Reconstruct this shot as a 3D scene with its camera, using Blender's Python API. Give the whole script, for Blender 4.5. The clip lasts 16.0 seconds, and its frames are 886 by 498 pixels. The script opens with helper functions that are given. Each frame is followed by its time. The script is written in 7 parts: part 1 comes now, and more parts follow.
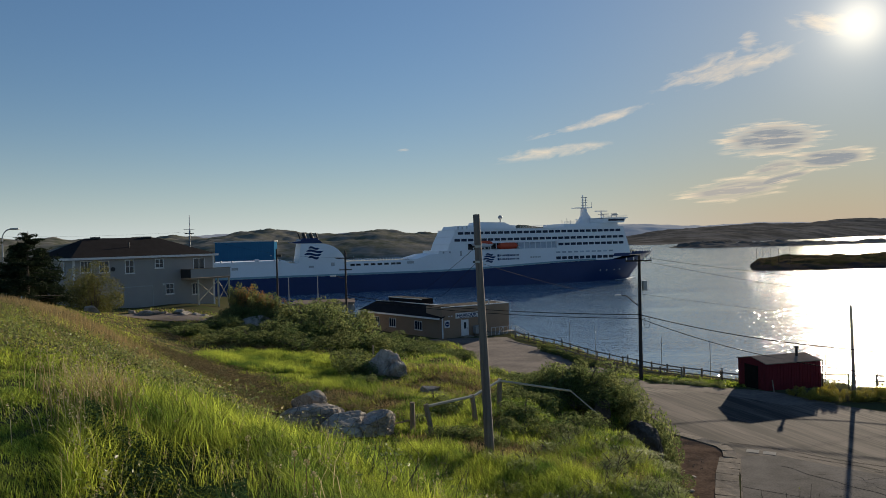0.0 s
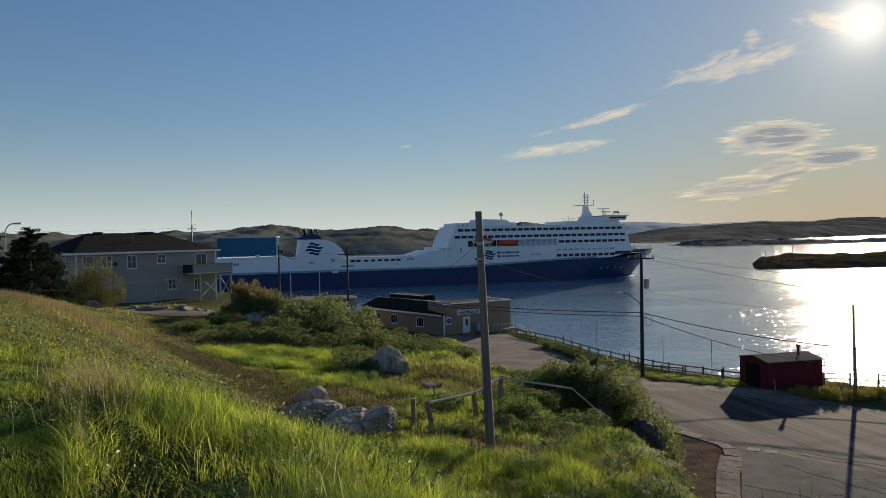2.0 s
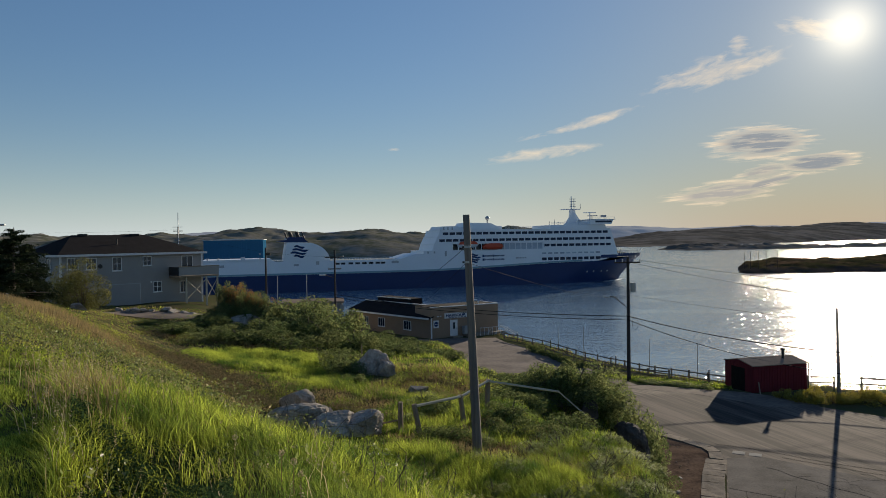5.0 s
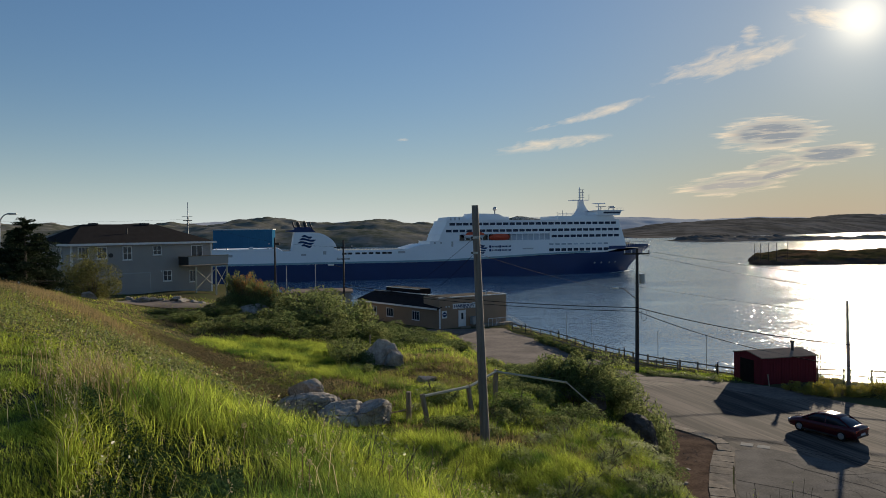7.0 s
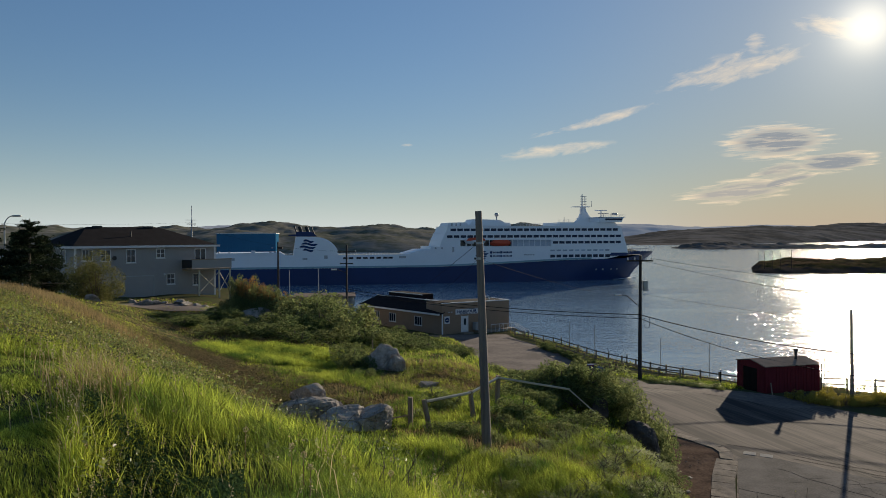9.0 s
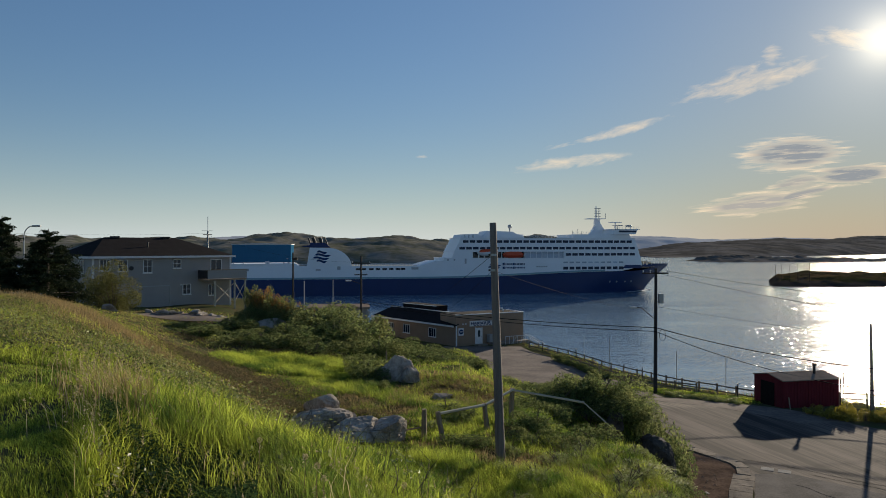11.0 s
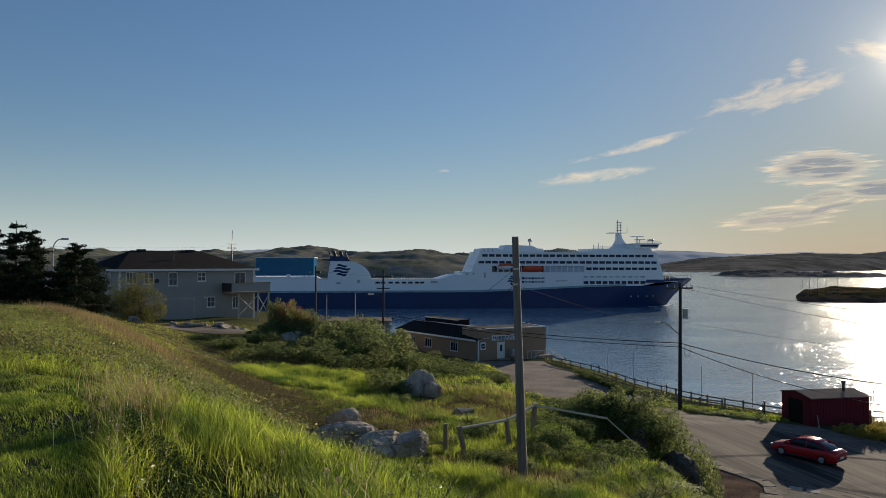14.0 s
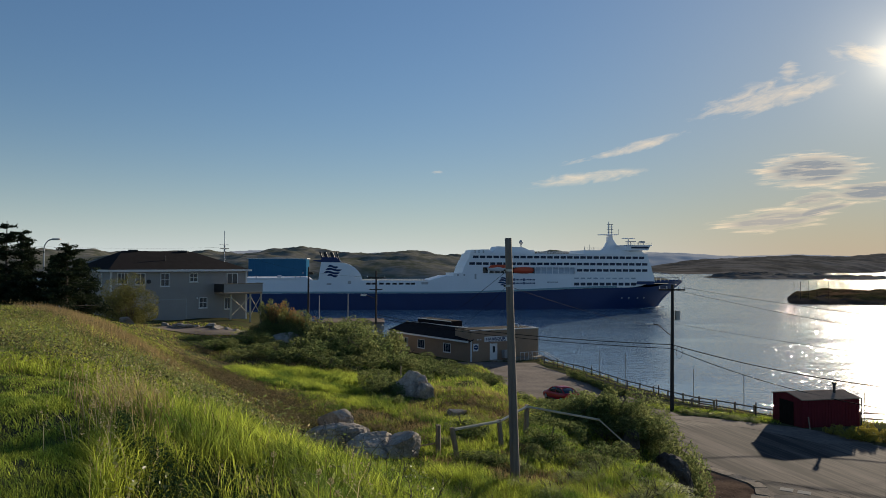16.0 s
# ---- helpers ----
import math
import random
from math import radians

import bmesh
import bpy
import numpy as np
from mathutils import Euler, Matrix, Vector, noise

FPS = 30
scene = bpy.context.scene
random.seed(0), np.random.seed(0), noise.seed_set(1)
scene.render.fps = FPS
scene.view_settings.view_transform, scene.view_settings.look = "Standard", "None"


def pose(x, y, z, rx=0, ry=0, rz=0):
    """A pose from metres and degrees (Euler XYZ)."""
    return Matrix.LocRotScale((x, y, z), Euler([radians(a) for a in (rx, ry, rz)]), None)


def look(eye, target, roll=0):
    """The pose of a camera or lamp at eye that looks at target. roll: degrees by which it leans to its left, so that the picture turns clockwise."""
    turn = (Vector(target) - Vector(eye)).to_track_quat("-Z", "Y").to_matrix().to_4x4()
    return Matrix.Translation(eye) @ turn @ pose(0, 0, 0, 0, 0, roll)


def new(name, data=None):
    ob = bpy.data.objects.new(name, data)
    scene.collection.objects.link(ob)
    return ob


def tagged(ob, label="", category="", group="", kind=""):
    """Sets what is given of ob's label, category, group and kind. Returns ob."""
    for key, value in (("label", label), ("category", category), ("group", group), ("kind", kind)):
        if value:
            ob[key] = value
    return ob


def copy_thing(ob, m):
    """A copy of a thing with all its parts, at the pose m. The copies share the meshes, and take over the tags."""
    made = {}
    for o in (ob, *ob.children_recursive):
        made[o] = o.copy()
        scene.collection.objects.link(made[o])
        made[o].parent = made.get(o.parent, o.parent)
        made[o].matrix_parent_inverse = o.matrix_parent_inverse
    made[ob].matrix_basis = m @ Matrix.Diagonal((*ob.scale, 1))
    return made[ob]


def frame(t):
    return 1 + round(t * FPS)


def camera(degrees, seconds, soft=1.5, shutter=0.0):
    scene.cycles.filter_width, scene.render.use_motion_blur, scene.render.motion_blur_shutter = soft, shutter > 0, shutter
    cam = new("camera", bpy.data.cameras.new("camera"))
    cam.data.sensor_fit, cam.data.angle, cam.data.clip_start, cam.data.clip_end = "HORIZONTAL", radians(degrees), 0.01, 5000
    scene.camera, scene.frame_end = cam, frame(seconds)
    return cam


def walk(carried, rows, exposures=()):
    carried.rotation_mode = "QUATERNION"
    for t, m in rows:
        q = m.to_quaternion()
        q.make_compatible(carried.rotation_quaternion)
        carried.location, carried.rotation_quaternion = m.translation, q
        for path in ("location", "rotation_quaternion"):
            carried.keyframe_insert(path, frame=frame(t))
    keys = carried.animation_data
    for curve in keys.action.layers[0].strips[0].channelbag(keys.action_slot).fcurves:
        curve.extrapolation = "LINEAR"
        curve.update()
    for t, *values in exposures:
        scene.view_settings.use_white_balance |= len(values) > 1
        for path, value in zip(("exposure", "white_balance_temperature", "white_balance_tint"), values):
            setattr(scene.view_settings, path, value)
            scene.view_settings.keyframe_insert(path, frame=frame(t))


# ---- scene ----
EYE = 20.0          # eye above the water, metres; the water lies at z = 0
FOV = 62.8

cam = camera(FOV, 16.0, soft=0.65)
walk(cam, [
    (0, pose(0, 0, EYE, 89.320, 1.450, -0.017)),
    (0.5, pose(0, 0, EYE, 89.234, 1.458, 0.030)),
    (1, pose(0, 0, EYE, 89.114, 1.417, 0.129)),
    (1.5, pose(0, 0, EYE, 89.035, 1.303, 0.197)),
    (2, pose(0, 0, EYE, 89.072, 1.150, 0.145)),
    (2.5, pose(0, 0, EYE, 89.220, 1.011, -0.042)),
    (3, pose(0, 0, EYE, 89.386, 0.969, -0.348)),
    (3.5, pose(0, 0, EYE, 89.472, 0.927, -0.697)),
    (4, pose(0, 0, EYE, 89.473, 0.935, -1.028)),
    (6.5, pose(0, 0, EYE, 88.744, 0.787, -0.254)),
    (7, pose(0, 0, EYE, 88.567, 0.712, -0.146)),
    (7.5, pose(0, 0, EYE, 88.463, 0.598, -0.230)),
    (8, pose(0, 0, EYE, 88.605, 0.404, -0.317)),
    (8.5, pose(0, 0, EYE, 88.770, 0.324, -0.227)),
    (9, pose(0, 0, EYE, 88.998, 0.247, 0.111)),
    (11.5, pose(0, 0, EYE, 90.166, -0.017, 1.485)),
    (12, pose(0, 0, EYE, 90.434, -0.051, 1.751)),
    (12.5, pose(0, 0, EYE, 90.644, -0.079, 2.053)),
    (13, pose(0, 0, EYE, 90.771, -0.073, 2.381)),
    (13.5, pose(0, 0, EYE, 90.872, -0.156, 2.724)),
    (14, pose(0, 0, EYE, 91.004, -0.148, 2.994)),
    (14.5, pose(0, 0, EYE, 91.166, -0.209, 3.151)),
    (15, pose(0, 0, EYE, 91.350, -0.265, 3.151)),
    (15.5, pose(0, 0, EYE, 91.377, -0.306, 2.898)),
    (16, pose(0, 0, EYE, 91.106, -0.289, 2.438)),
])
# ---- light: low evening sun over the harbour, clear sky with a few clouds ----
SUN_AZ, SUN_EL = 30.1, 13.8            # degrees east of the y axis, and up
sun_way = Vector((math.sin(radians(SUN_AZ)) * math.cos(radians(SUN_EL)),
                  math.cos(radians(SUN_AZ)) * math.cos(radians(SUN_EL)), math.sin(radians(SUN_EL))))

world = bpy.data.worlds.new("sky")
scene.world = world
world.use_nodes = True
wt = world.node_tree
wt.nodes.clear()


def wnode(kind, **inputs):
    n = wt.nodes.new(kind)
    for k, v in inputs.items():
        if isinstance(v, bpy.types.NodeSocket):
            wt.links.new(v, n.inputs[int(k[1:])])
        else:
            n.inputs[int(k[1:])].default_value = v
    return n


def wmath(op, a, b=0.0, clamp=False):
    n = wnode("ShaderNodeMath", _0=a, _1=b)
    n.operation, n.use_clamp = op, clamp
    return n.outputs[0]


sky = wt.nodes.new("ShaderNodeTexSky")
sky.sky_type = "NISHITA"
sky.sun_disc = False
sky.sun_elevation, sky.sun_rotation = radians(SUN_EL), radians(SUN_AZ)
sky.altitude, sky.air_density, sky.dust_density, sky.ozone_density = 0, 1.0, 0.25, 2.5
SKY_STRENGTH = 0.097

coord = wt.nodes.new("ShaderNodeTexCoord")
sep = wnode("ShaderNodeSeparateXYZ", _0=coord.outputs["Generated"])
fwd = wmath("MAXIMUM", sep.outputs[1], 0.05)
ca = wmath("DIVIDE", sep.outputs[0], fwd)
cb = wmath("DIVIDE", sep.outputs[2], fwd)

# clouds: centre, half length, half height, slope, cover, darkness of the core
CLOUDS = (
    (0.457, 0.128, 0.092, 0.029, 0.06, 0.70, 1.0),
    (0.536, 0.100, 0.078, 0.018, 0.06, 0.68, 1.0),
    (0.462, 0.088, 0.052, 0.014, 0.14, 0.60, 0.8),
    (0.470, 0.073, 0.060, 0.010, 0.22, 0.60, 0.9),
    (0.404, 0.060, 0.098, 0.020, 0.10, 0.64, 0.8),
    (0.393, 0.227, 0.125, 0.028, 0.27, 0.58, 0.08),
    (0.428, 0.264, 0.020, 0.020, 0.15, 0.56, 0.05),
    (0.530, 0.284, 0.064, 0.020, -0.10, 0.62, 0.05),
    (0.232, 0.163, 0.075, 0.0095, 0.27, 0.60, 0.05),
    (0.180, 0.149, 0.070, 0.008, 0.20, 0.50, 0.05),
    (0.150, 0.117, 0.110, 0.0115, 0.10, 0.62, 0.05),
    (-0.052, 0.1255, 0.020, 0.004, 0.05, 0.46, 0.05),
)
cover, core = None, None
for n, (a0, b0, la, lb, slope, dense, dark) in enumerate(CLOUDS):
    da, db = wmath("SUBTRACT", ca, a0), wmath("SUBTRACT", cb, b0)
    db = wmath("SUBTRACT", db, wmath("MULTIPLY", da, slope))
    ea, eb = wmath("DIVIDE", da, la), wmath("DIVIDE", db, lb)
    r2 = wmath("ADD", wmath("MULTIPLY", ea, ea), wmath("MULTIPLY", eb, eb))
    soft_ = dark < 0.1
    v = wnode("ShaderNodeCombineXYZ", _0=wmath("MULTIPLY", da, 26 if soft_ else 15), _1=wmath("MULTIPLY", db, 85 if soft_ else 170), _2=3.7 * n)
    tex = wt.nodes.new("ShaderNodeTexNoise")
    wt.links.new(v.outputs[0], tex.inputs["Vector"])
    tex.inputs["Scale"].default_value, tex.inputs["Detail"].default_value, tex.inputs["Roughness"].default_value = 1.0, 7, 0.62
    tex.inputs["Distortion"].default_value = 0.4
    fall = wmath("SUBTRACT", 1.0, wmath("POWER", r2, 0.75), True)
    d = wmath("ADD", wmath("MULTIPLY", tex.outputs[0], 1.5), wmath("MULTIPLY", fall, 0.55))
    d = wmath("SUBTRACT", d, 1.52 - dense)
    d = wmath("MULTIPLY", wmath("MULTIPLY", d, 1.15 if soft_ else 2.6, True), wmath("MULTIPLY", fall, 2.0 if soft_ else 3.0, True), True)
    deep = wmath("MULTIPLY", wmath("SUBTRACT", fall, 0.34), 2.6, True)
    inner = wmath("MULTIPLY", wmath("MULTIPLY", deep, wmath("MULTIPLY", wmath("SUBTRACT", tex.outputs[0], 0.26), 4.0, True)), dark)
    cover = d if cover is None else wmath("MAXIMUM", cover, d)
    core = inner if core is None else wmath("MAXIMUM", core, inner)

# glare round the sun, and the disc itself, burnt out
toward = wnode("ShaderNodeVectorMath", _0=coord.outputs["Generated"], _1=sun_way)
toward.operation = "DOT_PRODUCT"
cosine = wmath("MAXIMUM", toward.outputs["Value"], 0.0)
halo = wmath("MULTIPLY", wmath("POWER", cosine, 40.0), 0.12)
halo = wmath("ADD", halo, wmath("MULTIPLY", wmath("POWER", cosine, 380.0), 2.2))
halo = wmath("ADD", halo, wmath("MULTIPLY", wmath("POWER", cosine, 2600.0), 6.5))

warm = wnode("ShaderNodeMixRGB", _0=core, _1=(10.4, 8.2, 5.6, 1), _2=(2.7, 2.9, 3.2, 1))
# the sky's range, pressed together as haze does
lum = wnode("ShaderNodeRGBToBW", _0=sky.outputs[0])
press = wmath("DIVIDE", 1.0, wmath("ADD", 1.0, wmath("MULTIPLY", lum.outputs[0], 0.12)))
tint = wnode("ShaderNodeVectorMath", _0=sky.outputs[0], _1=(0.87, 1.0, 1.14))
tint.operation = "MULTIPLY"
pressed = wnode("ShaderNodeVectorMath", _0=tint.outputs[0])
pressed.operation = "SCALE"
side_on = wnode("ShaderNodeVectorMath", _0=coord.outputs["Generated"], _1=(math.sin(radians(SUN_AZ)), math.cos(radians(SUN_AZ)), 0))
side_on.operation = "DOT_PRODUCT"
veil = wmath("SUBTRACT", 1.0, wmath("MULTIPLY", wmath("POWER", wmath("MAXIMUM", side_on.outputs["Value"], 0.0), 14.0), 0.22))
wt.links.new(wmath("MULTIPLY", press, veil), pressed.inputs["Scale"])
# pale haze along the horizon, warmer toward the sun
low = wmath("POWER", wmath("SUBTRACT", 1.0, wmath("ABSOLUTE", sep.outputs[2]), True), 16.0)
flat = wnode("ShaderNodeVectorMath", _0=coord.outputs["Generated"], _1=(math.sin(radians(SUN_AZ)), math.cos(radians(SUN_AZ)), 0))
flat.operation = "DOT_PRODUCT"
sunward = wmath("POWER", wmath("MAXIMUM", flat.outputs["Value"], 0.0), 14.0)
haze = wnode("ShaderNodeMixRGB", _0=sunward, _1=(6.8, 7.6, 8.0, 1), _2=(4.6, 3.9, 3.35, 1))
hazed = wnode("ShaderNodeMixRGB", _0=wmath("MULTIPLY", low, 0.8), _1=pressed.outputs[0], _2=haze.outputs[0])
clouded = wnode("ShaderNodeMixRGB", _0=wmath("MULTIPLY", cover, 0.88), _1=hazed.outputs[0], _2=warm.outputs[0])
glow = wnode("ShaderNodeMixRGB", _0=1.0, _1=(0, 0, 0, 1), _2=(1.0, 0.86, 0.62, 1))
glow.inputs[1].default_value = (1.0, 0.86, 0.62, 1)
scaled = wnode("ShaderNodeVectorMath", _0=glow.outputs[0], _1=(0, 0, 0))
scaled.operation = "SCALE"
wt.links.new(halo, scaled.inputs["Scale"])
total = wnode("ShaderNodeVectorMath", _0=clouded.outputs[0], _1=scaled.outputs[0])
back = wnode("ShaderNodeBackground", _0=total.outputs[0], _1=SKY_STRENGTH)
wout = wnode("ShaderNodeOutputWorld", _0=back.outputs[0])

sun = new("sun", bpy.data.lights.new("sun", "SUN"))
sun.data.energy, sun.data.angle, sun.data.color = 4.8, radians(0.6), (1.0, 0.86, 0.66)
sun.matrix_world = look((0, 0, 60), Vector((0, 0, 60)) - sun_way)
scene.view_settings.exposure = 0.1


# ---- materials ----
def material(name, a, b=None, scale=6.0, rough=0.7, metal=0.0, bump=0.15, fine=60.0, island=0.0, each=0.0, stretch=(1, 1, 1), through_light=0.0, spec=0.5, turn=0.0, hard=0.18):
    """Two colours mixed by noise at two scales, with a fine relief. island, each: how far pieces differ in brightness."""
    m = bpy.data.materials.new(name)
    m.use_nodes = True
    nt = m.node_tree
    p = nt.nodes["Principled BSDF"]
    p.inputs["Roughness"].default_value, p.inputs["Metallic"].default_value = rough, metal
    p.inputs["Specular IOR Level"].default_value = spec
    if spec <= 0.05:
        p.inputs["IOR"].default_value = 1.0
    b = b or tuple(c * 0.75 for c in a)
    tc = nt.nodes.new("ShaderNodeTexCoord")
    mp = nt.nodes.new("ShaderNodeMapping")
    mp.inputs["Scale"].default_value = stretch
    if turn:
        mp.vector_type = "TEXTURE"
        mp.inputs["Scale"].default_value = tuple(1 / s for s in stretch)
        mp.inputs["Rotation"].default_value = (0, 0, radians(turn))
    nt.links.new(tc.outputs["Object"], mp.inputs[0])
    big, small = nt.nodes.new("ShaderNodeTexNoise"), nt.nodes.new("ShaderNodeTexNoise")
    for tex, s, det in ((big, scale, 5), (small, fine, 4)):
        tex.inputs["Scale"].default_value, tex.inputs["Detail"].default_value = s, det
        nt.links.new(mp.outputs[0], tex.inputs["Vector"])
    ramp = nt.nodes.new("ShaderNodeMapRange")
    ramp.inputs[1].default_value, ramp.inputs[2].default_value = 0.5 - hard, 0.5 + hard
    mixn = nt.nodes.new("ShaderNodeMath")
    mixn.operation = "MULTIPLY_ADD"
    mixn.inputs[1].default_value = 0.35
    nt.links.new(small.outputs[0], mixn.inputs[0])
    half = nt.nodes.new("ShaderNodeMath")
    half.operation = "MULTIPLY"
    half.inputs[1].default_value = 0.65
    nt.links.new(big.outputs[0], half.inputs[0])
    nt.links.new(half.outputs[0], mixn.inputs[2])
    nt.links.new(mixn.outputs[0], ramp.inputs[0])
    mix = nt.nodes.new("ShaderNodeMixRGB")
    mix.inputs[1].default_value, mix.inputs[2].default_value = (*a, 1), (*b, 1)
    nt.links.new(ramp.outputs[0], mix.inputs[0])
    colour = mix.outputs[0]
    if island or each:
        if island:
            rnd = nt.nodes.new("ShaderNodeNewGeometry").outputs["Random Per Island"]
        else:
            rnd = nt.nodes.new("ShaderNodeObjectInfo").outputs["Random"]
        spread = nt.nodes.new("ShaderNodeMapRange")
        spread.inputs[3].default_value, spread.inputs[4].default_value = 1 - (island or each), 1 + (island or each)
        nt.links.new(rnd, spread.inputs[0])
        hsv = nt.nodes.new("ShaderNodeHueSaturation")
        nt.links.new(spread.outputs[0], hsv.inputs["Value"])
        nt.links.new(colour, hsv.inputs["Color"])
        colour = hsv.outputs[0]
    nt.links.new(colour, p.inputs["Base Color"])
    if bump:
        bm_ = nt.nodes.new("ShaderNodeBump")
        bm_.inputs["Strength"].default_value, bm_.inputs["Distance"].default_value = bump, 0.05
        nt.links.new(mixn.outputs[0], bm_.inputs["Height"])
        nt.links.new(bm_.outputs[0], p.inputs["Normal"])
    if through_light:
        tr = nt.nodes.new("ShaderNodeBsdfTranslucent")
        nt.links.new(colour, tr.inputs[0])
        ms = nt.nodes.new("ShaderNodeMixShader")
        ms.inputs[0].default_value = through_light
        nt.links.new(p.outputs[0], ms.inputs[1])
        nt.links.new(tr.outputs[0], ms.inputs[2])
        nt.links.new(ms.outputs[0], nt.nodes["Material Output"].inputs[0])
    return m


def water_material():
    """Rippled water: ripples of four sizes, ruffled in some lanes and calmer in others."""
    m = bpy.data.materials.new("harbour_water")
    m.use_nodes = True
    nt = m.node_tree
    p = nt.nodes["Principled BSDF"]
    p.inputs["Base Color"].default_value = (0.18, 0.265, 0.34, 1)
    p.inputs["Roughness"].default_value = 0.10
    p.inputs["IOR"].default_value = 1.5
    tc = nt.nodes.new("ShaderNodeTexCoord")

    def waves(sc, stretch, turn, detail=3):
        mp = nt.nodes.new("ShaderNodeMapping")
        mp.inputs["Scale"].default_value = stretch
        mp.inputs["Rotation"].default_value = (0, 0, turn)
        nt.links.new(tc.outputs["Object"], mp.inputs[0])
        tex = nt.nodes.new("ShaderNodeTexNoise")
        tex.inputs["Scale"].default_value, tex.inputs["Detail"].default_value = sc, detail
        nt.links.new(mp.outputs[0], tex.inputs["Vector"])
        return tex.outputs[0]

    def calc(op, a, b):
        k = nt.nodes.new("ShaderNodeMath")
        k.operation = op
        for i, v in enumerate((a, b)):
            if isinstance(v, bpy.types.NodeSocket):
                nt.links.new(v, k.inputs[i])
            else:
                k.inputs[i].default_value = v
        return k.outputs[0]

    lanes = nt.nodes.new("ShaderNodeMapRange")
    lanes.inputs[1].default_value, lanes.inputs[2].default_value = 0.40, 0.60
    lanes.inputs[3].default_value, lanes.inputs[4].default_value = 0.38, 1.2
    nt.links.new(waves(0.012, (1, 3.2, 1), 0.25, 4), lanes.inputs[0])
    total = calc("MULTIPLY", waves(0.05, (1, 2.6, 1), 0.3), 0.9)
    for sc, stretch, w in ((0.30, (1, 2.6, 1), 1.25), (0.95, (1, 1.8, 1), 0.60), (2.8, (1, 1.4, 1), 0.22)):
        total = calc("ADD", total, calc("MULTIPLY", calc("MULTIPLY", waves(sc, stretch, 0.2), w), lanes.outputs[0]))
    b = nt.nodes.new("ShaderNodeBump")
    b.inputs["Strength"].default_value, b.inputs["Distance"].default_value = 0.09, 1.0
    nt.links.new(total, b.inputs["Height"])
    # wavelets: small facets, each tipped its own way, that catch the sun one by one
    mp = nt.nodes.new("ShaderNodeMapping")
    mp.inputs["Scale"].default_value = (1.5, 1.1, 1)
    nt.links.new(tc.outputs["Object"], mp.inputs[0])
    cells = nt.nodes.new("ShaderNodeTexVoronoi")
    cells.voronoi_dimensions = "2D"
    cells.inputs["Scale"].default_value = 3.0
    nt.links.new(mp.outputs[0], cells.inputs["Vector"])
    split = nt.nodes.new("ShaderNodeSeparateColor")
    nt.links.new(cells.outputs["Color"], split.inputs[0])
    r_, g_, b_ = split.outputs
    tip_ = nt.nodes.new("ShaderNodeCombineXYZ")
    for k, (one, two, less) in enumerate(((r_, b_, 1.0), (g_, b_, 1.0))):
        v = calc("SUBTRACT", calc("ADD", one, two), less) if k == 0 else calc("SUBTRACT", one, two)
        steep_ = calc("MULTIPLY", calc("MULTIPLY", v, calc("ABSOLUTE", v, 0.0)), 0.34)
        nt.links.new(calc("MULTIPLY", steep_, lanes.outputs[0]), tip_.inputs[k])
    add = nt.nodes.new("ShaderNodeVectorMath")
    nt.links.new(b.outputs[0], add.inputs[0])
    nt.links.new(tip_.outputs[0], add.inputs[1])
    unit = nt.nodes.new("ShaderNodeVectorMath")
    unit.operation = "NORMALIZE"
    nt.links.new(add.outputs[0], unit.inputs[0])
    nt.links.new(unit.outputs[0], p.inputs["Normal"])
    return m


def shore_material(name, scrub, scrub2, rock, line):
    """Scrub over bare dark rock: rock up to an uneven line above the water, scrub and outcrops above it."""
    m = material(name, scrub, scrub2, 0.06, 0.95, bump=0, fine=0.5, spec=0.05, hard=0.08)
    nt = m.node_tree
    p = nt.nodes["Principled BSDF"]
    src = p.inputs["Base Color"].links[0].from_socket
    geo = nt.nodes.new("ShaderNodeNewGeometry")
    sep_ = nt.nodes.new("ShaderNodeSeparateXYZ")
    nt.links.new(geo.outputs["Position"], sep_.inputs[0])
    tex = nt.nodes.new("ShaderNodeTexNoise")
    tex.inputs["Scale"].default_value, tex.inputs["Detail"].default_value = 0.12, 6
    nt.links.new(geo.outputs["Position"], tex.inputs["Vector"])
    k = nt.nodes.new("ShaderNodeMath")
    k.operation = "MULTIPLY_ADD"
    k.inputs[1].default_value = -line * 3.2
    nt.links.new(tex.outputs[0], k.inputs[0])
    nt.links.new(sep_.outputs[2], k.inputs[2])
    r = nt.nodes.new("ShaderNodeMapRange")
    r.inputs[1].default_value, r.inputs[2].default_value = -line * 0.8, -line * 0.3
    nt.links.new(k.outputs[0], r.inputs[0])
    mix = nt.nodes.new("ShaderNodeMixRGB")
    mix.inputs[1].default_value = (*rock, 1)
    nt.links.new(r.outputs[0], mix.inputs[0])
    nt.links.new(src, mix.inputs[2])
    nt.links.new(mix.outputs[0], p.inputs["Base Color"])
    return m


M_SOIL = material("grassy_soil", (0.065, 0.088, 0.034), (0.105, 0.082, 0.052), 0.5, 0.95, bump=0.7, fine=9, spec=0.05)
M_ASPHALT = material("worn_asphalt", (0.042, 0.036, 0.034), (0.19, 0.148, 0.118), 0.9, 0.9, bump=0.25, fine=6, stretch=(0.8, 0.035, 1), turn=21, spec=0.15, hard=0.085)
M_PATCH = material("grey_asphalt", (0.068, 0.062, 0.059), (0.148, 0.131, 0.118), 0.7, 0.95, bump=0.35, fine=9, spec=0.15, hard=0.10)
M_TAR = material("tar", (0.016, 0.014, 0.013), (0.025, 0.022, 0.02), 3, 1.0, bump=0, spec=0.0)
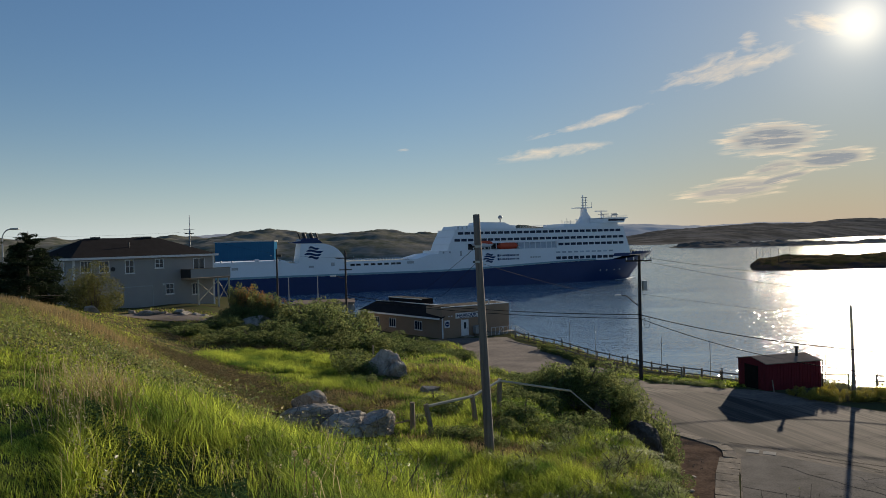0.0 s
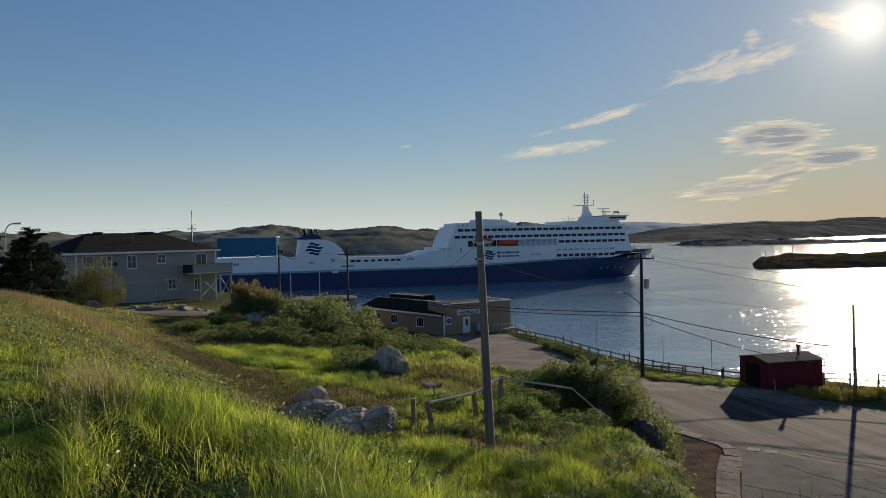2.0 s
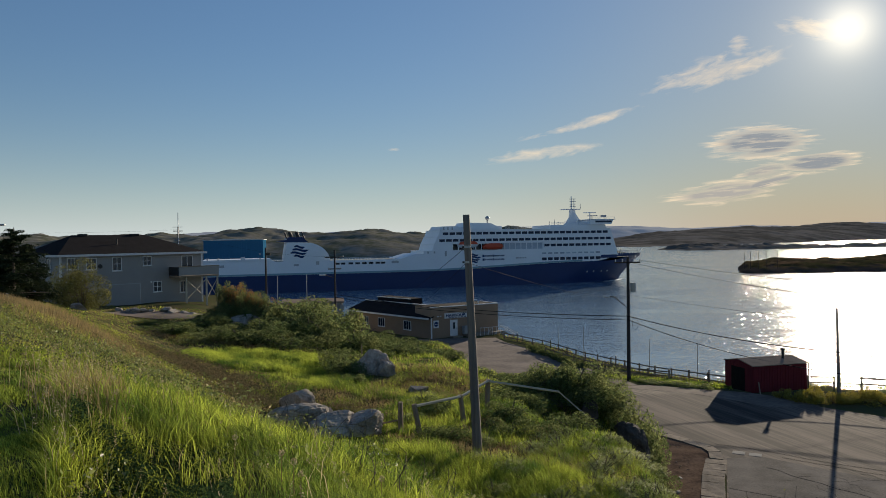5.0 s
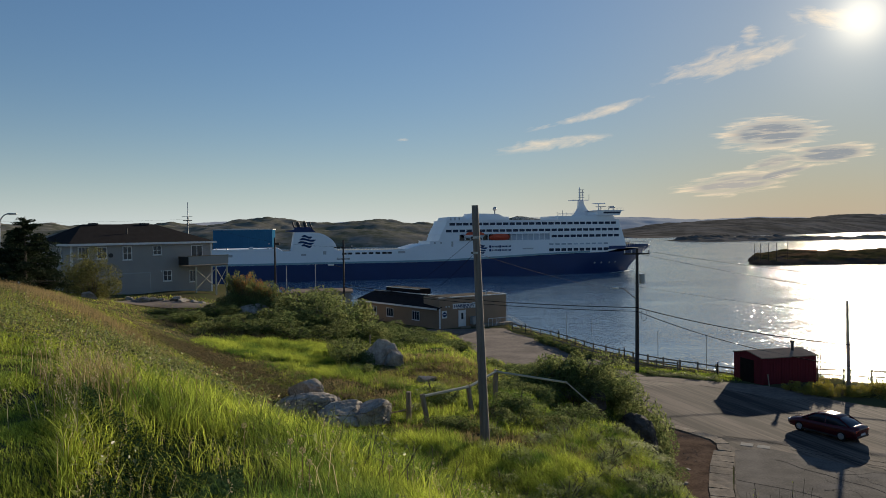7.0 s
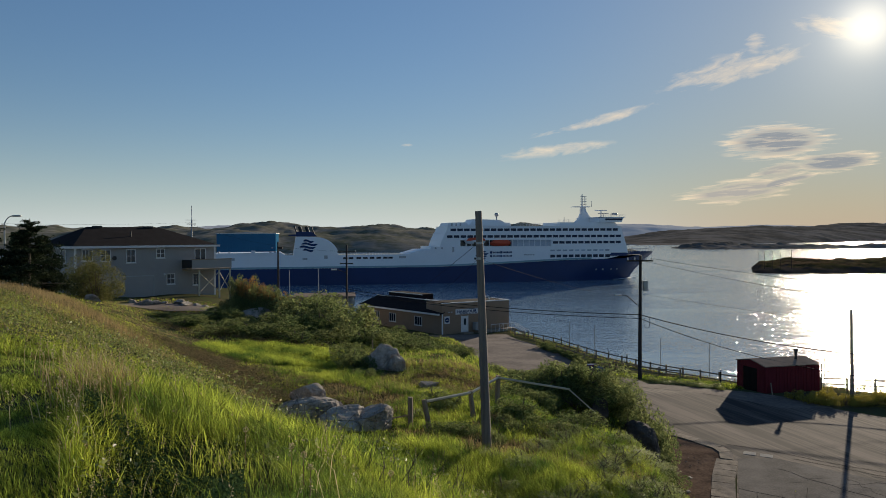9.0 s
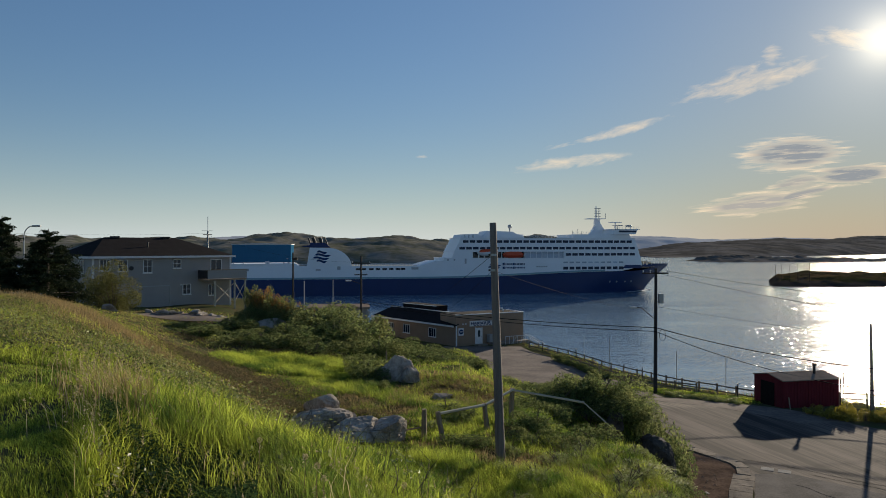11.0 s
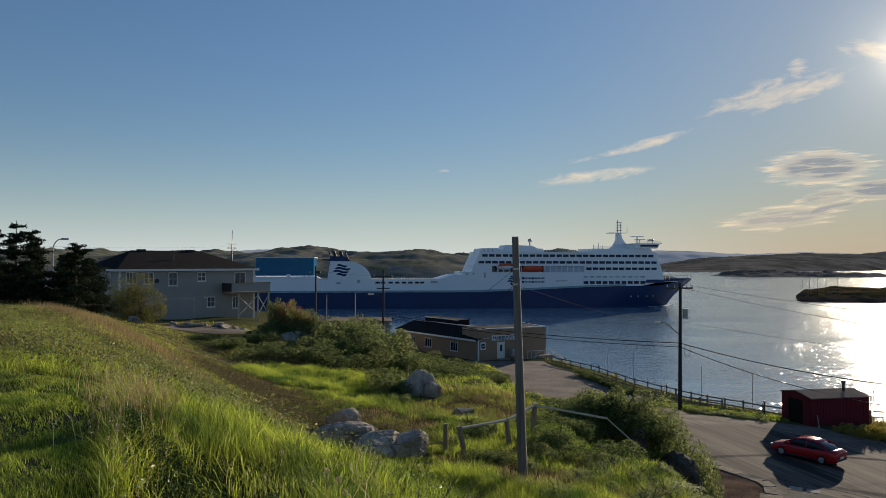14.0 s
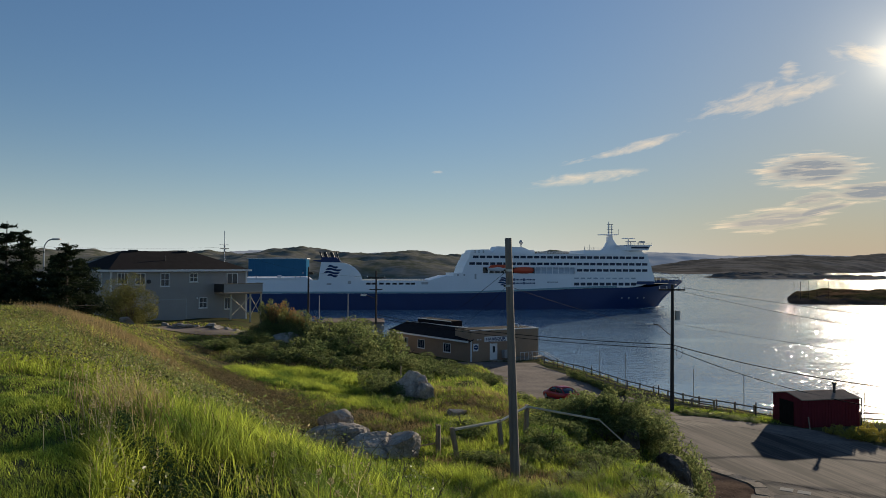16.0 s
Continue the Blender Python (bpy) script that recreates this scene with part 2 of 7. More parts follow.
M_PLATE = material("pale_plate", (0.40, 0.37, 0.32), (0.30, 0.27, 0.23), 3, 0.9, bump=0.1, spec=0.1)
M_GRAVEL = material("gravel", (0.12, 0.097, 0.084), (0.23, 0.185, 0.155), 0.35, 0.95, bump=0.5, fine=3, spec=0.1, hard=0.12)
M_DIRT = material("bare_earth", (0.22, 0.150, 0.105), (0.10, 0.070, 0.052), 0.9, 0.95, bump=1.0, fine=7, spec=0.05, hard=0.12)
M_WATER = water_material()
# The haze of distance is mixed into these three hill colours.
M_HILL = material("hazed_scrub_hill", (0.115, 0.12, 0.08), (0.25, 0.23, 0.195), 0.03, 0.95, bump=0, fine=0.14, spec=0.0, hard=0.11)
M_FAR = material("hazed_ridge", (0.54, 0.56, 0.57), (0.58, 0.59, 0.60), 0.004, 0.95, bump=0, fine=0.03, spec=0.0)
M_COAST = material("hazed_coast_scrub", (0.10, 0.092, 0.078), (0.20, 0.182, 0.160), 0.012, 0.95, bump=0, fine=0.05, spec=0.0, hard=0.09)
M_ISLET = shore_material("islet_scrub", (0.052, 0.048, 0.020), (0.115, 0.078, 0.040), (0.05, 0.043, 0.037), 2.2)
M_DARKROCK = material("dark_rock", (0.10, 0.088, 0.075), (0.045, 0.04, 0.036), 1.5, 0.9, bump=0.9, fine=9, spec=0.2)
M_ROCK = material("granite", (0.52, 0.455, 0.38), (0.20, 0.17, 0.14), 1.6, 0.95, bump=0.9, fine=11, spec=0.1, hard=0.13)
M_CONCRETE = material("concrete", (0.33, 0.27, 0.21), (0.17, 0.14, 0.11), 2.2, 0.95, bump=0.6, fine=14, each=0.18, spec=0.1, hard=0.14)
M_GRASS = material("tall_grass", (0.095, 0.165, 0.030), (0.46, 0.52, 0.075), 0.55, 0.65, bump=0, fine=1.8, island=0.6, through_light=0.58, spec=0.12, hard=0.09)
M_STRAW = material("dry_grass", (0.42, 0.32, 0.155), (0.25, 0.18, 0.085), 0.8, 0.8, bump=0, fine=4, island=0.35, through_light=0.4, spec=0.1)
M_SEED = material("pale_seed", (0.58, 0.50, 0.31), (0.44, 0.35, 0.18), 2, 0.8, bump=0, fine=9, island=0.3, through_light=0.4, spec=0.1)
M_HEATH = material("heather", (0.23, 0.155, 0.095), (0.13, 0.14, 0.07), 1.2, 0.9, bump=0, fine=5, island=0.5, through_light=0.3, spec=0.05)
M_SHADE_WEED = material("shade_weed_leaf", (0.045, 0.080, 0.032), (0.080, 0.125, 0.048), 1.5, 0.9, bump=0, fine=6, island=0.4, through_light=0.25, spec=0.05)
M_SLOPE = material("slope_weed", (0.19, 0.175, 0.085), (0.100, 0.125, 0.055), 0.9, 0.9, bump=0, fine=5, island=0.5, through_light=0.4, spec=0.05)
M_PEBBLE = material("loose_gravel", (0.42, 0.34, 0.265), (0.24, 0.19, 0.15), 3, 0.95, bump=0.2, fine=20, island=0.35, spec=0.1)
M_LEAF = material("alder_leaf", (0.080, 0.130, 0.045), (0.25, 0.265, 0.105), 0.7, 0.8, bump=0, fine=4, island=0.45, through_light=0.55, spec=0.05, hard=0.13)
M_LEAF_PALE = material("pale_leaf", (0.34, 0.35, 0.13), (0.15, 0.21, 0.04), 0.9, 0.45, bump=0, fine=5, island=0.5, through_light=0.40, spec=0.5)
M_LEAF_RED = material("russet_leaf", (0.33, 0.155, 0.05), (0.15, 0.15, 0.04), 1.1, 0.6, bump=0, fine=4, island=0.5, through_light=0.4, hard=0.08)
M_LEAF_GOLD = material("yellow_leaf", (0.42, 0.34, 0.05), (0.26, 0.24, 0.045), 0.8, 0.6, bump=0, fine=4, island=0.4, through_light=0.4)
M_LEAF_OLIVE = material("olive_leaf", (0.24, 0.22, 0.085), (0.14, 0.15, 0.05), 0.9, 0.8, bump=0, fine=4, island=0.45, through_light=0.35, spec=0.1)
M_NEEDLE = material("spruce_needle", (0.022, 0.036, 0.018), (0.036, 0.046, 0.022), 0.8, 0.9, bump=0, fine=5, island=0.35, through_light=0.15, spec=0.08)
M_BARK = material("bark", (0.13, 0.105, 0.085), (0.07, 0.055, 0.045), 3, 0.95, bump=0.6, fine=20)
M_WOOD = material("weathered_wood", (0.34, 0.265, 0.185), (0.17, 0.13, 0.09), 2.0, 0.9, bump=0.5, fine=14, stretch=(6, 6, 0.5))
M_POLE = material("grey_pole_wood", (0.25, 0.20, 0.155), (0.13, 0.105, 0.085), 1.6, 0.9, bump=0.5, fine=14, stretch=(7, 7, 0.4))
M_DARKPOLE = material("creosoted_wood", (0.055, 0.042, 0.034), (0.03, 0.024, 0.02), 2, 0.9, bump=0.4, fine=14, stretch=(6, 6, 0.5))
# Paler than the posts: sunlight on the rails is put into this colour.
M_RAIL = material("pale_rail_wood", (0.62, 0.57, 0.45), (0.42, 0.37, 0.28), 3, 0.9, bump=0.4, fine=20)
M_WHITE = material("ship_white", (0.84, 0.85, 0.86), (0.78, 0.79, 0.80), 0.12, 0.45, bump=0.02, fine=1.2)
M_NAVY = material("hull_navy", (0.008, 0.034, 0.125), (0.006, 0.026, 0.095), 0.10, 0.4, bump=0.02, fine=1.5, spec=0.3)
M_TEAL = material("stripe_teal", (0.24, 0.38, 0.42), (0.20, 0.33, 0.37), 0.3, 0.5, bump=0)
M_DECK = material("deck_paint", (0.16, 0.19, 0.18), (0.12, 0.14, 0.13), 0.4, 0.8, bump=0.1)
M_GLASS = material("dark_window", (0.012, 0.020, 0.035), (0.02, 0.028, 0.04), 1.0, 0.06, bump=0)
M_BAND = material("window_band_blue", (0.012, 0.022, 0.05), (0.02, 0.03, 0.06), 0.5, 0.3, bump=0, spec=0.2)
# The pale base colour stands for sky reflected in the panes.
M_PANE_PALE = material("pale_sky_pane", (0.45, 0.50, 0.56), (0.33, 0.38, 0.45), 2.0, 0.3, bump=0, each=0.3)
M_ORANGE = material("lifeboat_orange", (0.62, 0.075, 0.02), (0.52, 0.06, 0.02), 0.6, 0.4, bump=0)
M_BLACK = material("soot_black", (0.02, 0.02, 0.022), (0.035, 0.033, 0.03), 2, 0.6, bump=0.05)
M_STEEL = material("galvanised_steel", (0.42, 0.43, 0.44), (0.33, 0.34, 0.35), 3, 0.45, 0.6, bump=0.05)
M_SIDING = material("grey_siding", (0.33, 0.322, 0.308), (0.285, 0.278, 0.268), 0.8, 0.7, bump=0.08, fine=10)
M_BRICKISH = material("tan_siding", (0.33, 0.225, 0.15), (0.28, 0.19, 0.125), 0.8, 0.8, bump=0.1, fine=10)
M_SHINGLE = material("dark_shingle", (0.022, 0.019, 0.020), (0.012, 0.010, 0.011), 1.5, 0.95, bump=0.4, fine=14, spec=0.08)
M_TRIM = material("white_trim", (0.75, 0.75, 0.74), (0.66, 0.66, 0.65), 3, 0.6, bump=0.03)
M_REDPAINT = material("barn_red", (0.165, 0.020, 0.028), (0.11, 0.014, 0.02), 1.3, 0.85, bump=0.15, fine=18, stretch=(5, 5, 0.6), spec=0.2)
M_ROOFGREY = material("felt_roof", (0.34, 0.27, 0.21), (0.22, 0.18, 0.145), 1.2, 0.95, bump=0.3, fine=15, spec=0.05)
M_BLUEHALL = material("blue_cladding", (0.038, 0.145, 0.265), (0.033, 0.125, 0.23), 0.15, 0.9, bump=0.02, fine=2, spec=0.05)
M_CABLE = material("black_cable", (0.012, 0.011, 0.011), (0.02, 0.02, 0.02), 4, 0.95, bump=0, spec=0.1)
M_FOAM = material("foam", (0.75, 0.78, 0.80), (0.55, 0.60, 0.64), 0.8, 0.8, bump=0.2)


# ---- mesh helpers ----
def part(name, bm, mat, parent=None, label="", smooth=False):
    me = bpy.data.meshes.new(name)
    bm.to_mesh(me)
    bm.free()
    if smooth:
        me.shade_smooth()
    for m in (mat if isinstance(mat, (list, tuple)) else (mat,)):
        me.materials.append(m)
    ob = new(name, me)
    if parent is not None:
        ob.parent = parent
    if label:
        ob["label"] = label
    return ob


def sheet(name, verts, faces, mat, parent=None, label="", smooth=False):
    me = bpy.data.meshes.new(name)
    me.from_pydata(verts, [], faces)
    me.validate()
    if smooth:
        me.shade_smooth()
    me.materials.append(mat)
    ob = new(name, me)
    if parent is not None:
        ob.parent = parent
    if label:
        ob["label"] = label
    return ob


def grid_faces(nu, nv, wrap=False):
    """Faces of a grid of nu rows of nv points."""
    out = []
    for i in range(nu - 1):
        for j in range(nv if wrap else nv - 1):
            k = (j + 1) % nv
            out.append((i * nv + j, i * nv + k, (i + 1) * nv + k, (i + 1) * nv + j))
    return out


def box(bm, x0, x1, y0, y1, z0, z1, bevel=0.0):
    """A block with rounded edges, added to bm."""
    r = bmesh.ops.create_cube(bm, size=1.0, matrix=Matrix.Translation(((x0 + x1) / 2, (y0 + y1) / 2, (z0 + z1) / 2))
                              @ Matrix.Diagonal((abs(x1 - x0), abs(y1 - y0), abs(z1 - z0), 1)))
    if bevel:
        edges = list({e for v in r["verts"] for e in v.link_edges})
        bmesh.ops.bevel(bm, geom=edges, offset=bevel, segments=1, affect="EDGES", profile=0.5)
    return bm


def block(x0, x1, y0, y1, z0, z1, bevel=0.0):
    return box(bmesh.new(), x0, x1, y0, y1, z0, z1, bevel)


def rod(bm, a, b, r0, r1=None, sides=8):
    """A tapered round bar from a to b, added to bm."""
    a, b = Vector(a), Vector(b)
    d = b - a
    m = Matrix.Translation((a + b) / 2) @ d.to_track_quat("Z", "Y").to_matrix().to_4x4()
    bmesh.ops.create_cone(bm, cap_ends=True, segments=sides, radius1=r0, radius2=r0 if r1 is None else r1, depth=d.length, matrix=m)
    return bm


def bar(a, b, r0, r1=None, sides=8):
    return rod(bmesh.new(), a, b, r0, r1, sides)


def prism(bm, outline, y0, y1):
    """A solid with the outline (x, z) from y0 to y1, added to bm."""
    front = [bm.verts.new((x, y0, z)) for x, z in outline]
    rear = [bm.verts.new((x, y1, z)) for x, z in outline]
    n = len(outline)
    bm.faces.new(front)
    bm.faces.new(rear[::-1])
    for i in range(n):
        bm.faces.new((front[(i + 1) % n], front[i], rear[i], rear[(i + 1) % n]))
    bmesh.ops.recalc_face_normals(bm, faces=bm.faces)
    return bm


def empty(name, m, label, category, group="", kind=""):
    ob = new(name)
    ob.empty_display_size = 0.3
    ob.matrix_basis = m
    return tagged(ob, label, category, group, kind)


def smooth(e0, e1, x):
    t = np.clip((x - e0) / (e1 - e0), 0, 1)
    return t * t * (3 - 2 * t)


def side(x, y, line):
    """Signed distance to a polyline, positive to the right of its run."""
    best, sign = np.full(np.shape(x), 1e9), np.ones(np.shape(x))
    for (x0, y0), (x1, y1) in zip(line, line[1:]):
        dx, dy = x1 - x0, y1 - y0
        k = np.clip(((x - x0) * dx + (y - y0) * dy) / (dx * dx + dy * dy), 0, 1)
        qx, qy = x - x0 - k * dx, y - y0 - k * dy
        d = np.hypot(qx, qy)
        s = np.where(dx * (y - y0) - dy * (x - x0) > 0, -1.0, 1.0)
        closer = d < best
        best, sign = np.where(closer, d, best), np.where(closer, s, sign)
    return best * sign


def ripple(x, y, s, seed=0.0):
    """Cheap smooth unevenness, about -1 to 1."""
    return (np.sin(x * s + seed) * np.cos(y * s * 1.13 - seed * 2) + np.sin((x * 0.7 + y * 1.3) * s * 1.9 + seed * 3) * 0.5
            + np.cos((x * 1.7 - y * 0.6) * s * 2.7 - seed) * 0.3) / 1.8


BANK = ((9.48, -30), (10.11, 12.64), (10.65, 29.05), (11.32, 36.19), (11.39, 40.99), (12.5, 44.66), (13.56, 49.91), (13.07, 54.99), (10.5, 62.0), (6.5, 71.0), (1.5, 76.5), (-4.0, 86.0), (-9.0, 100.0), (-16.0, 112.0))
SHORE = ((-90, 150), (-40, 132), (-14, 126), (4, 117), (11.0, 102), (15.0, 92.2), (18.0, 81.6), (22.5, 71.9), (26.2, 66.2), (33, 63.6), (37, 60.6), (45, 57), (70, 50), (140, 20))


def low_level(y):
    return 6.4 + 0.055 * np.clip(72 - y, 0, 13) - 0.035 * np.clip(59 - y, 0, 60)


def ground(x, y):
    """Height of the land over the water."""
    x, y = np.asarray(x, float), np.asarray(y, float)
    upper = 18.35 - 0.00062 * np.clip(y, 0, 200) ** 2 - 0.010 * np.clip(-x - 20, 0, 100) + 0.13 * ripple(x, y, 0.5) + 0.07 * ripple(x, y, 1.7, 6.0)
    terrace = 12.15 + 0.075 * np.clip(-x - 4, 0, 25) + 0.25 * ripple(x, y, 0.28, 1.0)
    terrace = terrace - 0.08 * np.clip(y - 44, 0, 40) * smooth(-18, -4, x) - 0.13 * np.clip(y - 34, 0, 22) * smooth(0, 5, x)
    terrace = terrace + (7.6 - terrace) * np.maximum(smooth(66, 90, y) * smooth(-25, -17, x), smooth(88, 108, y))
    upper = upper - 0.50 * np.exp(-((x + 2.2) / 0.65) ** 2 - ((y - 5.1) / 1.5) ** 2)
    e = 0.85 * x + 0.52 * (y - 9) + 1.3 * smooth(9, 19, y)
    z = terrace + np.maximum(upper - terrace, 0) * (1 - smooth(-4.6, 8.6, e))
    z = z - 2.3 * np.exp(-(((x - 7.3) / 2.4) ** 2 + ((y - 33.0) / 3.5) ** 2) ** 2)
    d = side(x, y, BANK) + 0.35 * ripple(x, y, 0.9, 2.0)
    z = z + (low_level(y) - z) * smooth(-4.0 + 1.4 * smooth(44, 62, y), 0.4, d)
    fall = smooth(-0.6, 2.6, -side(x, y, SHORE) + 0.6 * ripple(x, y, 0.35, 3.0))
    return z + (-4.0 - z) * fall


def lift(x, y):
    return float(ground(x, y))


# ---- the land near the camera: one sheet ----
xs = np.unique(np.round(np.r_[np.arange(-150, -40, 5), np.arange(-40, -12, 1.0), np.arange(-12, 34, 0.4), np.arange(34, 140.1, 5)], 3))
ys = np.unique(np.round(np.r_[np.arange(-60, 0, 5), np.arange(0, 60, 0.4), np.arange(60, 110, 1.0), np.arange(110, 200.1, 6)], 3))
gx, gy = np.meshgrid(xs, ys, indexing="ij")
gz = ground(gx, gy)
land = sheet("ground", np.c_[gx.ravel(), gy.ravel(), gz.ravel()].tolist(), [f[::-1] for f in grid_faces(len(xs), len(ys))], M_SOIL, smooth=True)
tagged(land, "rough hillside of grass and brown earth falling to the shore", "ground", kind="structure")

bm = bmesh.new()
bmesh.ops.create_grid(bm, x_segments=1, y_segments=1, size=4800)
sea = part("water", bm, M_WATER)
tagged(sea, "rippled harbour water glittering under a low sun", "water", kind="structure")


def strip_sheet(name, ylist, left, right, cols, mat, up, label, cat):
    """A paved sheet between two edges given over y, laid on the ground."""
    verts = []
    for yv in ylist:
        a, b = np.interp(yv, [p[1] for p in left], [p[0] for p in left]), np.interp(yv, [p[1] for p in right], [p[0] for p in right])
        for k in range(cols):
            xv = a + (b - a) * k / (cols - 1)
            verts.append((xv, yv, lift(xv, yv) + up))
    ob = sheet(name, verts, [f[::-1] for f in grid_faces(len(ylist), cols)][::1], mat, smooth=True)
    return tagged(ob, label, cat, kind="structure")


ROAD_L = ((12.75, 22.5), (13.75, 33.2), (15.04, 37.27), (16.33, 40.43), (17.24, 44.12), (17.22, 45.56), (16.19, 47.15), (15.02, 49.31), (14.41, 54.29), (12.3, 60.5), (11.0, 64.0))
ROAD_R = ((77.5, 22.5), (58.67, 35.2), (45.1, 42.84), (34.34, 49.05), (28.76, 54.5), (25.3, 57.69), (21.5, 60.6), (18.0, 64.0))
strip_sheet("road", np.arange(22.4, 64.01, 0.6), ROAD_L, ROAD_R, 40, M_ASPHALT, 0.03, "worn grey-brown asphalt road with sandy edges", "road")
LOT_L = ((11.0, 64), (7.5, 71), (2.5, 77), (-3, 86), (-4, 93), (-2, 100))
LOT_R = ((18.0, 64), (17.5, 70), (14.8, 79), (12.3, 88), (9.5, 95), (8.5, 100))
strip_sheet("parking_lot", np.arange(64, 100.01, 0.8), LOT_L, LOT_R, 24, M_GRAVEL, 0.034, "sunlit gravel parking lot before a low building", "parking lot")


# ---- far shores ----
def ridge(name, x0, x1, y0, depth, height, seed, mat, label, lumps=4.0, fray=0.12, nx=260, ny=30, ends=0.12, low=-2.0, drift=0.0, steep=0.75, tilt=0.0, wobble=0.03, shear=0.0):
    """A long rough hill rising out of the water."""
    verts = []
    for i in range(nx):
        u = i / (nx - 1)
        prof = smooth(0, ends, u) * smooth(0, ends, 1 - u)
        crest = 0.86 + 0.14 * math.sin(u * lumps * 6.3 + seed) * math.cos(u * lumps * 2.9 + 2 * seed)
        for j in range(ny):
            v = j / (ny - 1)
            bulge = math.sin(min(v * 1.25, 1.0) * math.pi / 2) ** steep
            xx = x0 + (x1 - x0) * u + shear * depth * v
            yy = y0 + drift * u + depth * v
            n = noise.fractal(Vector((xx * 7 / depth + seed, yy * 7 / depth, seed)), 0.75, 2.1, 6)
            hh = height * (1 + tilt * (u - 0.5))
            z = low + (hh - low) * bulge * (0.15 + 0.85 * prof) * crest * (1 + fray * n) + fray * height * 0.5 * n * bulge
            wob = noise.noise(Vector((xx * 14 / depth, seed * 3, 1))) * depth * wobble * (1 - v)
            verts.append((xx, yy + wob, z if v > 0 else low))
    ob = sheet(name, verts, grid_faces(nx, ny), mat, smooth=True)
    return tagged(ob, label, "hill", kind="structure")


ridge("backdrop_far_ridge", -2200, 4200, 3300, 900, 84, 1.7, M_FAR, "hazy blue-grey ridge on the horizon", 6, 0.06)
ridge("backdrop_hill", -1500, 250, 880, 420, 42, 0.4, M_HILL, "low scrub-covered hills across the harbour", 6, 0.10, nx=420, ny=44, ends=0.05)
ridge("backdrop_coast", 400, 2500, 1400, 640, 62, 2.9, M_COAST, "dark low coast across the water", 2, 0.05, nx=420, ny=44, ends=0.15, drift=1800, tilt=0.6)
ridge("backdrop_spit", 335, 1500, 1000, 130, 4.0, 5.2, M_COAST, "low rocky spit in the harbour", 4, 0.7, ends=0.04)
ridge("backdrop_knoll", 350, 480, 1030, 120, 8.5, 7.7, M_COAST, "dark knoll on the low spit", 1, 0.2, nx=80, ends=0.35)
ridge("islet", 156, 460, 376, 80, 12.0, 4.1, M_ISLET, "low grassy islet with a dark rocky shore", 2.5, 0.10, nx=420, ny=50, ends=0.03, drift=-45, steep=0.42, tilt=1.35, wobble=0.06, shear=0.42)
VERGE_L = ((9.4, 24.73), (10.91, 33.2), (10.8, 37.17), (11.04, 40.99), (12.31, 44.21), (13.58, 48.19), (13.98, 50.06))
VERGE_R = ((11.13, 24.73), (13.28, 33.2), (14.29, 37.17), (15.83, 40.99), (17.01, 44.21), (15.22, 48.19), (14.52, 50.06))
strip_sheet("verge", np.arange(24.73, 50.06, 0.5), VERGE_L, VERGE_R, 10, M_DIRT, 0.06, "bare brown earth verge inside the kerb", "verge")
strip_sheet("driveway", np.arange(62.5, 68.6, 0.6), ((-29, 62.5), (-28, 68.6)), ((-19.5, 62.5), (-20.5, 68.6)), 10, M_GRAVEL, 0.05, "grey gravel drive before the house", "driveway")
patch = strip_sheet("road_patch", np.arange(24.73, 43.39, 0.6), ((12.86, 24.73), (15.15, 37.27), (17.54, 43.39)), ((29.68, 24.73), (26.72, 37.17), (19.78, 43.39)), 14, M_PATCH, 0.036, "smooth grey asphalt patch at the side street", "road patch")
strip_sheet("road_shoulder", np.arange(54.29, 64.01, 0.5), ((25.26, 54.29), (23.02, 57.03), (19.0, 60.6), (14.5, 64.0)), ((29.23, 54.29), (27.16, 57.56), (23.4, 60.4), (18.6, 64.0)), 10, M_GRAVEL, 0.04, "sandy gravel shoulder beside the road", "road shoulder")
CRACKS = [((17.96, 46.0), (32.19, 35.7), 0.03), ((15.68, 38.62), (24.43, 32.18), 0.025), ((19.07, 41.55), (22.77, 36.19), 0.03), ((20.7, 43.21), (27.77, 37.95), 0.03)]
crack_dice = random.Random(5)
for k in range(16):
    a = (crack_dice.uniform(17, 24), crack_dice.uniform(32, 41.5))
    turn_ = crack_dice.uniform(-1.4, 0.5)
    run = crack_dice.uniform(0.8, 3.0)
    CRACKS.append((a, (a[0] + run * math.cos(turn_), a[1] + run * math.sin(turn_)), crack_dice.uniform(0.012, 0.028)))
for a, b, wide in CRACKS:
    va = []
    for i in range(25):
        u = i / 24
        x, y = a[0] + (b[0] - a[0]) * u + 0.12 * math.sin(u * 17 + a[0]), a[1] + (b[1] - a[1]) * u + 0.10 * math.sin(u * 11)
        va += [(x, y, lift(x, y) + 0.042), (x + wide, y + wide, lift(x, y) + 0.042)]
    sheet("tar_seam", va, grid_faces(25, 2), M_TAR, bpy.data.objects["road"])


# ---- the ferry: x runs forward, the side toward the quay is at y = -12.6 ----
SHIP = pose(-2.44, 315.0, 0, 0, 0, 17.385)
ferry = empty("ferry", SHIP, "large white and navy passenger ferry under way in the harbour", "ship")
HB = 12.6


def stem(z):
    return 94.5 + 12.0 * max(0.0, z / 11.6) ** 1.35


def breadth(x, z):
    """Half the beam of the hull at x and z."""
    s = stem(z)
    start = 50 + 24 * max(0.0, min(1.0, z / 11.6))
    k = min(1.0, max(0.0, (s - x) / (s - start)))
    b = HB * (1 - (1 - k) ** 2.6)
    if x < -80:
        b *= 1 - 0.10 * ((-80 - x) / 15) ** 2
    return b


def navy_top(x):
    return 7.0 + 2.6 * float(smooth(-10, 78, x)) + 2.2 * float(smooth(76, 90, x))


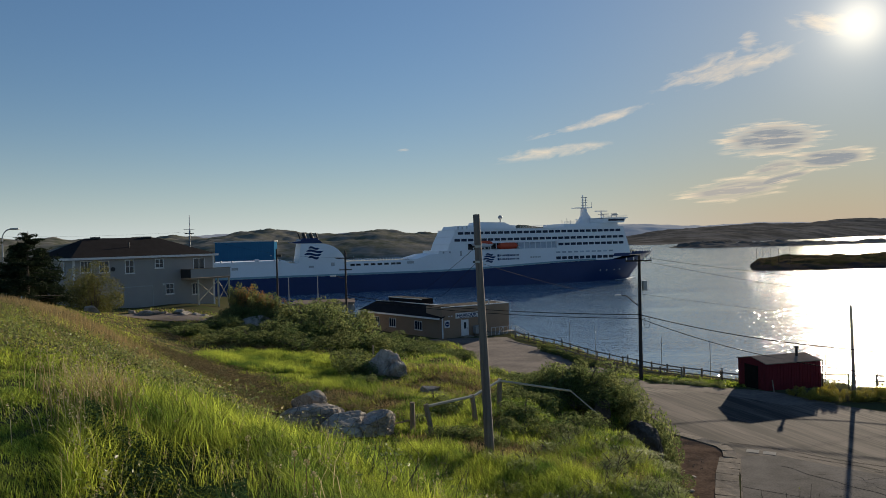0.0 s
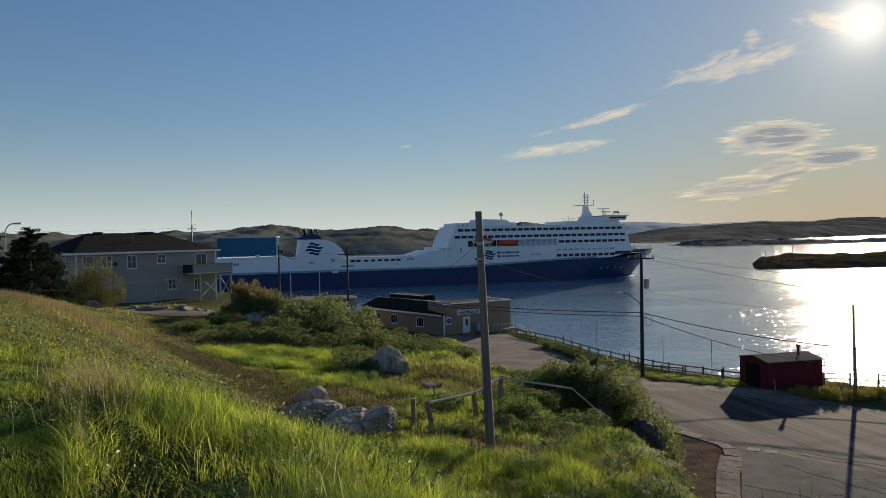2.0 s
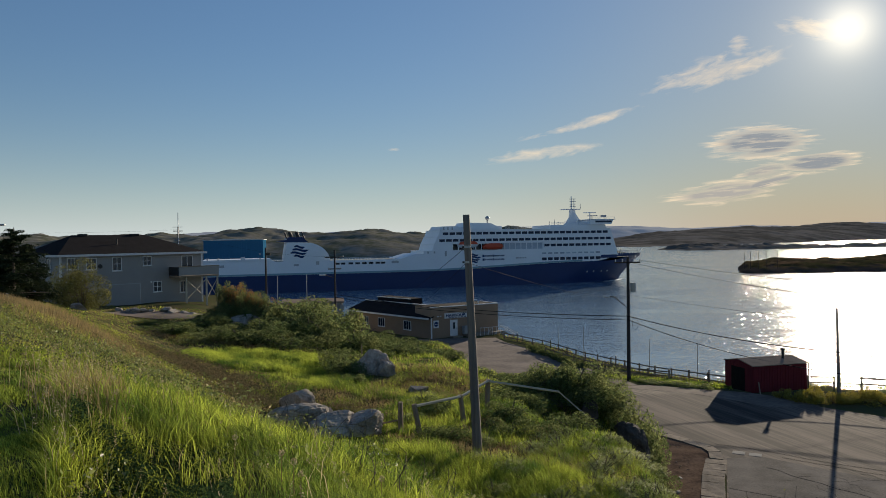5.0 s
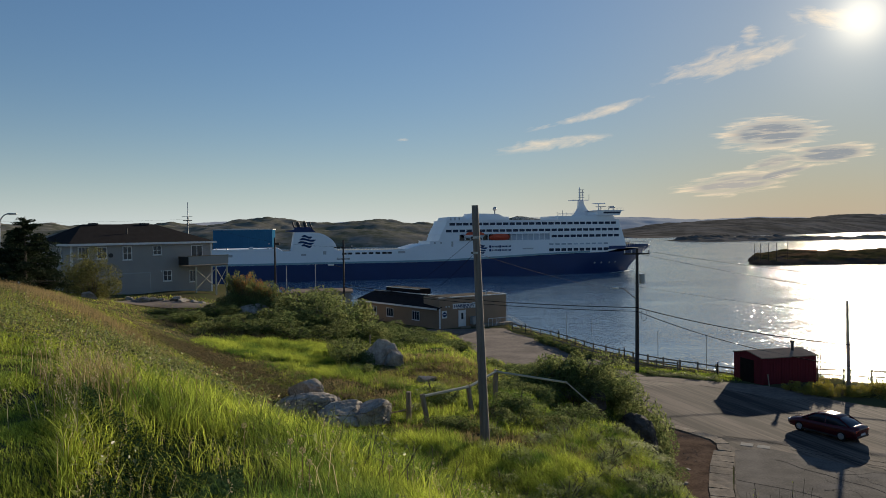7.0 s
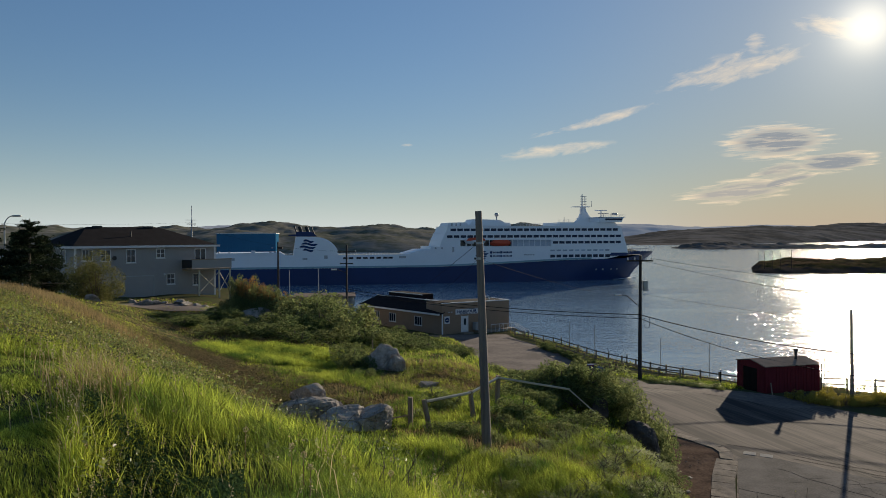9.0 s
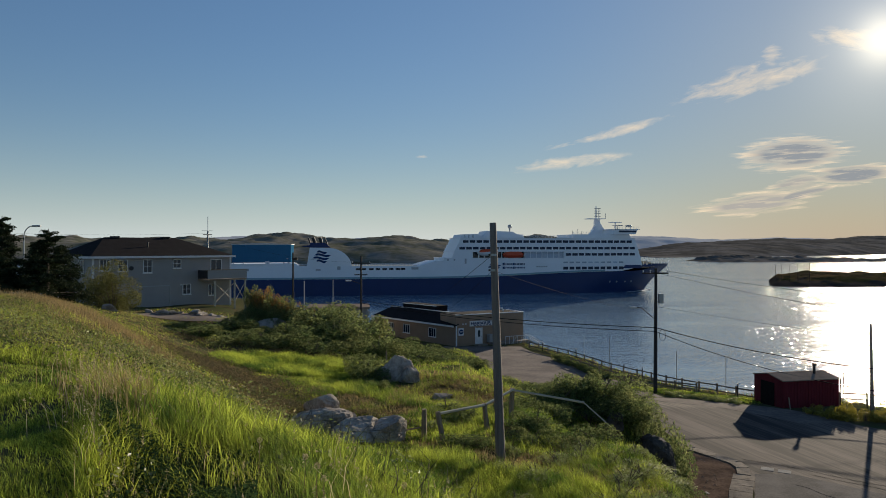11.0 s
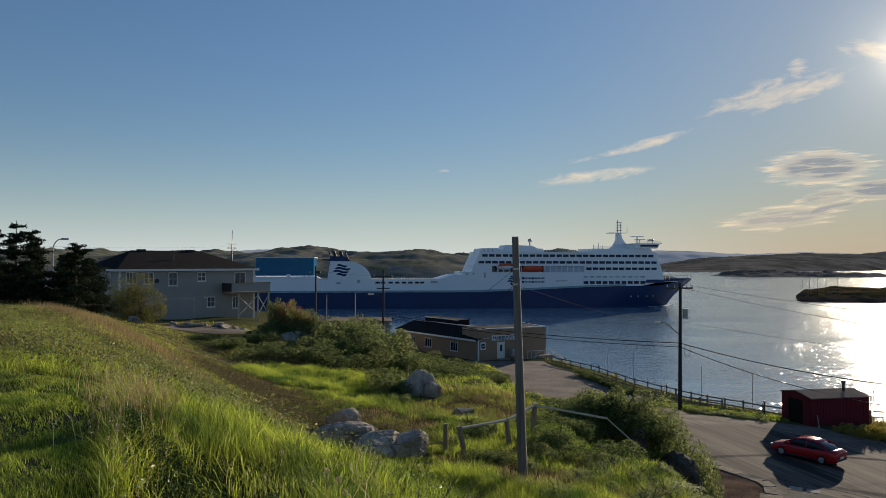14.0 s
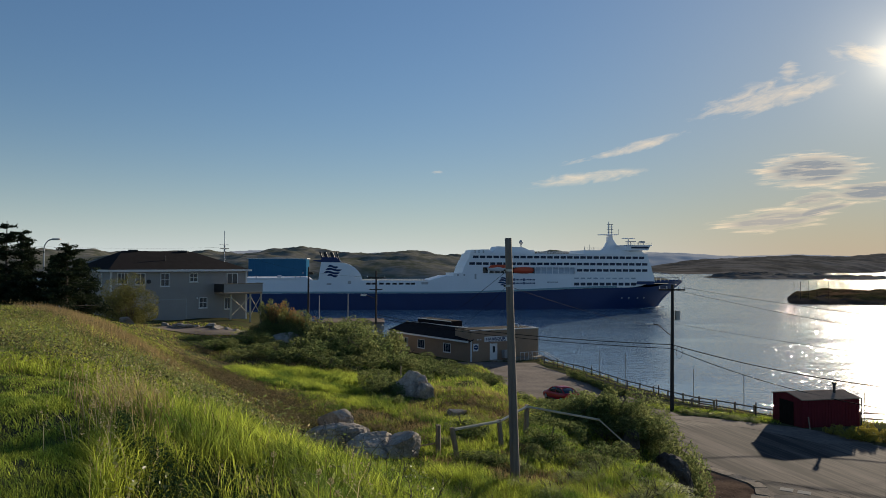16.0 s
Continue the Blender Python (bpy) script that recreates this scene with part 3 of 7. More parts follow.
def hull_skin(lo, hi, rows, xs_):
    """Verts of both sides of the hull between two heights, each a function of x."""
    verts = []
    for i in range(rows):
        v = i / (rows - 1)
        ring = []
        for u in xs_:
            x0 = -95 + (stem(lo(90)) + 95) * u
            z = lo(x0) + (hi(x0) - lo(x0)) * v
            x = -95 + (stem(z) + 95) * u
            ring.append((x, z))
        line = [(x, -breadth(x, z), z) for x, z in ring]
        line += [(x, breadth(x, z), z) for x, z in ring[::-1]]
        verts += line
    return verts, len(xs_) * 2


us = np.r_[np.linspace(0, 0.6, 13), np.linspace(0.64, 1.0, 28)]
v_, n_ = hull_skin(lambda x: -3.0, navy_top, 9, us)
sheet("hull", v_, grid_faces(9, n_, True), M_NAVY, ferry, "navy blue steel hull", smooth=True)


def side_skin(name, x0, x1, lo, hi, mat, label="", proud=0.0, n=60):
    """A strip of the ship's side, both sides, from x0 to x1."""
    verts = []
    for v in (0.0, 0.5, 1.0):
        line = []
        for i in range(n):
            x = x0 + (x1 - x0) * i / (n - 1)
            z = lo(x) + (hi(x) - lo(x)) * v
            line.append((x, breadth(x, z) + proud, z))
        verts += [(x, -b, z) for x, b, z in line] + [(x, b, z) for x, b, z in line[::-1]]
    return sheet(name, verts, grid_faces(3, 2 * n, True), mat, ferry, label, smooth=False)


def upper_top(x):
    return 12.5 + 0.0 * x


side_skin("hull_stripe", -94.9, 70, lambda x: navy_top(x), lambda x: navy_top(x) + 0.75, M_TEAL, "pale teal stripe", 0.03)
side_skin("upper_hull", -94.9, 84.5, lambda x: navy_top(x) - 0.05, lambda x: max(12.5, navy_top(x)), M_WHITE, "white upper hull", 0.0)
side_skin("bow_bulwark", 84.0, 105.8, lambda x: 11.3, lambda x: 12.1 + 0.5 * (x - 84) / 22, M_NAVY, "navy bow bulwark", -0.05)

verts = []
for i in range(50):
    x = -94.9 + (84.5 + 94.9) * i / 49
    verts += [(x, -breadth(x, 12.4) + 0.05, 12.4), (x, breadth(x, 12.4) - 0.05, 12.4)]
sheet("main_deck", verts, grid_faces(50, 2), M_DECK, ferry, "grey-green weather deck")
verts = []
for i in range(24):
    x = 84 + 21.0 * i / 23
    b = max(breadth(x, 11.2) - 0.1, 0.02)
    verts += [(x, -b, 11.2), (x, b, 11.2)]
sheet("foredeck", verts, grid_faces(24, 2), M_DECK, ferry, "grey-green foredeck")

for s in (-1, 1):
    part("side_plating", block(66, 87.4, *sorted((s * 12.3, s * 12.46)), 10.9, 12.3), M_NAVY, ferry)
# tiers of the accommodation block
part("lower_tier", prism(bmesh.new(), [(-14.0, 12.3), (-6.8, 14.3), (-3.2, 14.4), (-3.0, 15.5), (87.0, 15.5), (87.8, 12.0)], -12.45, 12.45), M_WHITE, ferry)
part("boat_deck", prism(bmesh.new(), [(0.6, 15.45), (1.6, 18.4), (86.1, 18.4), (87.0, 15.45)], -9.6, 9.6), M_WHITE, ferry)
part("boat_deck_side", prism(bmesh.new(), [(0.6, 15.5), (1.6, 18.38), (9.5, 18.38), (9.5, 15.5)], -12.45, 12.45), M_WHITE, ferry)
part("boat_deck_side", prism(bmesh.new(), [(51, 15.5), (51, 18.38), (86.1, 18.38), (86.95, 15.5)], -12.45, 12.45), M_WHITE, ferry)
part("cabin_tier", prism(bmesh.new(), [(1.6, 18.4), (3.0, 21.3), (85.1, 21.3), (86.1, 18.4)], -12.45, 12.45), M_WHITE, ferry)
part("top_tier", prism(bmesh.new(), [(3.2, 21.3), (4.4, 24.3), (84.2, 24.3), (85.1, 21.3)], -12.3, 12.3), M_WHITE, ferry)
for z, xa, xb in ((15.5, -3.2, 87.2), (18.4, 1.2, 86.3), (21.3, 2.7, 85.3), (24.3, 4.0, 84.5)):
    part("deck_edge", block(xa, xb, -12.62, 12.62, z - 0.09, z + 0.09), M_WHITE, ferry)

# cabin windows, row by row
pane = block(-1.22, 1.22, -0.05, 0.05, -0.55, 0.55, 0.03)
first = part("window", pane, M_BAND, ferry, "dark tinted cabin window")
first.location = (6.6, -12.34, 22.75)
row = [(x, -12.34, 22.75) for x in np.arange(9.6, 83.5, 3.0)]
row += [(x, -12.49, 19.85) for x in np.arange(5.0, 84.5, 3.0)]
row += [(x, -12.49, 17.1) for x in np.arange(53, 85, 3.0)]
for p in row:
    w = new("window", first.data)
    w.parent, w.location = ferry, p
big = block(-1.1, 1.1, -0.05, 0.05, -0.62, 0.62, 0.08)
first = part("lounge_window", big, M_BAND, ferry, "large dark lounge window")
first.location = (51.6, -12.62, 11.05)
for x in np.arange(54.5, 79, 2.9):
    w = new("lounge_window", first.data)
    w.parent, w.location = ferry, (x, -12.62, 11.05)
    if x > 79:
        break
high = block(-1.0, 1.0, -0.05, 0.05, -0.34, 0.34, 0.06)
first = part("lounge_window", high, M_PANE_PALE, ferry, "lounge window coloured pale for reflected sky")
first.location = (51.6, -12.49, 13.55)
for x in np.arange(54.5, 79, 2.9):
    w = new("lounge_window", first.data)
    w.parent, w.location = ferry, (x, -12.49, 13.55)
for x in (-39.5, -37.2, -34.0, -31.2, -28.4, -25.6, -22.8, -20.6):
    part("deck_opening", block(x - 0.95, x + 0.95, -12.66, -12.5, 10.7, 11.5, 0.05), M_GLASS, ferry)
for x, z, wd, h in ((-85, 11.0, 1.2, 0.5), (-56, 10.9, 1.0, 0.4), (-47.5, 11.6, 0.7, 0.7), (-15.5, 11.3, 1.5, 0.5), (-1.2, 14.9, 0.35, 0.4), (1.6, 14.9, 0.35, 0.4), (6.5, 14.3, 0.4, 1.1)):
    part("hatch", block(x - wd, x + wd, -12.64, -12.4, z - h, z + h, 0.05), M_STEEL, ferry)

# promenade openings and posts beside the boats
part("promenade_glass", block(33, 51, -11.2, -11.0, 15.6, 18.3), M_PANE_PALE, ferry, "pale promenade screen")
for x in np.arange(9.6, 51.2, 2.6):
    part("deck_post", block(x - 0.14, x + 0.14, -12.4, -12.1, 15.55, 18.35), M_WHITE, ferry)
# Dark panel on the inset wall, put there as the shade of the recess.
part("promenade_shade", block(10, 33, -9.75, -9.62, 15.7, 18.2), M_GLASS, ferry, "dark panel for the shade of the boat recess")


def lifeboat(x, z, top):
    """A covered lifeboat with its two davit arms."""
    verts, n = [], 12
    for i in range(15):
        u = i / 14 * 2 - 1
        taper = math.sqrt(max(1 - abs(u) ** 2.6, 0.0)) * 0.96 + 0.04
        for k in range(n):
            a = 2 * math.pi * k / n
            verts.append((u * 4.6, math.cos(a) * 1.5 * taper, math.sin(a) * (1.25 if math.sin(a) > 0 else 1.35) * (0.35 + 0.65 * taper)))
    b = sheet("lifeboat", verts, grid_faces(15, n, True), M_ORANGE if top else M_TRIM, ferry, "orange covered lifeboat", smooth=True)
    b.location = (x, -12.2, z)
    part("canopy", prism(bmesh.new(), [(-4.3, 0.1), (-3.2, 1.25), (-1.0, 1.5), (2.8, 1.45), (3.9, 0.9), (4.4, 0.1)], -1.38, 1.38), M_ORANGE, b)
    part("fender", block(-4.5, 4.5, -1.56, 1.56, -0.08, 0.12, 0.05), M_ORANGE if top else M_TRIM, b)
    for dx in (-3.4, 3.4):
        part("davit", rod(rod(bmesh.new(), (dx, 1.8, -2.0), (dx, 1.2, 2.3), 0.18), (dx, 1.2, 2.3), (dx, -0.4, 2.2), 0.15), M_WHITE, b)


lifeboat(16.3, 17.9, False)
lifeboat(27.7, 16.9, True)

# roof structures
part("aft_house", prism(bmesh.new(), [(4.8, 24.3), (5.6, 25.9), (13.0, 26.1), (15.0, 24.3)], -8.5, 8.5), M_WHITE, ferry)
for x in (6.9, 8.8, 10.7):
    part("vent_louvre", block(x - 0.35, x + 0.35, -8.62, -8.4, 24.5, 25.7), M_STEEL, ferry)
part("engine_casing", prism(bmesh.new(), [(15.0, 24.3), (17.2, 27.5), (29.0, 27.2), (31.5, 26.0), (34.0, 25.9), (34.4, 24.3)], -6.5, 6.5), M_WHITE, ferry)
dome = bmesh.new()
bmesh.ops.create_uvsphere(dome, u_segments=14, v_segments=10, radius=0.95, matrix=Matrix.Translation((29.6, 0, 29.6)))
part("radome", rod(dome, (29.6, 0, 27.1), (29.6, 0, 29.0), 0.3), M_STEEL, ferry, "grey satellite dome", smooth=True)
part("pilot_house", prism(bmesh.new(), [(55.5, 24.3), (55.7, 26.0), (82.2, 26.1), (83.6, 24.3)], -10.8, 10.8), M_WHITE, ferry)
part("bridge", prism(bmesh.new(), [(74.0, 26.1), (74.0, 28.0), (85.6, 28.3), (84.4, 26.1)], -12.9, 12.9), M_WHITE, ferry)
part("bridge_window", block(76.5, 84.6, -12.98, -12.85, 26.9, 27.7), M_BAND, ferry)
part("bridge_window", prism(bmesh.new(), [(84.98, 26.9), (85.05, 26.9), (85.4, 27.7), (85.33, 27.7)], -12.3, 12.3), M_BAND, ferry)
part("bridge_roof", block(73.4, 86.4, -13.3, 13.3, 28.15, 28.4, 0.05), M_WHITE, ferry)
fin = prism(bmesh.new(), [(66.8, 26.0), (68.4, 27.2), (70.0, 30.0), (70.2, 33.2), (72.3, 33.2), (72.7, 31.2), (74.4, 28.8), (78.2, 26.6), (79.0, 26.0)], -0.9, 0.9)
mast = part("mast", fin, M_WHITE, ferry, "white swept signal mast")
part("mast_platform", block(66.2, 74.4, -2.4, 2.4, 33.2, 33.5, 0.05), M_WHITE, mast)
part("mast_pole", bar((70.9, 0, 33.4), (70.9, 0, 39.4), 0.36, 0.22), M_WHITE, mast)
part("mast_pole", bar((72.3, 0, 33.4), (72.3, 0, 38.3), 0.22, 0.18), M_WHITE, mast)
for z in (34.6, 35.8, 37.0, 38.2):
    part("mast_yard", block(70.3, 72.9, -0.7, 0.7, z - 0.10, z + 0.10), M_STEEL, mast)
part("antenna", bar((75.5, 0, 33.4), (75.5, 0, 36.0), 0.12), M_STEEL, mast)
part("radar_post", rod(block(77.2, 83.4, -0.5, 0.5, 31.6, 32.0, 0.05), (80.3, 0, 26.1), (80.3, 0, 31.6), 0.4, 0.28), M_WHITE, ferry, "white radar scanner on a post")
part("radar_scanner", rod(block(79.5, 83.5, -1.6, 1.6, 30.2, 30.5, 0.05), (81.4, 0, 28.4), (81.4, 0, 30.2), 0.2), M_STEEL, ferry)
for x, h in ((58, 1.8), (60.5, 2.6), (62.4, 1.6), (86.0, 1.4), (83.5, 2.2), (78.5, 1.6)):
    z = 26.0 if x < 70 else 28.3
    part("antenna", bar((x, -4, z), (x, -4, z + h), 0.11, sides=6), M_STEEL, ferry)
part("searchlight", block(84.2, 86.3, -5.0, -3.0, 29.5, 30.5, 0.2), M_STEEL, ferry)


def rail(x0, x1, y, z, posts, name="railing"):
    bm = bmesh.new()
    for k in (0.45, 0.95):
        rod(bm, (x0, y, z + k), (x1, y, z + k), 0.045, sides=4)
    for i in range(posts):
        x = x0 + (x1 - x0) * i / (posts - 1)
        rod(bm, (x, y, z), (x, y, z + 0.98), 0.045, sides=4)
    part(name, bm, M_WHITE, ferry)


rail(34, 55, -12.0, 24.4, 16)
rail(56, 82, -10.5, 26.1, 18)
rail(74, 86, -13.1, 28.4, 10)
rail(-41, -14, -12.2, 12.5, 22)
rail(-94, -68, -12.0, 12.5, 20)
rail(5, 15, -12.0, 24.4, 10)

# funnel at the stern
outline = [(-60.6, 12.4), (-59.4, 20.2), (-51.4, 20.0)]
for i in range(1, 9):
    a = i / 8 * math.pi / 2
    outline.append((-51.4 + 9.4 * math.sin(a * 0.98), 20.0 - 7.6 * (1 - math.cos(a)) ** 0.92))
outline.append((-41.9, 12.4))
funnel = part("funnel", prism(bmesh.new(), outline, -9.6, 9.6), M_WHITE, ferry, "white funnel casing with a curved front")
part("funnel_cap", prism(bmesh.new(), [(-62.8, 20.6), (-62.8, 20.9), (-59.6, 21.1), (-59.0, 22.2), (-53.2, 22.2), (-50.8, 20.15), (-59.3, 20.15)], -9.7, 9.7), M_NAVY, funnel, "navy funnel top")
for x, r in ((-59.6, 0.3), (-57.6, 0.7), (-54.8, 0.7), (-52.6, 0.28)):
    part("exhaust_pipe", bar((x + 0.7, -5.5, 21.0), (x - 0.5, -5.5, 24.4), r, r, 12), M_BLACK, funnel)


def wave_emblem(x, z, size, y, parent):
    """Four wavy stripes, the middle two longer and set apart, one above another."""
    for k, (u0, u1) in enumerate(((0.22, 0.80), (0.10, 1.0), (0.0, 0.90), (0.20, 0.78))):
        verts = []
        for i in range(25):
            u = u0 + (u1 - u0) * i / 24
            zz = z - size * 0.165 * k + size * 0.045 * math.sin((u - u0) / (u1 - u0) * 6.28)
            half = size * 0.058 * min(1.0, (i + 0.4) / 4, (24.4 - i) / 4)
            xx = x + size * u
            verts += [(xx, y, zz - half), (xx, y, zz + half), (xx, y + 0.06, zz + half), (xx, y + 0.06, zz - half)]
        sheet("emblem_stripe", verts, grid_faces(25, 4, True), M_NAVY, parent)


wave_emblem(-58.3, 18.2, 7.6, -9.66, funnel)
wave_emblem(16.2, 13.5, 6.0, -12.7, ferry)
# the name, two lines, and a small word mark beside it
for z, x1 in ((12.95, 33.0), (11.35, 34.5)):
    x = 22.9
    for wd in (1.1, 0.5, 0.4, 0.4, 0.5, 0.7, 0.9, 0.5, 0.4, 0.6, 0.5, 0.4, 0.4, 0.5):
        if x + wd < x1:
            part("lettering", block(x, x + wd * 0.8, -12.72, -12.6 + 0.05, z - 0.32 - 0.18 * (wd > 0.8), z + 0.32 + 0.18 * (wd > 0.8)), M_NAVY, ferry)
        x += wd + 0.17
x = 38.2
for wd in (0.9, 0.5, 0.5, 0.5, 0.5, 0.7):
    part("lettering", block(x, x + wd, -12.68, -12.6, 11.5, 12.1), M_STEEL, ferry)
    x += wd + 0.25

# bow fittings
for x in (72.5, 76.0, 80.5, 84.0):
    hole = bmesh.new()
    b = breadth(x, 4.9)
    bmesh.ops.create_uvsphere(hole, u_segments=10, v_segments=6, radius=0.5, matrix=Matrix.Translation((x, -b + 0.25, 4.9)))
    part("hawse_hole", hole, M_STEEL, ferry)
for x in np.arange(87, 104, 2.4):
    part("bow_stanchion", bar((x, -breadth(x, 11.5) + 0.4, 11.2), (x, -breadth(x, 11.5) + 0.4, 13.9), 0.12, sides=6), M_STEEL, ferry)
part("bow_gantry", rod(rod(bmesh.new(), (87, -8.0, 13.8), (104, -1.3, 13.9), 0.10, sides=6), (96, 0, 11.2), (96, 0, 14.4), 0.25), M_STEEL, ferry)
part("jackstaff", bar((105.9, 0, 11.8), (107.2, 0, 14.2), 0.12, sides=6), M_WHITE, ferry)
part("windlass", box(block(90, 93, -3, -1, 11.2, 12.8, 0.2), 90, 93, 1, 3, 11.2, 12.8, 0.2), M_DECK, ferry)
# stern
part("stern_house", prism(bmesh.new(), [(-93, 12.4), (-92, 13.5), (-66, 13.6), (-64, 12.4)], -11.8, 11.8), M_WHITE, ferry)
part("stern_ramp", block(-96.0, -94.6, -9.5, 9.5, 3.5, 12.0, 0.1), M_WHITE, ferry)
part("winch", block(-77.5, -75.8, -11.5, -9.5, 13.6, 14.5, 0.2), M_TRIM, ferry)
for x in (-90, -86, -70, -68):
    part("bollard", bar((x, -11, 13.5), (x, -11, 14.2), 0.3), M_STEEL, ferry)

# foam at the stem
verts = []
for i in range(14):
    u = i / 13
    for v in (0, 0.5, 1):
        verts.append((97.5 - 16 * u, -0.6 - breadth(96 - 16 * u, 0.3) - (0.3 + 3.0 * u) * v, 0.12 + 0.55 * (1 - u) * math.sin(math.pi * v) + 0.03))
sheet("bow_wave", verts, grid_faces(14, 3), M_FOAM, ferry, "white foam at the bow", smooth=True)


# ---- buildings ----
def window(parent, m, w, h, bars=(1, 1), frame_mat=None, pane_mat=None, label="white-framed window"):
    """A window seen from -y: frame, sill, pane and glazing bars; m sets its lower left corner on the wall."""
    f = 0.07
    bm = block(0, w, -0.06, 0.04, 0, f)
    box(bm, 0, w, -0.06, 0.04, h - f, h)
    box(bm, 0, f, -0.06, 0.04, f, h - f)
    box(bm, w - f, w, -0.06, 0.04, f, h - f)
    win = part("window", bm, frame_mat or M_TRIM, parent, label)
    win.matrix_basis = m
    part("pane", block(f, w - f, -0.012, 0.012, f, h - f), pane_mat or M_GLASS, win)
    for i in range(bars[0]):
        x = f + (w - 2 * f) * (i + 1) / (bars[0] + 1)
        part("glazing_bar", block(x - 0.025, x + 0.025, -0.04, 0.0, f, h - f), frame_mat or M_TRIM, win)
    for i in range(bars[1]):
        z = f + (h - 2 * f) * (i + 1) / (bars[1] + 1)
        part("glazing_bar", block(f, w - f, -0.036, -0.004, z - 0.02, z + 0.02), frame_mat or M_TRIM, win)
    part("sill", block(-0.05, w + 0.05, -0.11, 0.0, -0.07, 0.0), frame_mat or M_TRIM, win)
    return win


# the grey house on the brow
HZ = 12.6
house = empty("house", pose(-34.7, 68.0, HZ, 0, 0, 50.48), "grey two-storey house with a dark hipped roof and raised deck", "house")
EV = 19.15 - HZ
wall = bmesh.new()
box(wall, 0, 14.95, 0, 0.25, 0, EV)
part("wall", wall, M_SIDING, house, "grey clapboard wall")
part("wall", block(0, 0.25, 0.25, 7.75, 0, EV), M_SIDING, house)
part("wall", block(14.7, 14.95, 0.25, 7.75, 0, EV), M_SIDING, house)
part("wall", block(0, 14.95, 7.75, 8.0, 0, EV), M_SIDING, house)
for k in range(24):
    z = 0.9 + k * 0.235
    part("clapboard", block(0.08, 14.87, -0.028, 0.0, z, z + 0.215), M_SIDING, house)
roof = bmesh.new()
o, rz = 0.38, 21.1 - HZ
corners = [roof.verts.new(p) for p in ((-o, -o, EV), (14.95 + o, -o, EV), (14.95 + o, 8 + o, EV), (-o, 8 + o, EV))]
r0, r1 = roof.verts.new((2.9, 4, rz)), roof.verts.new((10.6, 4, rz))
for f in ((0, 1, r1, r0), (1, 2, r1), (2, 3, r0, r1), (3, 0, r0)):
    roof.faces.new([corners[i] if isinstance(i, int) else i for i in f])
roof.faces.new(corners[::-1])
bmesh.ops.recalc_face_normals(roof, faces=roof.faces)
roof_ob = part("roof", roof, M_SHINGLE, house, "dark shingled hipped roof")
part("fascia", block(-o, 14.95 + o, -o - 0.04, -o + 0.02, EV - 0.16, EV + 0.05), M_TRIM, roof_ob)
part("fascia", block(-o - 0.04, -o + 0.02, -o, 8 + o, EV - 0.16, EV + 0.05), M_TRIM, roof_ob)
part("fascia", block(14.95 + o - 0.02, 14.95 + o + 0.04, -o, 8 + o, EV - 0.16, EV + 0.05), M_TRIM, roof_ob)
part("vent_pipe", bar((6.4, 1.8, EV + 0.6), (6.4, 1.8, EV + 1.5), 0.07), M_BLACK, roof_ob)
part("ridge_vent", block(3.6, 4.4, 3.7, 4.3, rz - 0.1, rz + 0.12, 0.04), M_BLACK, roof_ob)
part("ridge_vent", block(9.0, 9.9, 3.7, 4.3, rz - 0.1, rz + 0.12, 0.04), M_BLACK, roof_ob)
part("corner_board", block(-0.06, 0.14, -0.06, 0.0, 0, EV - 0.1), M_TRIM, house)
part("corner_board", block(14.81, 15.01, -0.06, 0.0, 0, EV - 0.1), M_TRIM, house)
for x, z, w, h, b in ((0.62, 17.8, 1.05, 1.1, (2, 0)), (2.4, 17.7, 1.0, 1.15, (1, 1)), (4.95, 17.5, 0.95, 1.35, (1, 1)), (8.1, 17.9, 0.95, 0.95, (1, 1)),
                      (9.2, 15.15, 0.95, 1.1, (1, 1)), (12.2, 14.9, 0.8, 1.25, (1, 0))):
    window(house, pose(x, -0.03, z - HZ), w, h, b)
window(house, pose(-0.03, 2.9, 17.5 - HZ, 0, 0, -90), 1.1, 1.35, (1, 0))
door = window(house, pose(12.45, -0.03, 16.75 - HZ), 1.35, 2.05, (1, 0), label="white-framed glazed patio door")
garage = part("garage_door", block(4.0, 7.75, -0.045, 0.0, 13.9 - HZ, 16.1 - HZ), M_SIDING, house, "wide grey garage door in pale trim")
part("door_trim", block(3.9, 7.85, -0.06, -0.02, 16.1 - HZ, 16.18 - HZ), M_STEEL, garage)
part("door_trim", block(7.77, 7.85, -0.06, -0.02, 13.9 - HZ, 16.1 - HZ), M_STEEL, garage)
part("wall_lamp", block(8.9, 9.05, -0.16, -0.03, 16.1 - HZ, 16.28 - HZ, 0.02), M_TRIM, house)
part("vent_hood", bar((3.75, -0.12, 18.0 - HZ), (3.75, -0.02, 18.0 - HZ), 0.22), M_BLACK, house)
deck = part("deck", block(11.0, 15.75, -1.9, -0.05, 16.55 - HZ, 16.72 - HZ), M_WOOD, house, "raised wooden deck on braced posts")
part("deck_screen", block(11.0, 15.75, -1.94, -1.88, 16.75 - HZ, 17.65 - HZ), M_SIDING, deck, "grey boarded railing")
part("deck_screen", block(10.96, 11.02, -1.9, -0.05, 16.75 - HZ, 17.65 - HZ), M_BLACK, deck, "dark boarded railing")
part("handrail", block(10.95, 15.8, -1.98, -1.84, 17.65 - HZ, 17.72 - HZ), M_WOOD, deck)
for x in (11.9, 14.3, 15.65):
    part("deck_post", block(x - 0.07, x + 0.07, -1.85, -1.71, 13.2 - HZ, 16.55 - HZ), M_RAIL, deck)
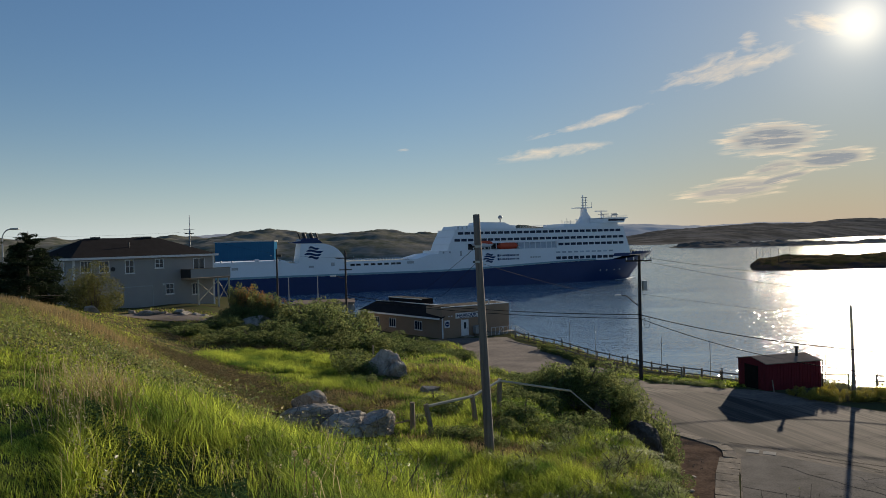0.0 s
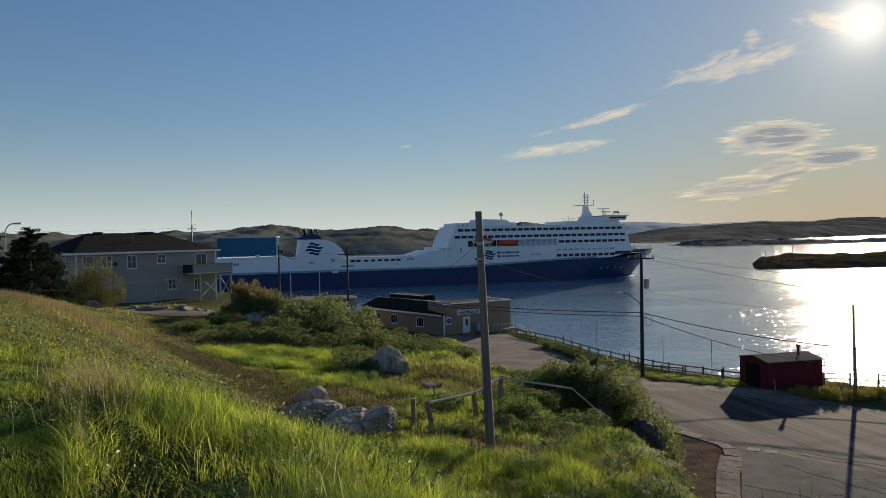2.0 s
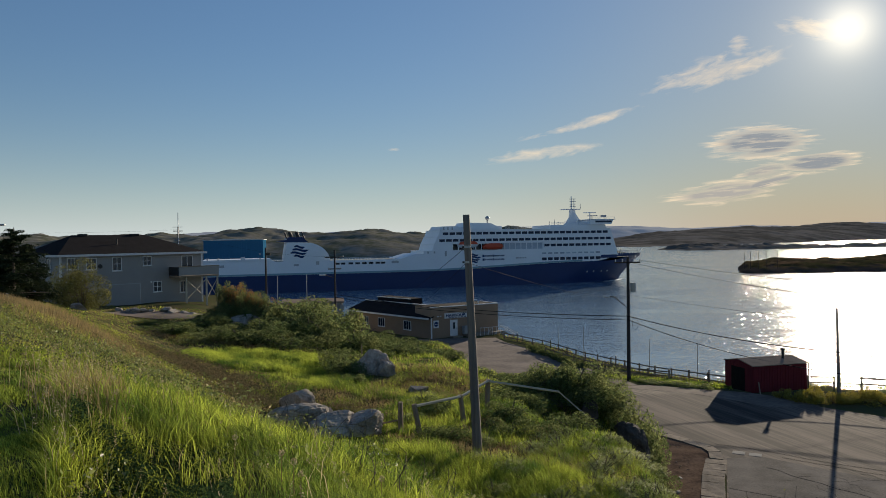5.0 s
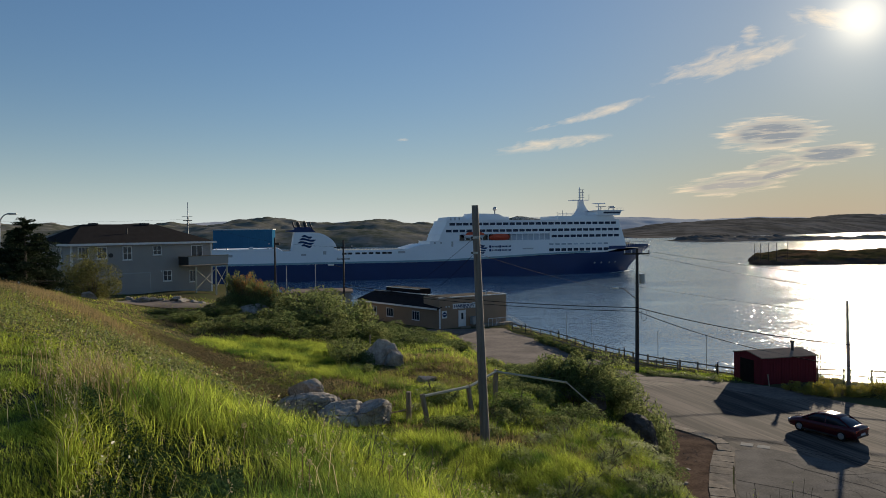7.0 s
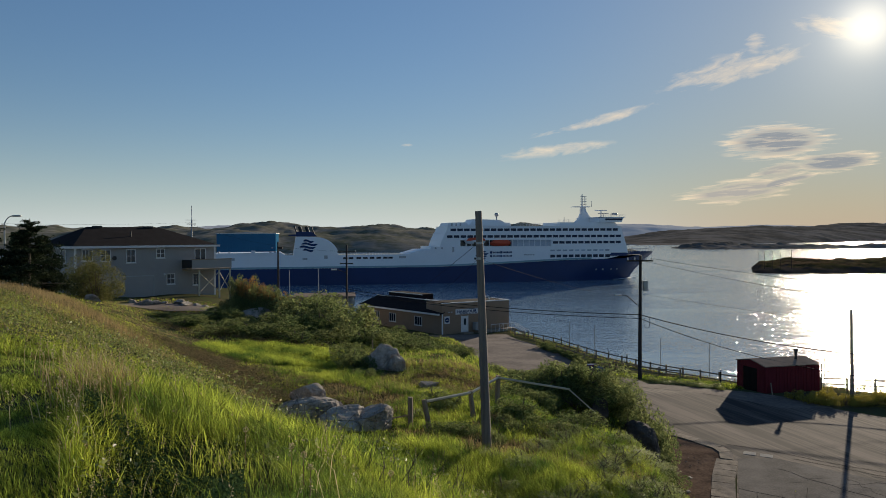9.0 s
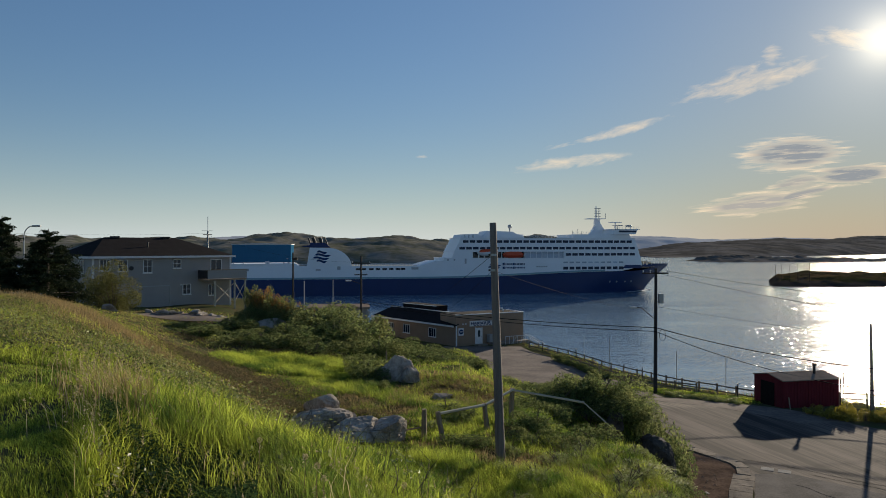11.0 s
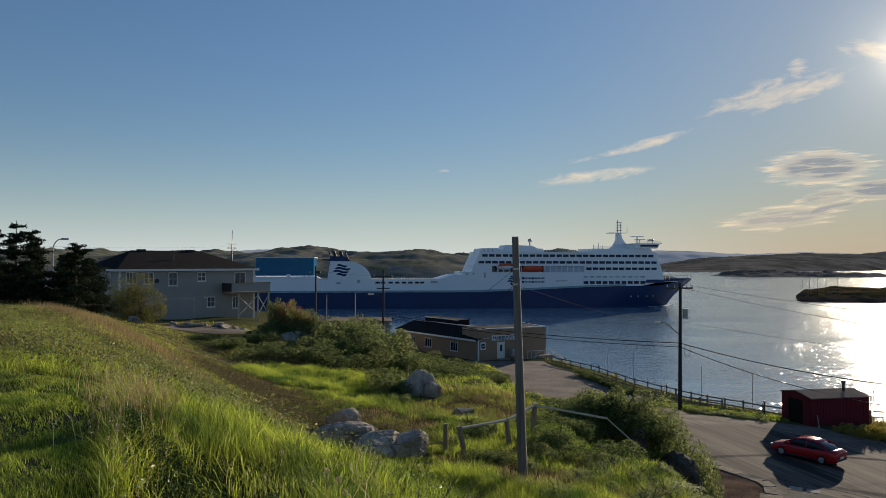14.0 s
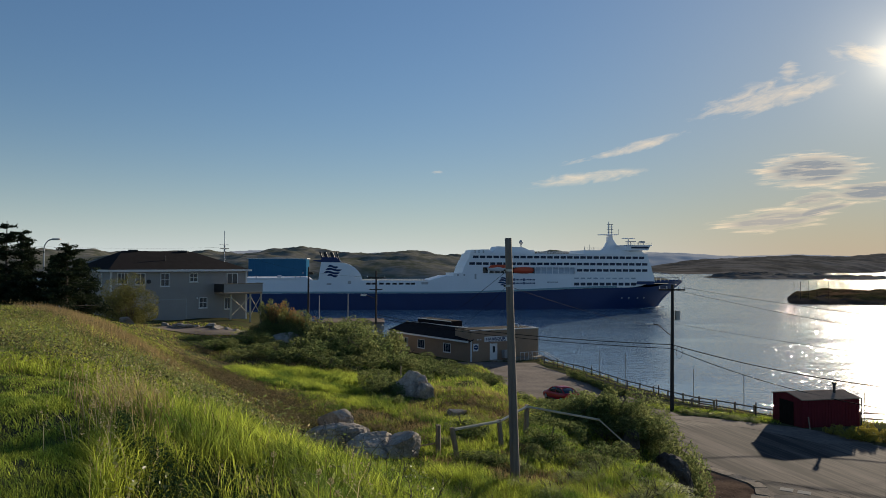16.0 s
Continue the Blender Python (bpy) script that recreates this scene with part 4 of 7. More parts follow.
for xa, xb in ((11.9, 14.3), (14.3, 15.65)):
    for za, zb in ((14.2, 16.3), (16.3, 14.2)):
        part("brace", bar((xa, -1.78, za - HZ), (xb, -1.78, zb - HZ), 0.045, sides=4), M_RAIL, deck)

# the harbour building: a flat-roofed front and a long low wing
FRONT = pose(-0.39, 100.0, 5.6, 0, 0, 30)
harbour = empty("harbour_building", FRONT, "low tan harbour building with a flat-roofed front and long wing", "building")
HT = 10.65 - 5.6
part("wall", block(0, 11.25, 0, 0.25, 0, HT), M_BRICKISH, harbour, "tan clapboard front wall")
part("wall", block(11.0, 11.25, 0.25, 4.5, 0, HT), M_BRICKISH, harbour)
part("wall", block(0, 0.25, 0.25, 4.5, 0, HT), M_BRICKISH, harbour)
part("wall", block(0.25, 11.0, 4.25, 4.5, 0, HT), M_BRICKISH, harbour)
part("roof", block(0.02, 11.23, 0.02, 4.48, HT + 0.004, HT + 0.07), M_SHINGLE, harbour, "flat dark felt roof")
part("coping", block(-0.06, 11.31, -0.06, 0.2, HT, HT + 0.12), M_TRIM, harbour)
part("coping", block(11.06, 11.31, 0.2, 4.55, HT, HT + 0.12), M_TRIM, harbour)
for k in range(21):
    z = 0.85 + k * 0.2
    part("clapboard", block(0.2, 11.2, -0.026, 0.0, z, z + 0.185), M_BRICKISH, harbour)
part("corner_board", block(-0.05, 0.16, -0.05, 0, 0.6, 3.8), M_TRIM, harbour)
entry = part("door", block(3.15, 4.15, -0.07, 0.02, 0.95, 3.2, 0.02), M_TRIM, harbour, "white entrance door with a dark window")
part("door_window", block(3.5, 3.85, -0.09, -0.05, 1.95, 2.85), M_GLASS, entry)
part("door_handle", bar((4.02, -0.12, 1.9), (4.02, -0.12, 2.1), 0.025), M_STEEL, entry)
part("door_frame", box(block(3.05, 3.15, -0.08, 0.02, 0.95, 3.3), 4.15, 4.25, -0.08, 0.02, 0.95, 3.3), M_TRIM, entry)
board = part("sign_board", block(2.15, 6.1, -0.10, -0.02, 3.45, 4.2, 0.02), M_TRIM, harbour, "long pale sign board with dark lettering")
word = bpy.data.curves.new("lettering", "FONT")
word.body, word.size, word.extrude, word.offset = "HARBOUR", 0.62, 0.012, 0.014
word_ob = bpy.data.objects.new("lettering", word)
word_mesh = bpy.data.meshes.new_from_object(word_ob)
bpy.data.objects.remove(word_ob)
word_mesh.materials.clear()
word_mesh.materials.append(M_NAVY)
word_ob = new("lettering", word_mesh)
word_ob.parent = board
word_ob.matrix_basis = pose(2.32, -0.115, 3.68, 90, 0, 0) @ Matrix.Diagonal((1.12, 0.85, 1, 1))
for k in range(6):
    part("lettering", block(2.8 + 0.5 * k, 3.15 + 0.5 * k, -0.115, -0.095, 3.50, 3.6), M_NAVY, board)
badge = part("sign_board", block(0.35, 1.2, -0.09, -0.02, 2.25, 3.3, 0.03), M_TRIM, harbour, "square white sign with a dark round emblem")
bm = bmesh.new()
bmesh.ops.create_cone(bm, cap_ends=True, segments=20, radius1=0.34, radius2=0.34, depth=0.03, matrix=Matrix.Translation((0.775, -0.1, 2.78)) @ Matrix.Rotation(math.pi / 2, 4, "X"))
part("emblem_disc", bm, M_NAVY, badge)
part("emblem_bar", block(0.55, 1.0, -0.13, -0.115, 2.74, 2.84), M_TRIM, badge)
for x in (1.05, 1.5):
    part("wall_lamp", block(x - 0.08, x + 0.08, -0.2, -0.02, 3.75, 3.92, 0.02), M_TRIM, harbour)
part("roof_vent", rod(rod(bmesh.new(), (8.0, 2, HT), (8.0, 2, HT + 0.55), 0.09), (8.0, 2, HT + 0.55), (9.0, 2, HT + 0.55), 0.09), M_TRIM, harbour)
part("roof_vent", bar((9.1, 2, HT), (9.1, 2, HT + 0.4), 0.12), M_TRIM, harbour)
part("step", block(2.9, 4.5, -1.1, 0.0, 0.6, 0.95, 0.02), M_CONCRETE, harbour)
ramp = part("ramp_railing", bar((7.2, -1.4, 1.9), (11.4, -1.4, 1.9), 0.035), M_TRIM, harbour, "white railing along a ramp")
for x in np.arange(7.2, 11.5, 0.7):
    part("baluster", bar((x, -1.4, 0.7), (x, -1.4, 1.9), 0.03, sides=5), M_TRIM, ramp)
part("ramp_deck", block(5.2, 11.5, -1.35, -0.05, 0.5, 1.15), M_CONCRETE, harbour)
part("wheelie_bin", block(4.9, 6.0, -0.95, -0.1, 1.16, 2.25, 0.06), M_SIDING, harbour)
for x in (8.2, 9.6, 11.0):
    part("ramp_brace", bar((x, -1.42, 0.75), (x + 1.0, -1.42, 1.85), 0.03, sides=5), M_TRIM, ramp)
part("stair_rail", bar((11.4, -1.4, 1.9), (13.2, -2.6, 0.6), 0.045), M_TRIM, ramp)
part("stair_rail", bar((11.4, -0.3, 1.9), (13.2, -1.5, 0.6), 0.045), M_TRIM, ramp)
part("stair_rail", bar((11.4, -1.4, 1.4), (13.0, -2.5, 0.3), 0.035), M_TRIM, ramp)
part("stringer", bar((11.3, -1.4, 1.1), (13.0, -2.5, 0.0), 0.09, sides=4), M_WOOD, ramp)
WING = pose(0, 0, 0, 0, 0, 100)
WE, WR = 9.28 - 5.6, 10.5 - 5.6
pieces = [("wall", block(0, 20, -0.25, 0, 0, WE), M_BRICKISH), ("wall", block(19.75, 20, -6.5, -0.25, 0, WE), M_BRICKISH),
          ("wall", block(0, 20, -6.75, -6.5, 0, WE), M_BRICKISH)]
slope = bmesh.new()
a = [slope.verts.new(p) for p in ((-0.1, 0.5, WE - 0.05), (20.4, 0.5, WE - 0.05), (20.4, -3.4, WR), (-0.1, -3.4, WR), (20.4, -7.2, WE - 0.05), (-0.1, -7.2, WE - 0.05))]
slope.faces.new((a[0], a[1], a[2], a[3]))
slope.faces.new((a[3], a[2], a[4], a[5]))
bmesh.ops.recalc_face_normals(slope, faces=slope.faces)
bmesh.ops.solidify(slope, geom=slope.faces[:], thickness=0.14)
pieces += [("wing_roof", slope, M_SHINGLE), ("fascia", block(-0.1, 20.4, 0.5, 0.56, WE - 0.22, WE + 0.02), M_TRIM),
           ("ridge_cap", block(-0.1, 20.4, -3.55, -3.25, WR + 0.02, WR + 0.12), M_TRIM),
           ("roof_hatch", block(9, 17.5, -5.8, -3.6, WR - 0.2, WR + 0.75), M_SHINGLE), ("hatch_coping", block(8.95, 17.55, -3.62, -3.54, WR + 0.66, WR + 0.76), M_TRIM)]
for k in range(14):
    pieces.append(("clapboard", block(0.2, 19.9, 0.0, 0.026, 0.8 + 0.2 * k, 0.985 + 0.2 * k), M_BRICKISH))
for nm, bm, mt in pieces:
    part(nm, bm, mt, harbour).matrix_basis = WING
for u, w in ((6.1, 1.7), (12.4, 1.7), (16.3, 1.3)):
    window(harbour, WING @ pose(u, 0.03, 1.65, 0, 0, 180), w, 1.3, (2, 0))

# a flat-roofed store behind the bushes
store = empty("store_building", pose(-13.2, 105.0, 6.0, 0, 0, 8), "small flat-roofed white and grey store building", "building")
part("wall", block(-8.5, 0, 0, 6, 0, 5.2), M_SIDING, store)
part("roof", block(-8.8, 0.3, -0.3, 6.3, 5.2, 5.45, 0.03), M_ROOFGREY, store, "pale flat roof")
part("door", block(-1.6, -0.6, -0.06, 0.02, 1.8, 4.2), M_TRIM, store)
part("meter_box", block(-0.3, 0.25, -0.35, 0.0, 4.2, 4.9, 0.03), M_STEEL, store)
part("wall_panel", block(0.0, 0.06, 0.3, 5.7, 2.2, 5.0), M_TRIM, store)

# the blue hall on the far quay
hall = empty("warehouse", pose(-119.4, 380, 1.5, 0, 0, 0), "tall blue metal-clad warehouse on the far quay", "warehouse")
part("wall", block(0, 31, 0, 0.4, 0, 20.2), M_BLUEHALL, hall, "blue metal wall")
part("wall", block(30.6, 31, 0.4, 7, 0, 20.2), M_BLUEHALL, hall)
part("wall", block(0, 0.4, 0.4, 7, 0, 20.2), M_BLUEHALL, hall)
part("roof", prism(bmesh.new(), [(-0.4, 20.22), (-0.4, 20.6), (15.5, 21.0), (31.4, 20.6), (31.4, 20.2)], -0.4, 7.4), M_STEEL, hall, "grey metal roof")
for k in range(24):
    part("cladding_rib", block(0.6 + 1.27 * k, 0.75 + 1.27 * k, -0.08, 0, 0, 20.1), M_BLUEHALL, hall)
part("wall_lamp", block(28.9, 29.6, -0.6, 0, 12.6, 13.1), M_STEEL, hall)
part("wall_lamp", block(28.9, 29.6, -0.6, 0, 8.4, 8.9), M_STEEL, hall)
part("quay", block(-60, 60, -6, 60, -4, 1.5), M_CONCRETE, None)
quay = bpy.data.objects["quay"]
quay.matrix_basis = pose(-119.4, 380, 0)
tagged(quay, "grey concrete quay across the harbour", "quay", kind="structure")

# the red shed by the shore
SH = lift(26.0, 58.8) - 0.15
shed = empty("shed", pose(26.0, 58.8, SH, 0, 0, 14), "dark red wooden shed with a low felt roof", "shed")
SW, SD, SE, SR = 5.2, 3.6, 2.38, 2.72
for nm, bm in (("wall", block(0, SW, 0, 0.12, 0, SE)), ("wall", block(0, SW, SD - 0.12, SD, 0, SE)),
               ("gable_wall", prism(bmesh.new(), [(0.12, 0), (0.12, SE), (SD / 2, SR - 0.06), (SD - 0.12, SE), (SD - 0.12, 0)], 0, 0.12)),
               ("gable_wall", prism(bmesh.new(), [(0.12, 0), (0.12, SE), (SD / 2, SR - 0.06), (SD - 0.12, SE), (SD - 0.12, 0)], 0, 0.12))):
    ob = part(nm, bm, M_REDPAINT, shed)
    if nm == "gable_wall":
        ob.matrix_basis = pose(0.12 if not bpy.data.objects.get("gable_wall.001") else SW, 0, 0, 0, 0, 90)
for k in range(20):
    part("plank", block(0.03 + k * 0.26, 0.27 + k * 0.26, -0.022, 0.0, 0.05, SE - 0.04), M_REDPAINT, shed)
for k in range(13):
    y = 0.06 + k * 0.265
    part("plank", block(-0.022, 0.0, y, y + 0.25, 0.05, SE + 0.3 - abs(k - 6) * 0.06), M_REDPAINT, shed)
# No opening is cut: a black panel stands for the unlit inside.
part("door", block(-0.05, -0.02, 1.0, 2.7, 0.05, 2.0), M_TAR, shed, "black panel for the dark of the doorway")
rf = bmesh.new()
a = [rf.verts.new(p) for p in ((-0.08, -0.12, SE - 0.02), (SW + 0.1, -0.12, SE - 0.02), (SW + 0.1, SD / 2, SR), (-0.08, SD / 2, SR), (SW + 0.1, SD + 0.12, SE - 0.02), (-0.08, SD + 0.12, SE - 0.02))]
rf.faces.new((a[0], a[1], a[2], a[3]))
rf.faces.new((a[3], a[2], a[4], a[5]))
bmesh.ops.recalc_face_normals(rf, faces=rf.faces)
bmesh.ops.solidify(rf, geom=rf.faces[:], thickness=0.07)
part("roof", rf, M_ROOFGREY, shed, "weathered grey felt roof")
part("chimney", rod(rod(bmesh.new(), (SW - 1.3, 1.2, SE), (SW - 1.3, 1.2, SR + 0.55), 0.11), (SW - 1.3, 1.2, SR + 0.55), (SW - 1.3, 1.2, SR + 0.75), 0.19, 0.17), M_BLACK, shed)
part("prop", bar((0.15, -0.7, 0.1), (0.5, -0.04, 1.0), 0.05, sides=5), M_WOOD, shed)
part("downpipe", bar((SW + 0.12, -0.1, 0.1), (SW + 0.12, -0.1, SE), 0.04), M_BLACK, shed)


# ---- poles, wires, lamps ----
def utility_pole(x, y, h, r, mat, label, lean=(0, 0), sink=0.4):
    """A round wooden pole; returns it and a function giving a place on it."""
    z = lift(x, y)
    p = empty("utility_pole", pose(x, y, z), label, "pole", "utility poles")
    bm = bmesh.new()
    n = 10
    for i in range(n):
        a, b = i / n, (i + 1) / n
        pa, pb = (Vector((lean[0] * k, lean[1] * k, -sink + (h + sink) * k)) for k in (a, b))
        rod(bm, pa, pb, r * (1 - 0.32 * a), r * (1 - 0.32 * b), 14)
    bmesh.ops.remove_doubles(bm, verts=bm.verts, dist=0.004)
    part("shaft", bm, mat, p, smooth=True)
    return p, z


near_pole, z0 = utility_pole(1.51, 26.0, 20.9 - lift(1.51, 26), 0.175, M_POLE, "weathered grey wooden pole standing in the grass", (-0.29, 0))
for k in (19.2, 19.75):
    part("metal_band", bar((-0.27, 0, k - z0 - 0.04), (-0.27, 0, k - z0 + 0.04), 0.14, sides=14), M_STEEL, near_pole)
    part("insulator", bar((-0.45, -0.05, k - z0), (-0.27, -0.05, k - z0), 0.035), M_BLACK, near_pole)

shore_pole, z1 = utility_pole(18.03, 67.0, 18.15 - lift(18.03, 67), 0.19, M_DARKPOLE, "dark utility pole with a transformer and street lamp", (0.05, 0))
part("crossarm", block(-1.25, 1.15, -0.22, -0.12, 17.6 - z1, 17.74 - z1, 0.01), M_DARKPOLE, shore_pole)
for x in (-1.15, -0.5, 0.55, 1.05):
    part("insulator", bar((x, -0.17, 17.74 - z1), (x, -0.17, 17.98 - z1), 0.05), M_TRIM, shore_pole)
part("transformer", bar((0.5, 0, 14.9 - z1), (0.5, 0, 15.8 - z1), 0.26, sides=14), M_STEEL, shore_pole, "grey drum transformer")
lamp = part("lamp_arm", rod(rod(bmesh.new(), (0, 0, 13.4 - z1), (-1.3, -0.2, 14.5 - z1), 0.04), (-1.3, -0.2, 14.5 - z1), (-1.8, -0.3, 14.55 - z1), 0.04), M_DARKPOLE, shore_pole)
part("lamp_head", block(-2.35, -1.75, -0.42, -0.18, 14.48 - z1, 14.62 - z1, 0.04), M_TRIM, lamp, "pale street lamp head")
coil = bmesh.new()
for i in range(16):
    a, b = 2 * math.pi * i / 16, 2 * math.pi * (i + 1) / 16
    rod(coil, (0.6 + 0.28 * math.cos(a), -0.2, 12.0 - z1 + 0.55 * math.sin(a)), (0.6 + 0.28 * math.cos(b), -0.2, 12.0 - z1 + 0.55 * math.sin(b)), 0.02, sides=5)
part("cable_coil", coil, M_CABLE, shore_pole)

right_pole, z2 = utility_pole(32.2, 57.2, 14.1 - lift(32.2, 57.2), 0.17, M_POLE, "short weathered pole beside the red shed", (-0.15, 0))
left_pole, z3 = utility_pole(-13.5, 100, 18.9 - lift(-13.5, 100), 0.17, M_DARKPOLE, "dark utility pole with two crossarms behind the bushes")
for z, w in ((17.9, 1.3), (16.3, 0.9)):
    part("crossarm", block(-w, w, -0.22, -0.12, z - z3 - 0.07, z - z3 + 0.07, 0.01), M_DARKPOLE, left_pole)
    for x in (-w + 0.1, w - 0.1):
        part("insulator", bar((x, -0.17, z - z3), (x, -0.17, z - z3 + 0.25), 0.05), M_TRIM, left_pole)
lamp = part("lamp_arm", bar((0, 0, 15.0 - z3), (-1.3, -0.3, 15.5 - z3), 0.04), M_DARKPOLE, left_pole)
part("lamp_head", block(-2.1, -1.3, -0.4, -0.15, 15.4 - z3, 15.6 - z3, 0.04), M_TRIM, lamp, "pale street lamp head")
back_pole, z4 = utility_pole(-21.8, 95, 19.4 - lift(-21.8, 95), 0.15, M_DARKPOLE, "dark utility pole behind a russet bush")
part("bracket", block(-0.1, 0.6, -0.1, 0.1, 18.4 - z4, 18.7 - z4), M_DARKPOLE, back_pole)
far_pole, z5 = utility_pole(-39.0, 112, 22.7 - lift(-39.0, 112), 0.16, M_DARKPOLE, "dark utility pole behind the house")
part("crossarm", block(-0.7, 0.7, -0.2, -0.1, 22.0 - z5, 22.12 - z5), M_DARKPOLE, far_pole)
aerial, z6 = utility_pole(-38.3, 110, 24.8 - lift(-38.3, 110), 0.07, M_STEEL, "thin pale metal aerial mast behind the house")
part("yard", block(-0.9, 0.7, -0.03, 0.03, 22.6 - z6, 22.66 - z6), M_STEEL, aerial)

post = empty("light_post", pose(-17.4, 100, lift(-17.4, 100)), "slim grey light post near the quay", "post")
part("shaft", bar((0, 0, -0.3), (0, 0, 15.6 - lift(-17.4, 100)), 0.07, 0.05), M_STEEL, post)
post = empty("light_post", pose(-21.4, 100, lift(-21.4, 100)), "slim grey light post near the quay", "post")
part("shaft", bar((0, 0, -0.3), (0, 0, 15.4 - lift(-21.4, 100)), 0.07, 0.05), M_STEEL, post)

street = empty("street_lamp", pose(-36.4, 60, lift(-36.4, 60)), "grey street lamp with a curved arm beside spruces", "lamp")
hz = 21.9 - lift(-36.4, 60)
part("shaft", bar((0, 0, -0.3), (0, 0, hz - 0.9), 0.08, 0.06), M_STEEL, street)
arm = bmesh.new()
pts = [(0.75 * (1 - math.cos(a)), 0, hz - 0.9 + 0.85 * math.sin(a)) for a in np.linspace(0, math.pi / 2, 7)]
for a, b in zip(pts, pts[1:]):
    rod(arm, a, b, 0.045, sides=8)
part("arm", arm, M_STEEL, street)
part("lamp_head", block(0.7, 1.4, -0.12, 0.12, hz - 0.13, hz + 0.02, 0.04), M_STEEL, street)


def cable(points, sag, r=0.018, label="thin black sagging overhead cable", n=18):
    """One sagging cable from pole to pole."""
    cu = bpy.data.curves.new("overhead_cable", "CURVE")
    cu.dimensions, cu.bevel_depth, cu.bevel_resolution = "3D", r, 1
    pts = []
    for (a, b), s in zip(zip(points, points[1:]), sag):
        a, b = Vector(a), Vector(b)
        for i in range(n):
            u = i / n
            p = a.lerp(b, u)
            p.z -= s * 4 * u * (1 - u)
            pts.append(p)
    pts.append(Vector(points[-1]))
    sp = cu.splines.new("POLY")
    sp.points.add(len(pts) - 1)
    for q, p in zip(sp.points, pts):
        q.co = (*p, 1)
    cu.materials.append(M_CABLE)
    return tagged(new("overhead_cable", cu), label, "cable", "overhead cables")


cable([(-13.5, 99.8, 12.8), (18.0, 66.8, 12.7), (32.2, 57.0, 10.6), (60, 36, 9.7)], (0.6, 0.40, 0.4), 0.038)
cable([(-13.5, 99.8, 12.4), (18.0, 66.8, 12.35), (32.2, 57.0, 8.9), (60, 36, 8.2)], (0.6, 0.60, 0.4), 0.032)
cable([(18.9, 66.8, 17.9), (75, 58, 14.5)], (1.6,), 0.014)
cable([(17.2, 66.8, 17.9), (75, 62, 11.5)], (1.8,), 0.014)
cable([(18.2, 66.8, 14.6), (75, 60, 9.0)], (0.9,), 0.012)
cable([(1.2, 25.9, 19.2), (18.0, 66.8, 14.4)], (0.4,), 0.006)
cable([(1.2, 25.9, 19.75), (-6.5, 110, 10.6)], (0.3,), 0.009)
cable([(1.2, 25.9, 19.2), (-2.5, 106, 10.6)], (0.3,), 0.008)
cable([(-39.0, 111.9, 22.3), (-90, 95, 24.0)], (1.0,), 0.009)
cable([(-39.0, 111.9, 22.0), (-13.5, 99.8, 18.0)], (1.0,), 0.009)


# ---- fences ----
def fence_run(line, gap, height, rails, name, label, mat, lean=0.03, plank=(0.035, 0.12), post_r=0.07, dz=0.0):
    """A post-and-rail fence along a polyline, each post and rail a piece."""
    pts = [Vector((x, y, 0)) for x, y in line]
    seg = [(b - a).length for a, b in zip(pts, pts[1:])]
    total, d, stations = sum(seg), 0.0, []
    while d <= total:
        k, s = 0, d
        while k < len(seg) - 1 and s > seg[k]:
            s -= seg[k]
            k += 1
        p = pts[k].lerp(pts[k + 1], s / seg[k])
        stations.append(Vector((p.x, p.y, max(lift(p.x, p.y), 5.2) + dz)))
        d += gap
    f = empty(name, Matrix.Translation(stations[0]), label, "fence")
    o = stations[0]
    for s in stations:
        q = s - o
        part("post", block(q.x - post_r, q.x + post_r, q.y - post_r, q.y + post_r, q.z - 0.4, q.z + height + random.uniform(-0.04, 0.04), 0.015), mat, f)
    for a, b in zip(stations, stations[1:]):
        for h in rails:
            part("rail", bar(a - o + Vector((0, 0, h)), b - o + Vector((0, 0, h + random.uniform(-lean, lean))), plank[1] / 2, sides=5), mat, f)
    return f


fence_run(((9.6, 99), (13.8, 91), (16.9, 80.5), (21.5, 71.0), (24.9, 64.2), (26.2, 62.2)), 2.2, 1.2, (0.55, 1.05), "shore_fence", "weathered wooden post-and-rail fence along the shore", M_WOOD, dz=-0.3)
fence_run(((13.0, 84.5), (15.8, 76), (18.9, 70.2), (22.6, 66.2)), 2.2, 0.95, (0.35, 0.75), "shore_fence", "lower wooden post-and-rail fence beside the road", M_WOOD)
fence_run(((31.5, 60.8), (36.5, 58.5), (44, 55.5), (52, 52)), 2.0, 1.1, (0.5, 0.95), "shore_fence", "weathered wooden fence beyond the yellow bushes", M_WOOD)


def stake(x, y, top, r=0.035, name="marker_stake", label="thin dark metal stake on the shore"):
    z = lift(x, y)
    s = part(name, bar((0, 0, -0.4), (0, 0, top - z), r, sides=8), M_STEEL if r < 0.05 else M_WOOD)
    s.matrix_basis = Matrix.Translation((x, y, z))
    return tagged(s, label, "stake", "shore stakes")


for x, y, top in ((22.2, 74.5, 9.45), (25.4, 69.6, 9.6), (17.5, 84.6, 9.55), (15.4, 89.6, 9.5), (33.2, 63.4, 9.2)):
    stake(x, y, top)


def path_light(x, y):
    z = lift(x, y)
    p = empty("path_light", pose(x, y, z), "short dark path light with a pale cap", "lamp", "path lights")
    part("shaft", bar((0, 0, -0.2), (0, 0, 1.15), 0.06), M_BLACK, p)
    part("cap", bar((0, 0, 1.15), (0, 0, 1.3), 0.09, 0.07), M_TRIM, p)
    part("collar", bar((0, 0, 0.9), (0, 0, 0.98), 0.09), M_BLACK, p)


for x, y in ((24.3, 63.8), (11.0, 95.6), (14.3, 89.0), (18.9, 75.2)):
    path_light(x, y)

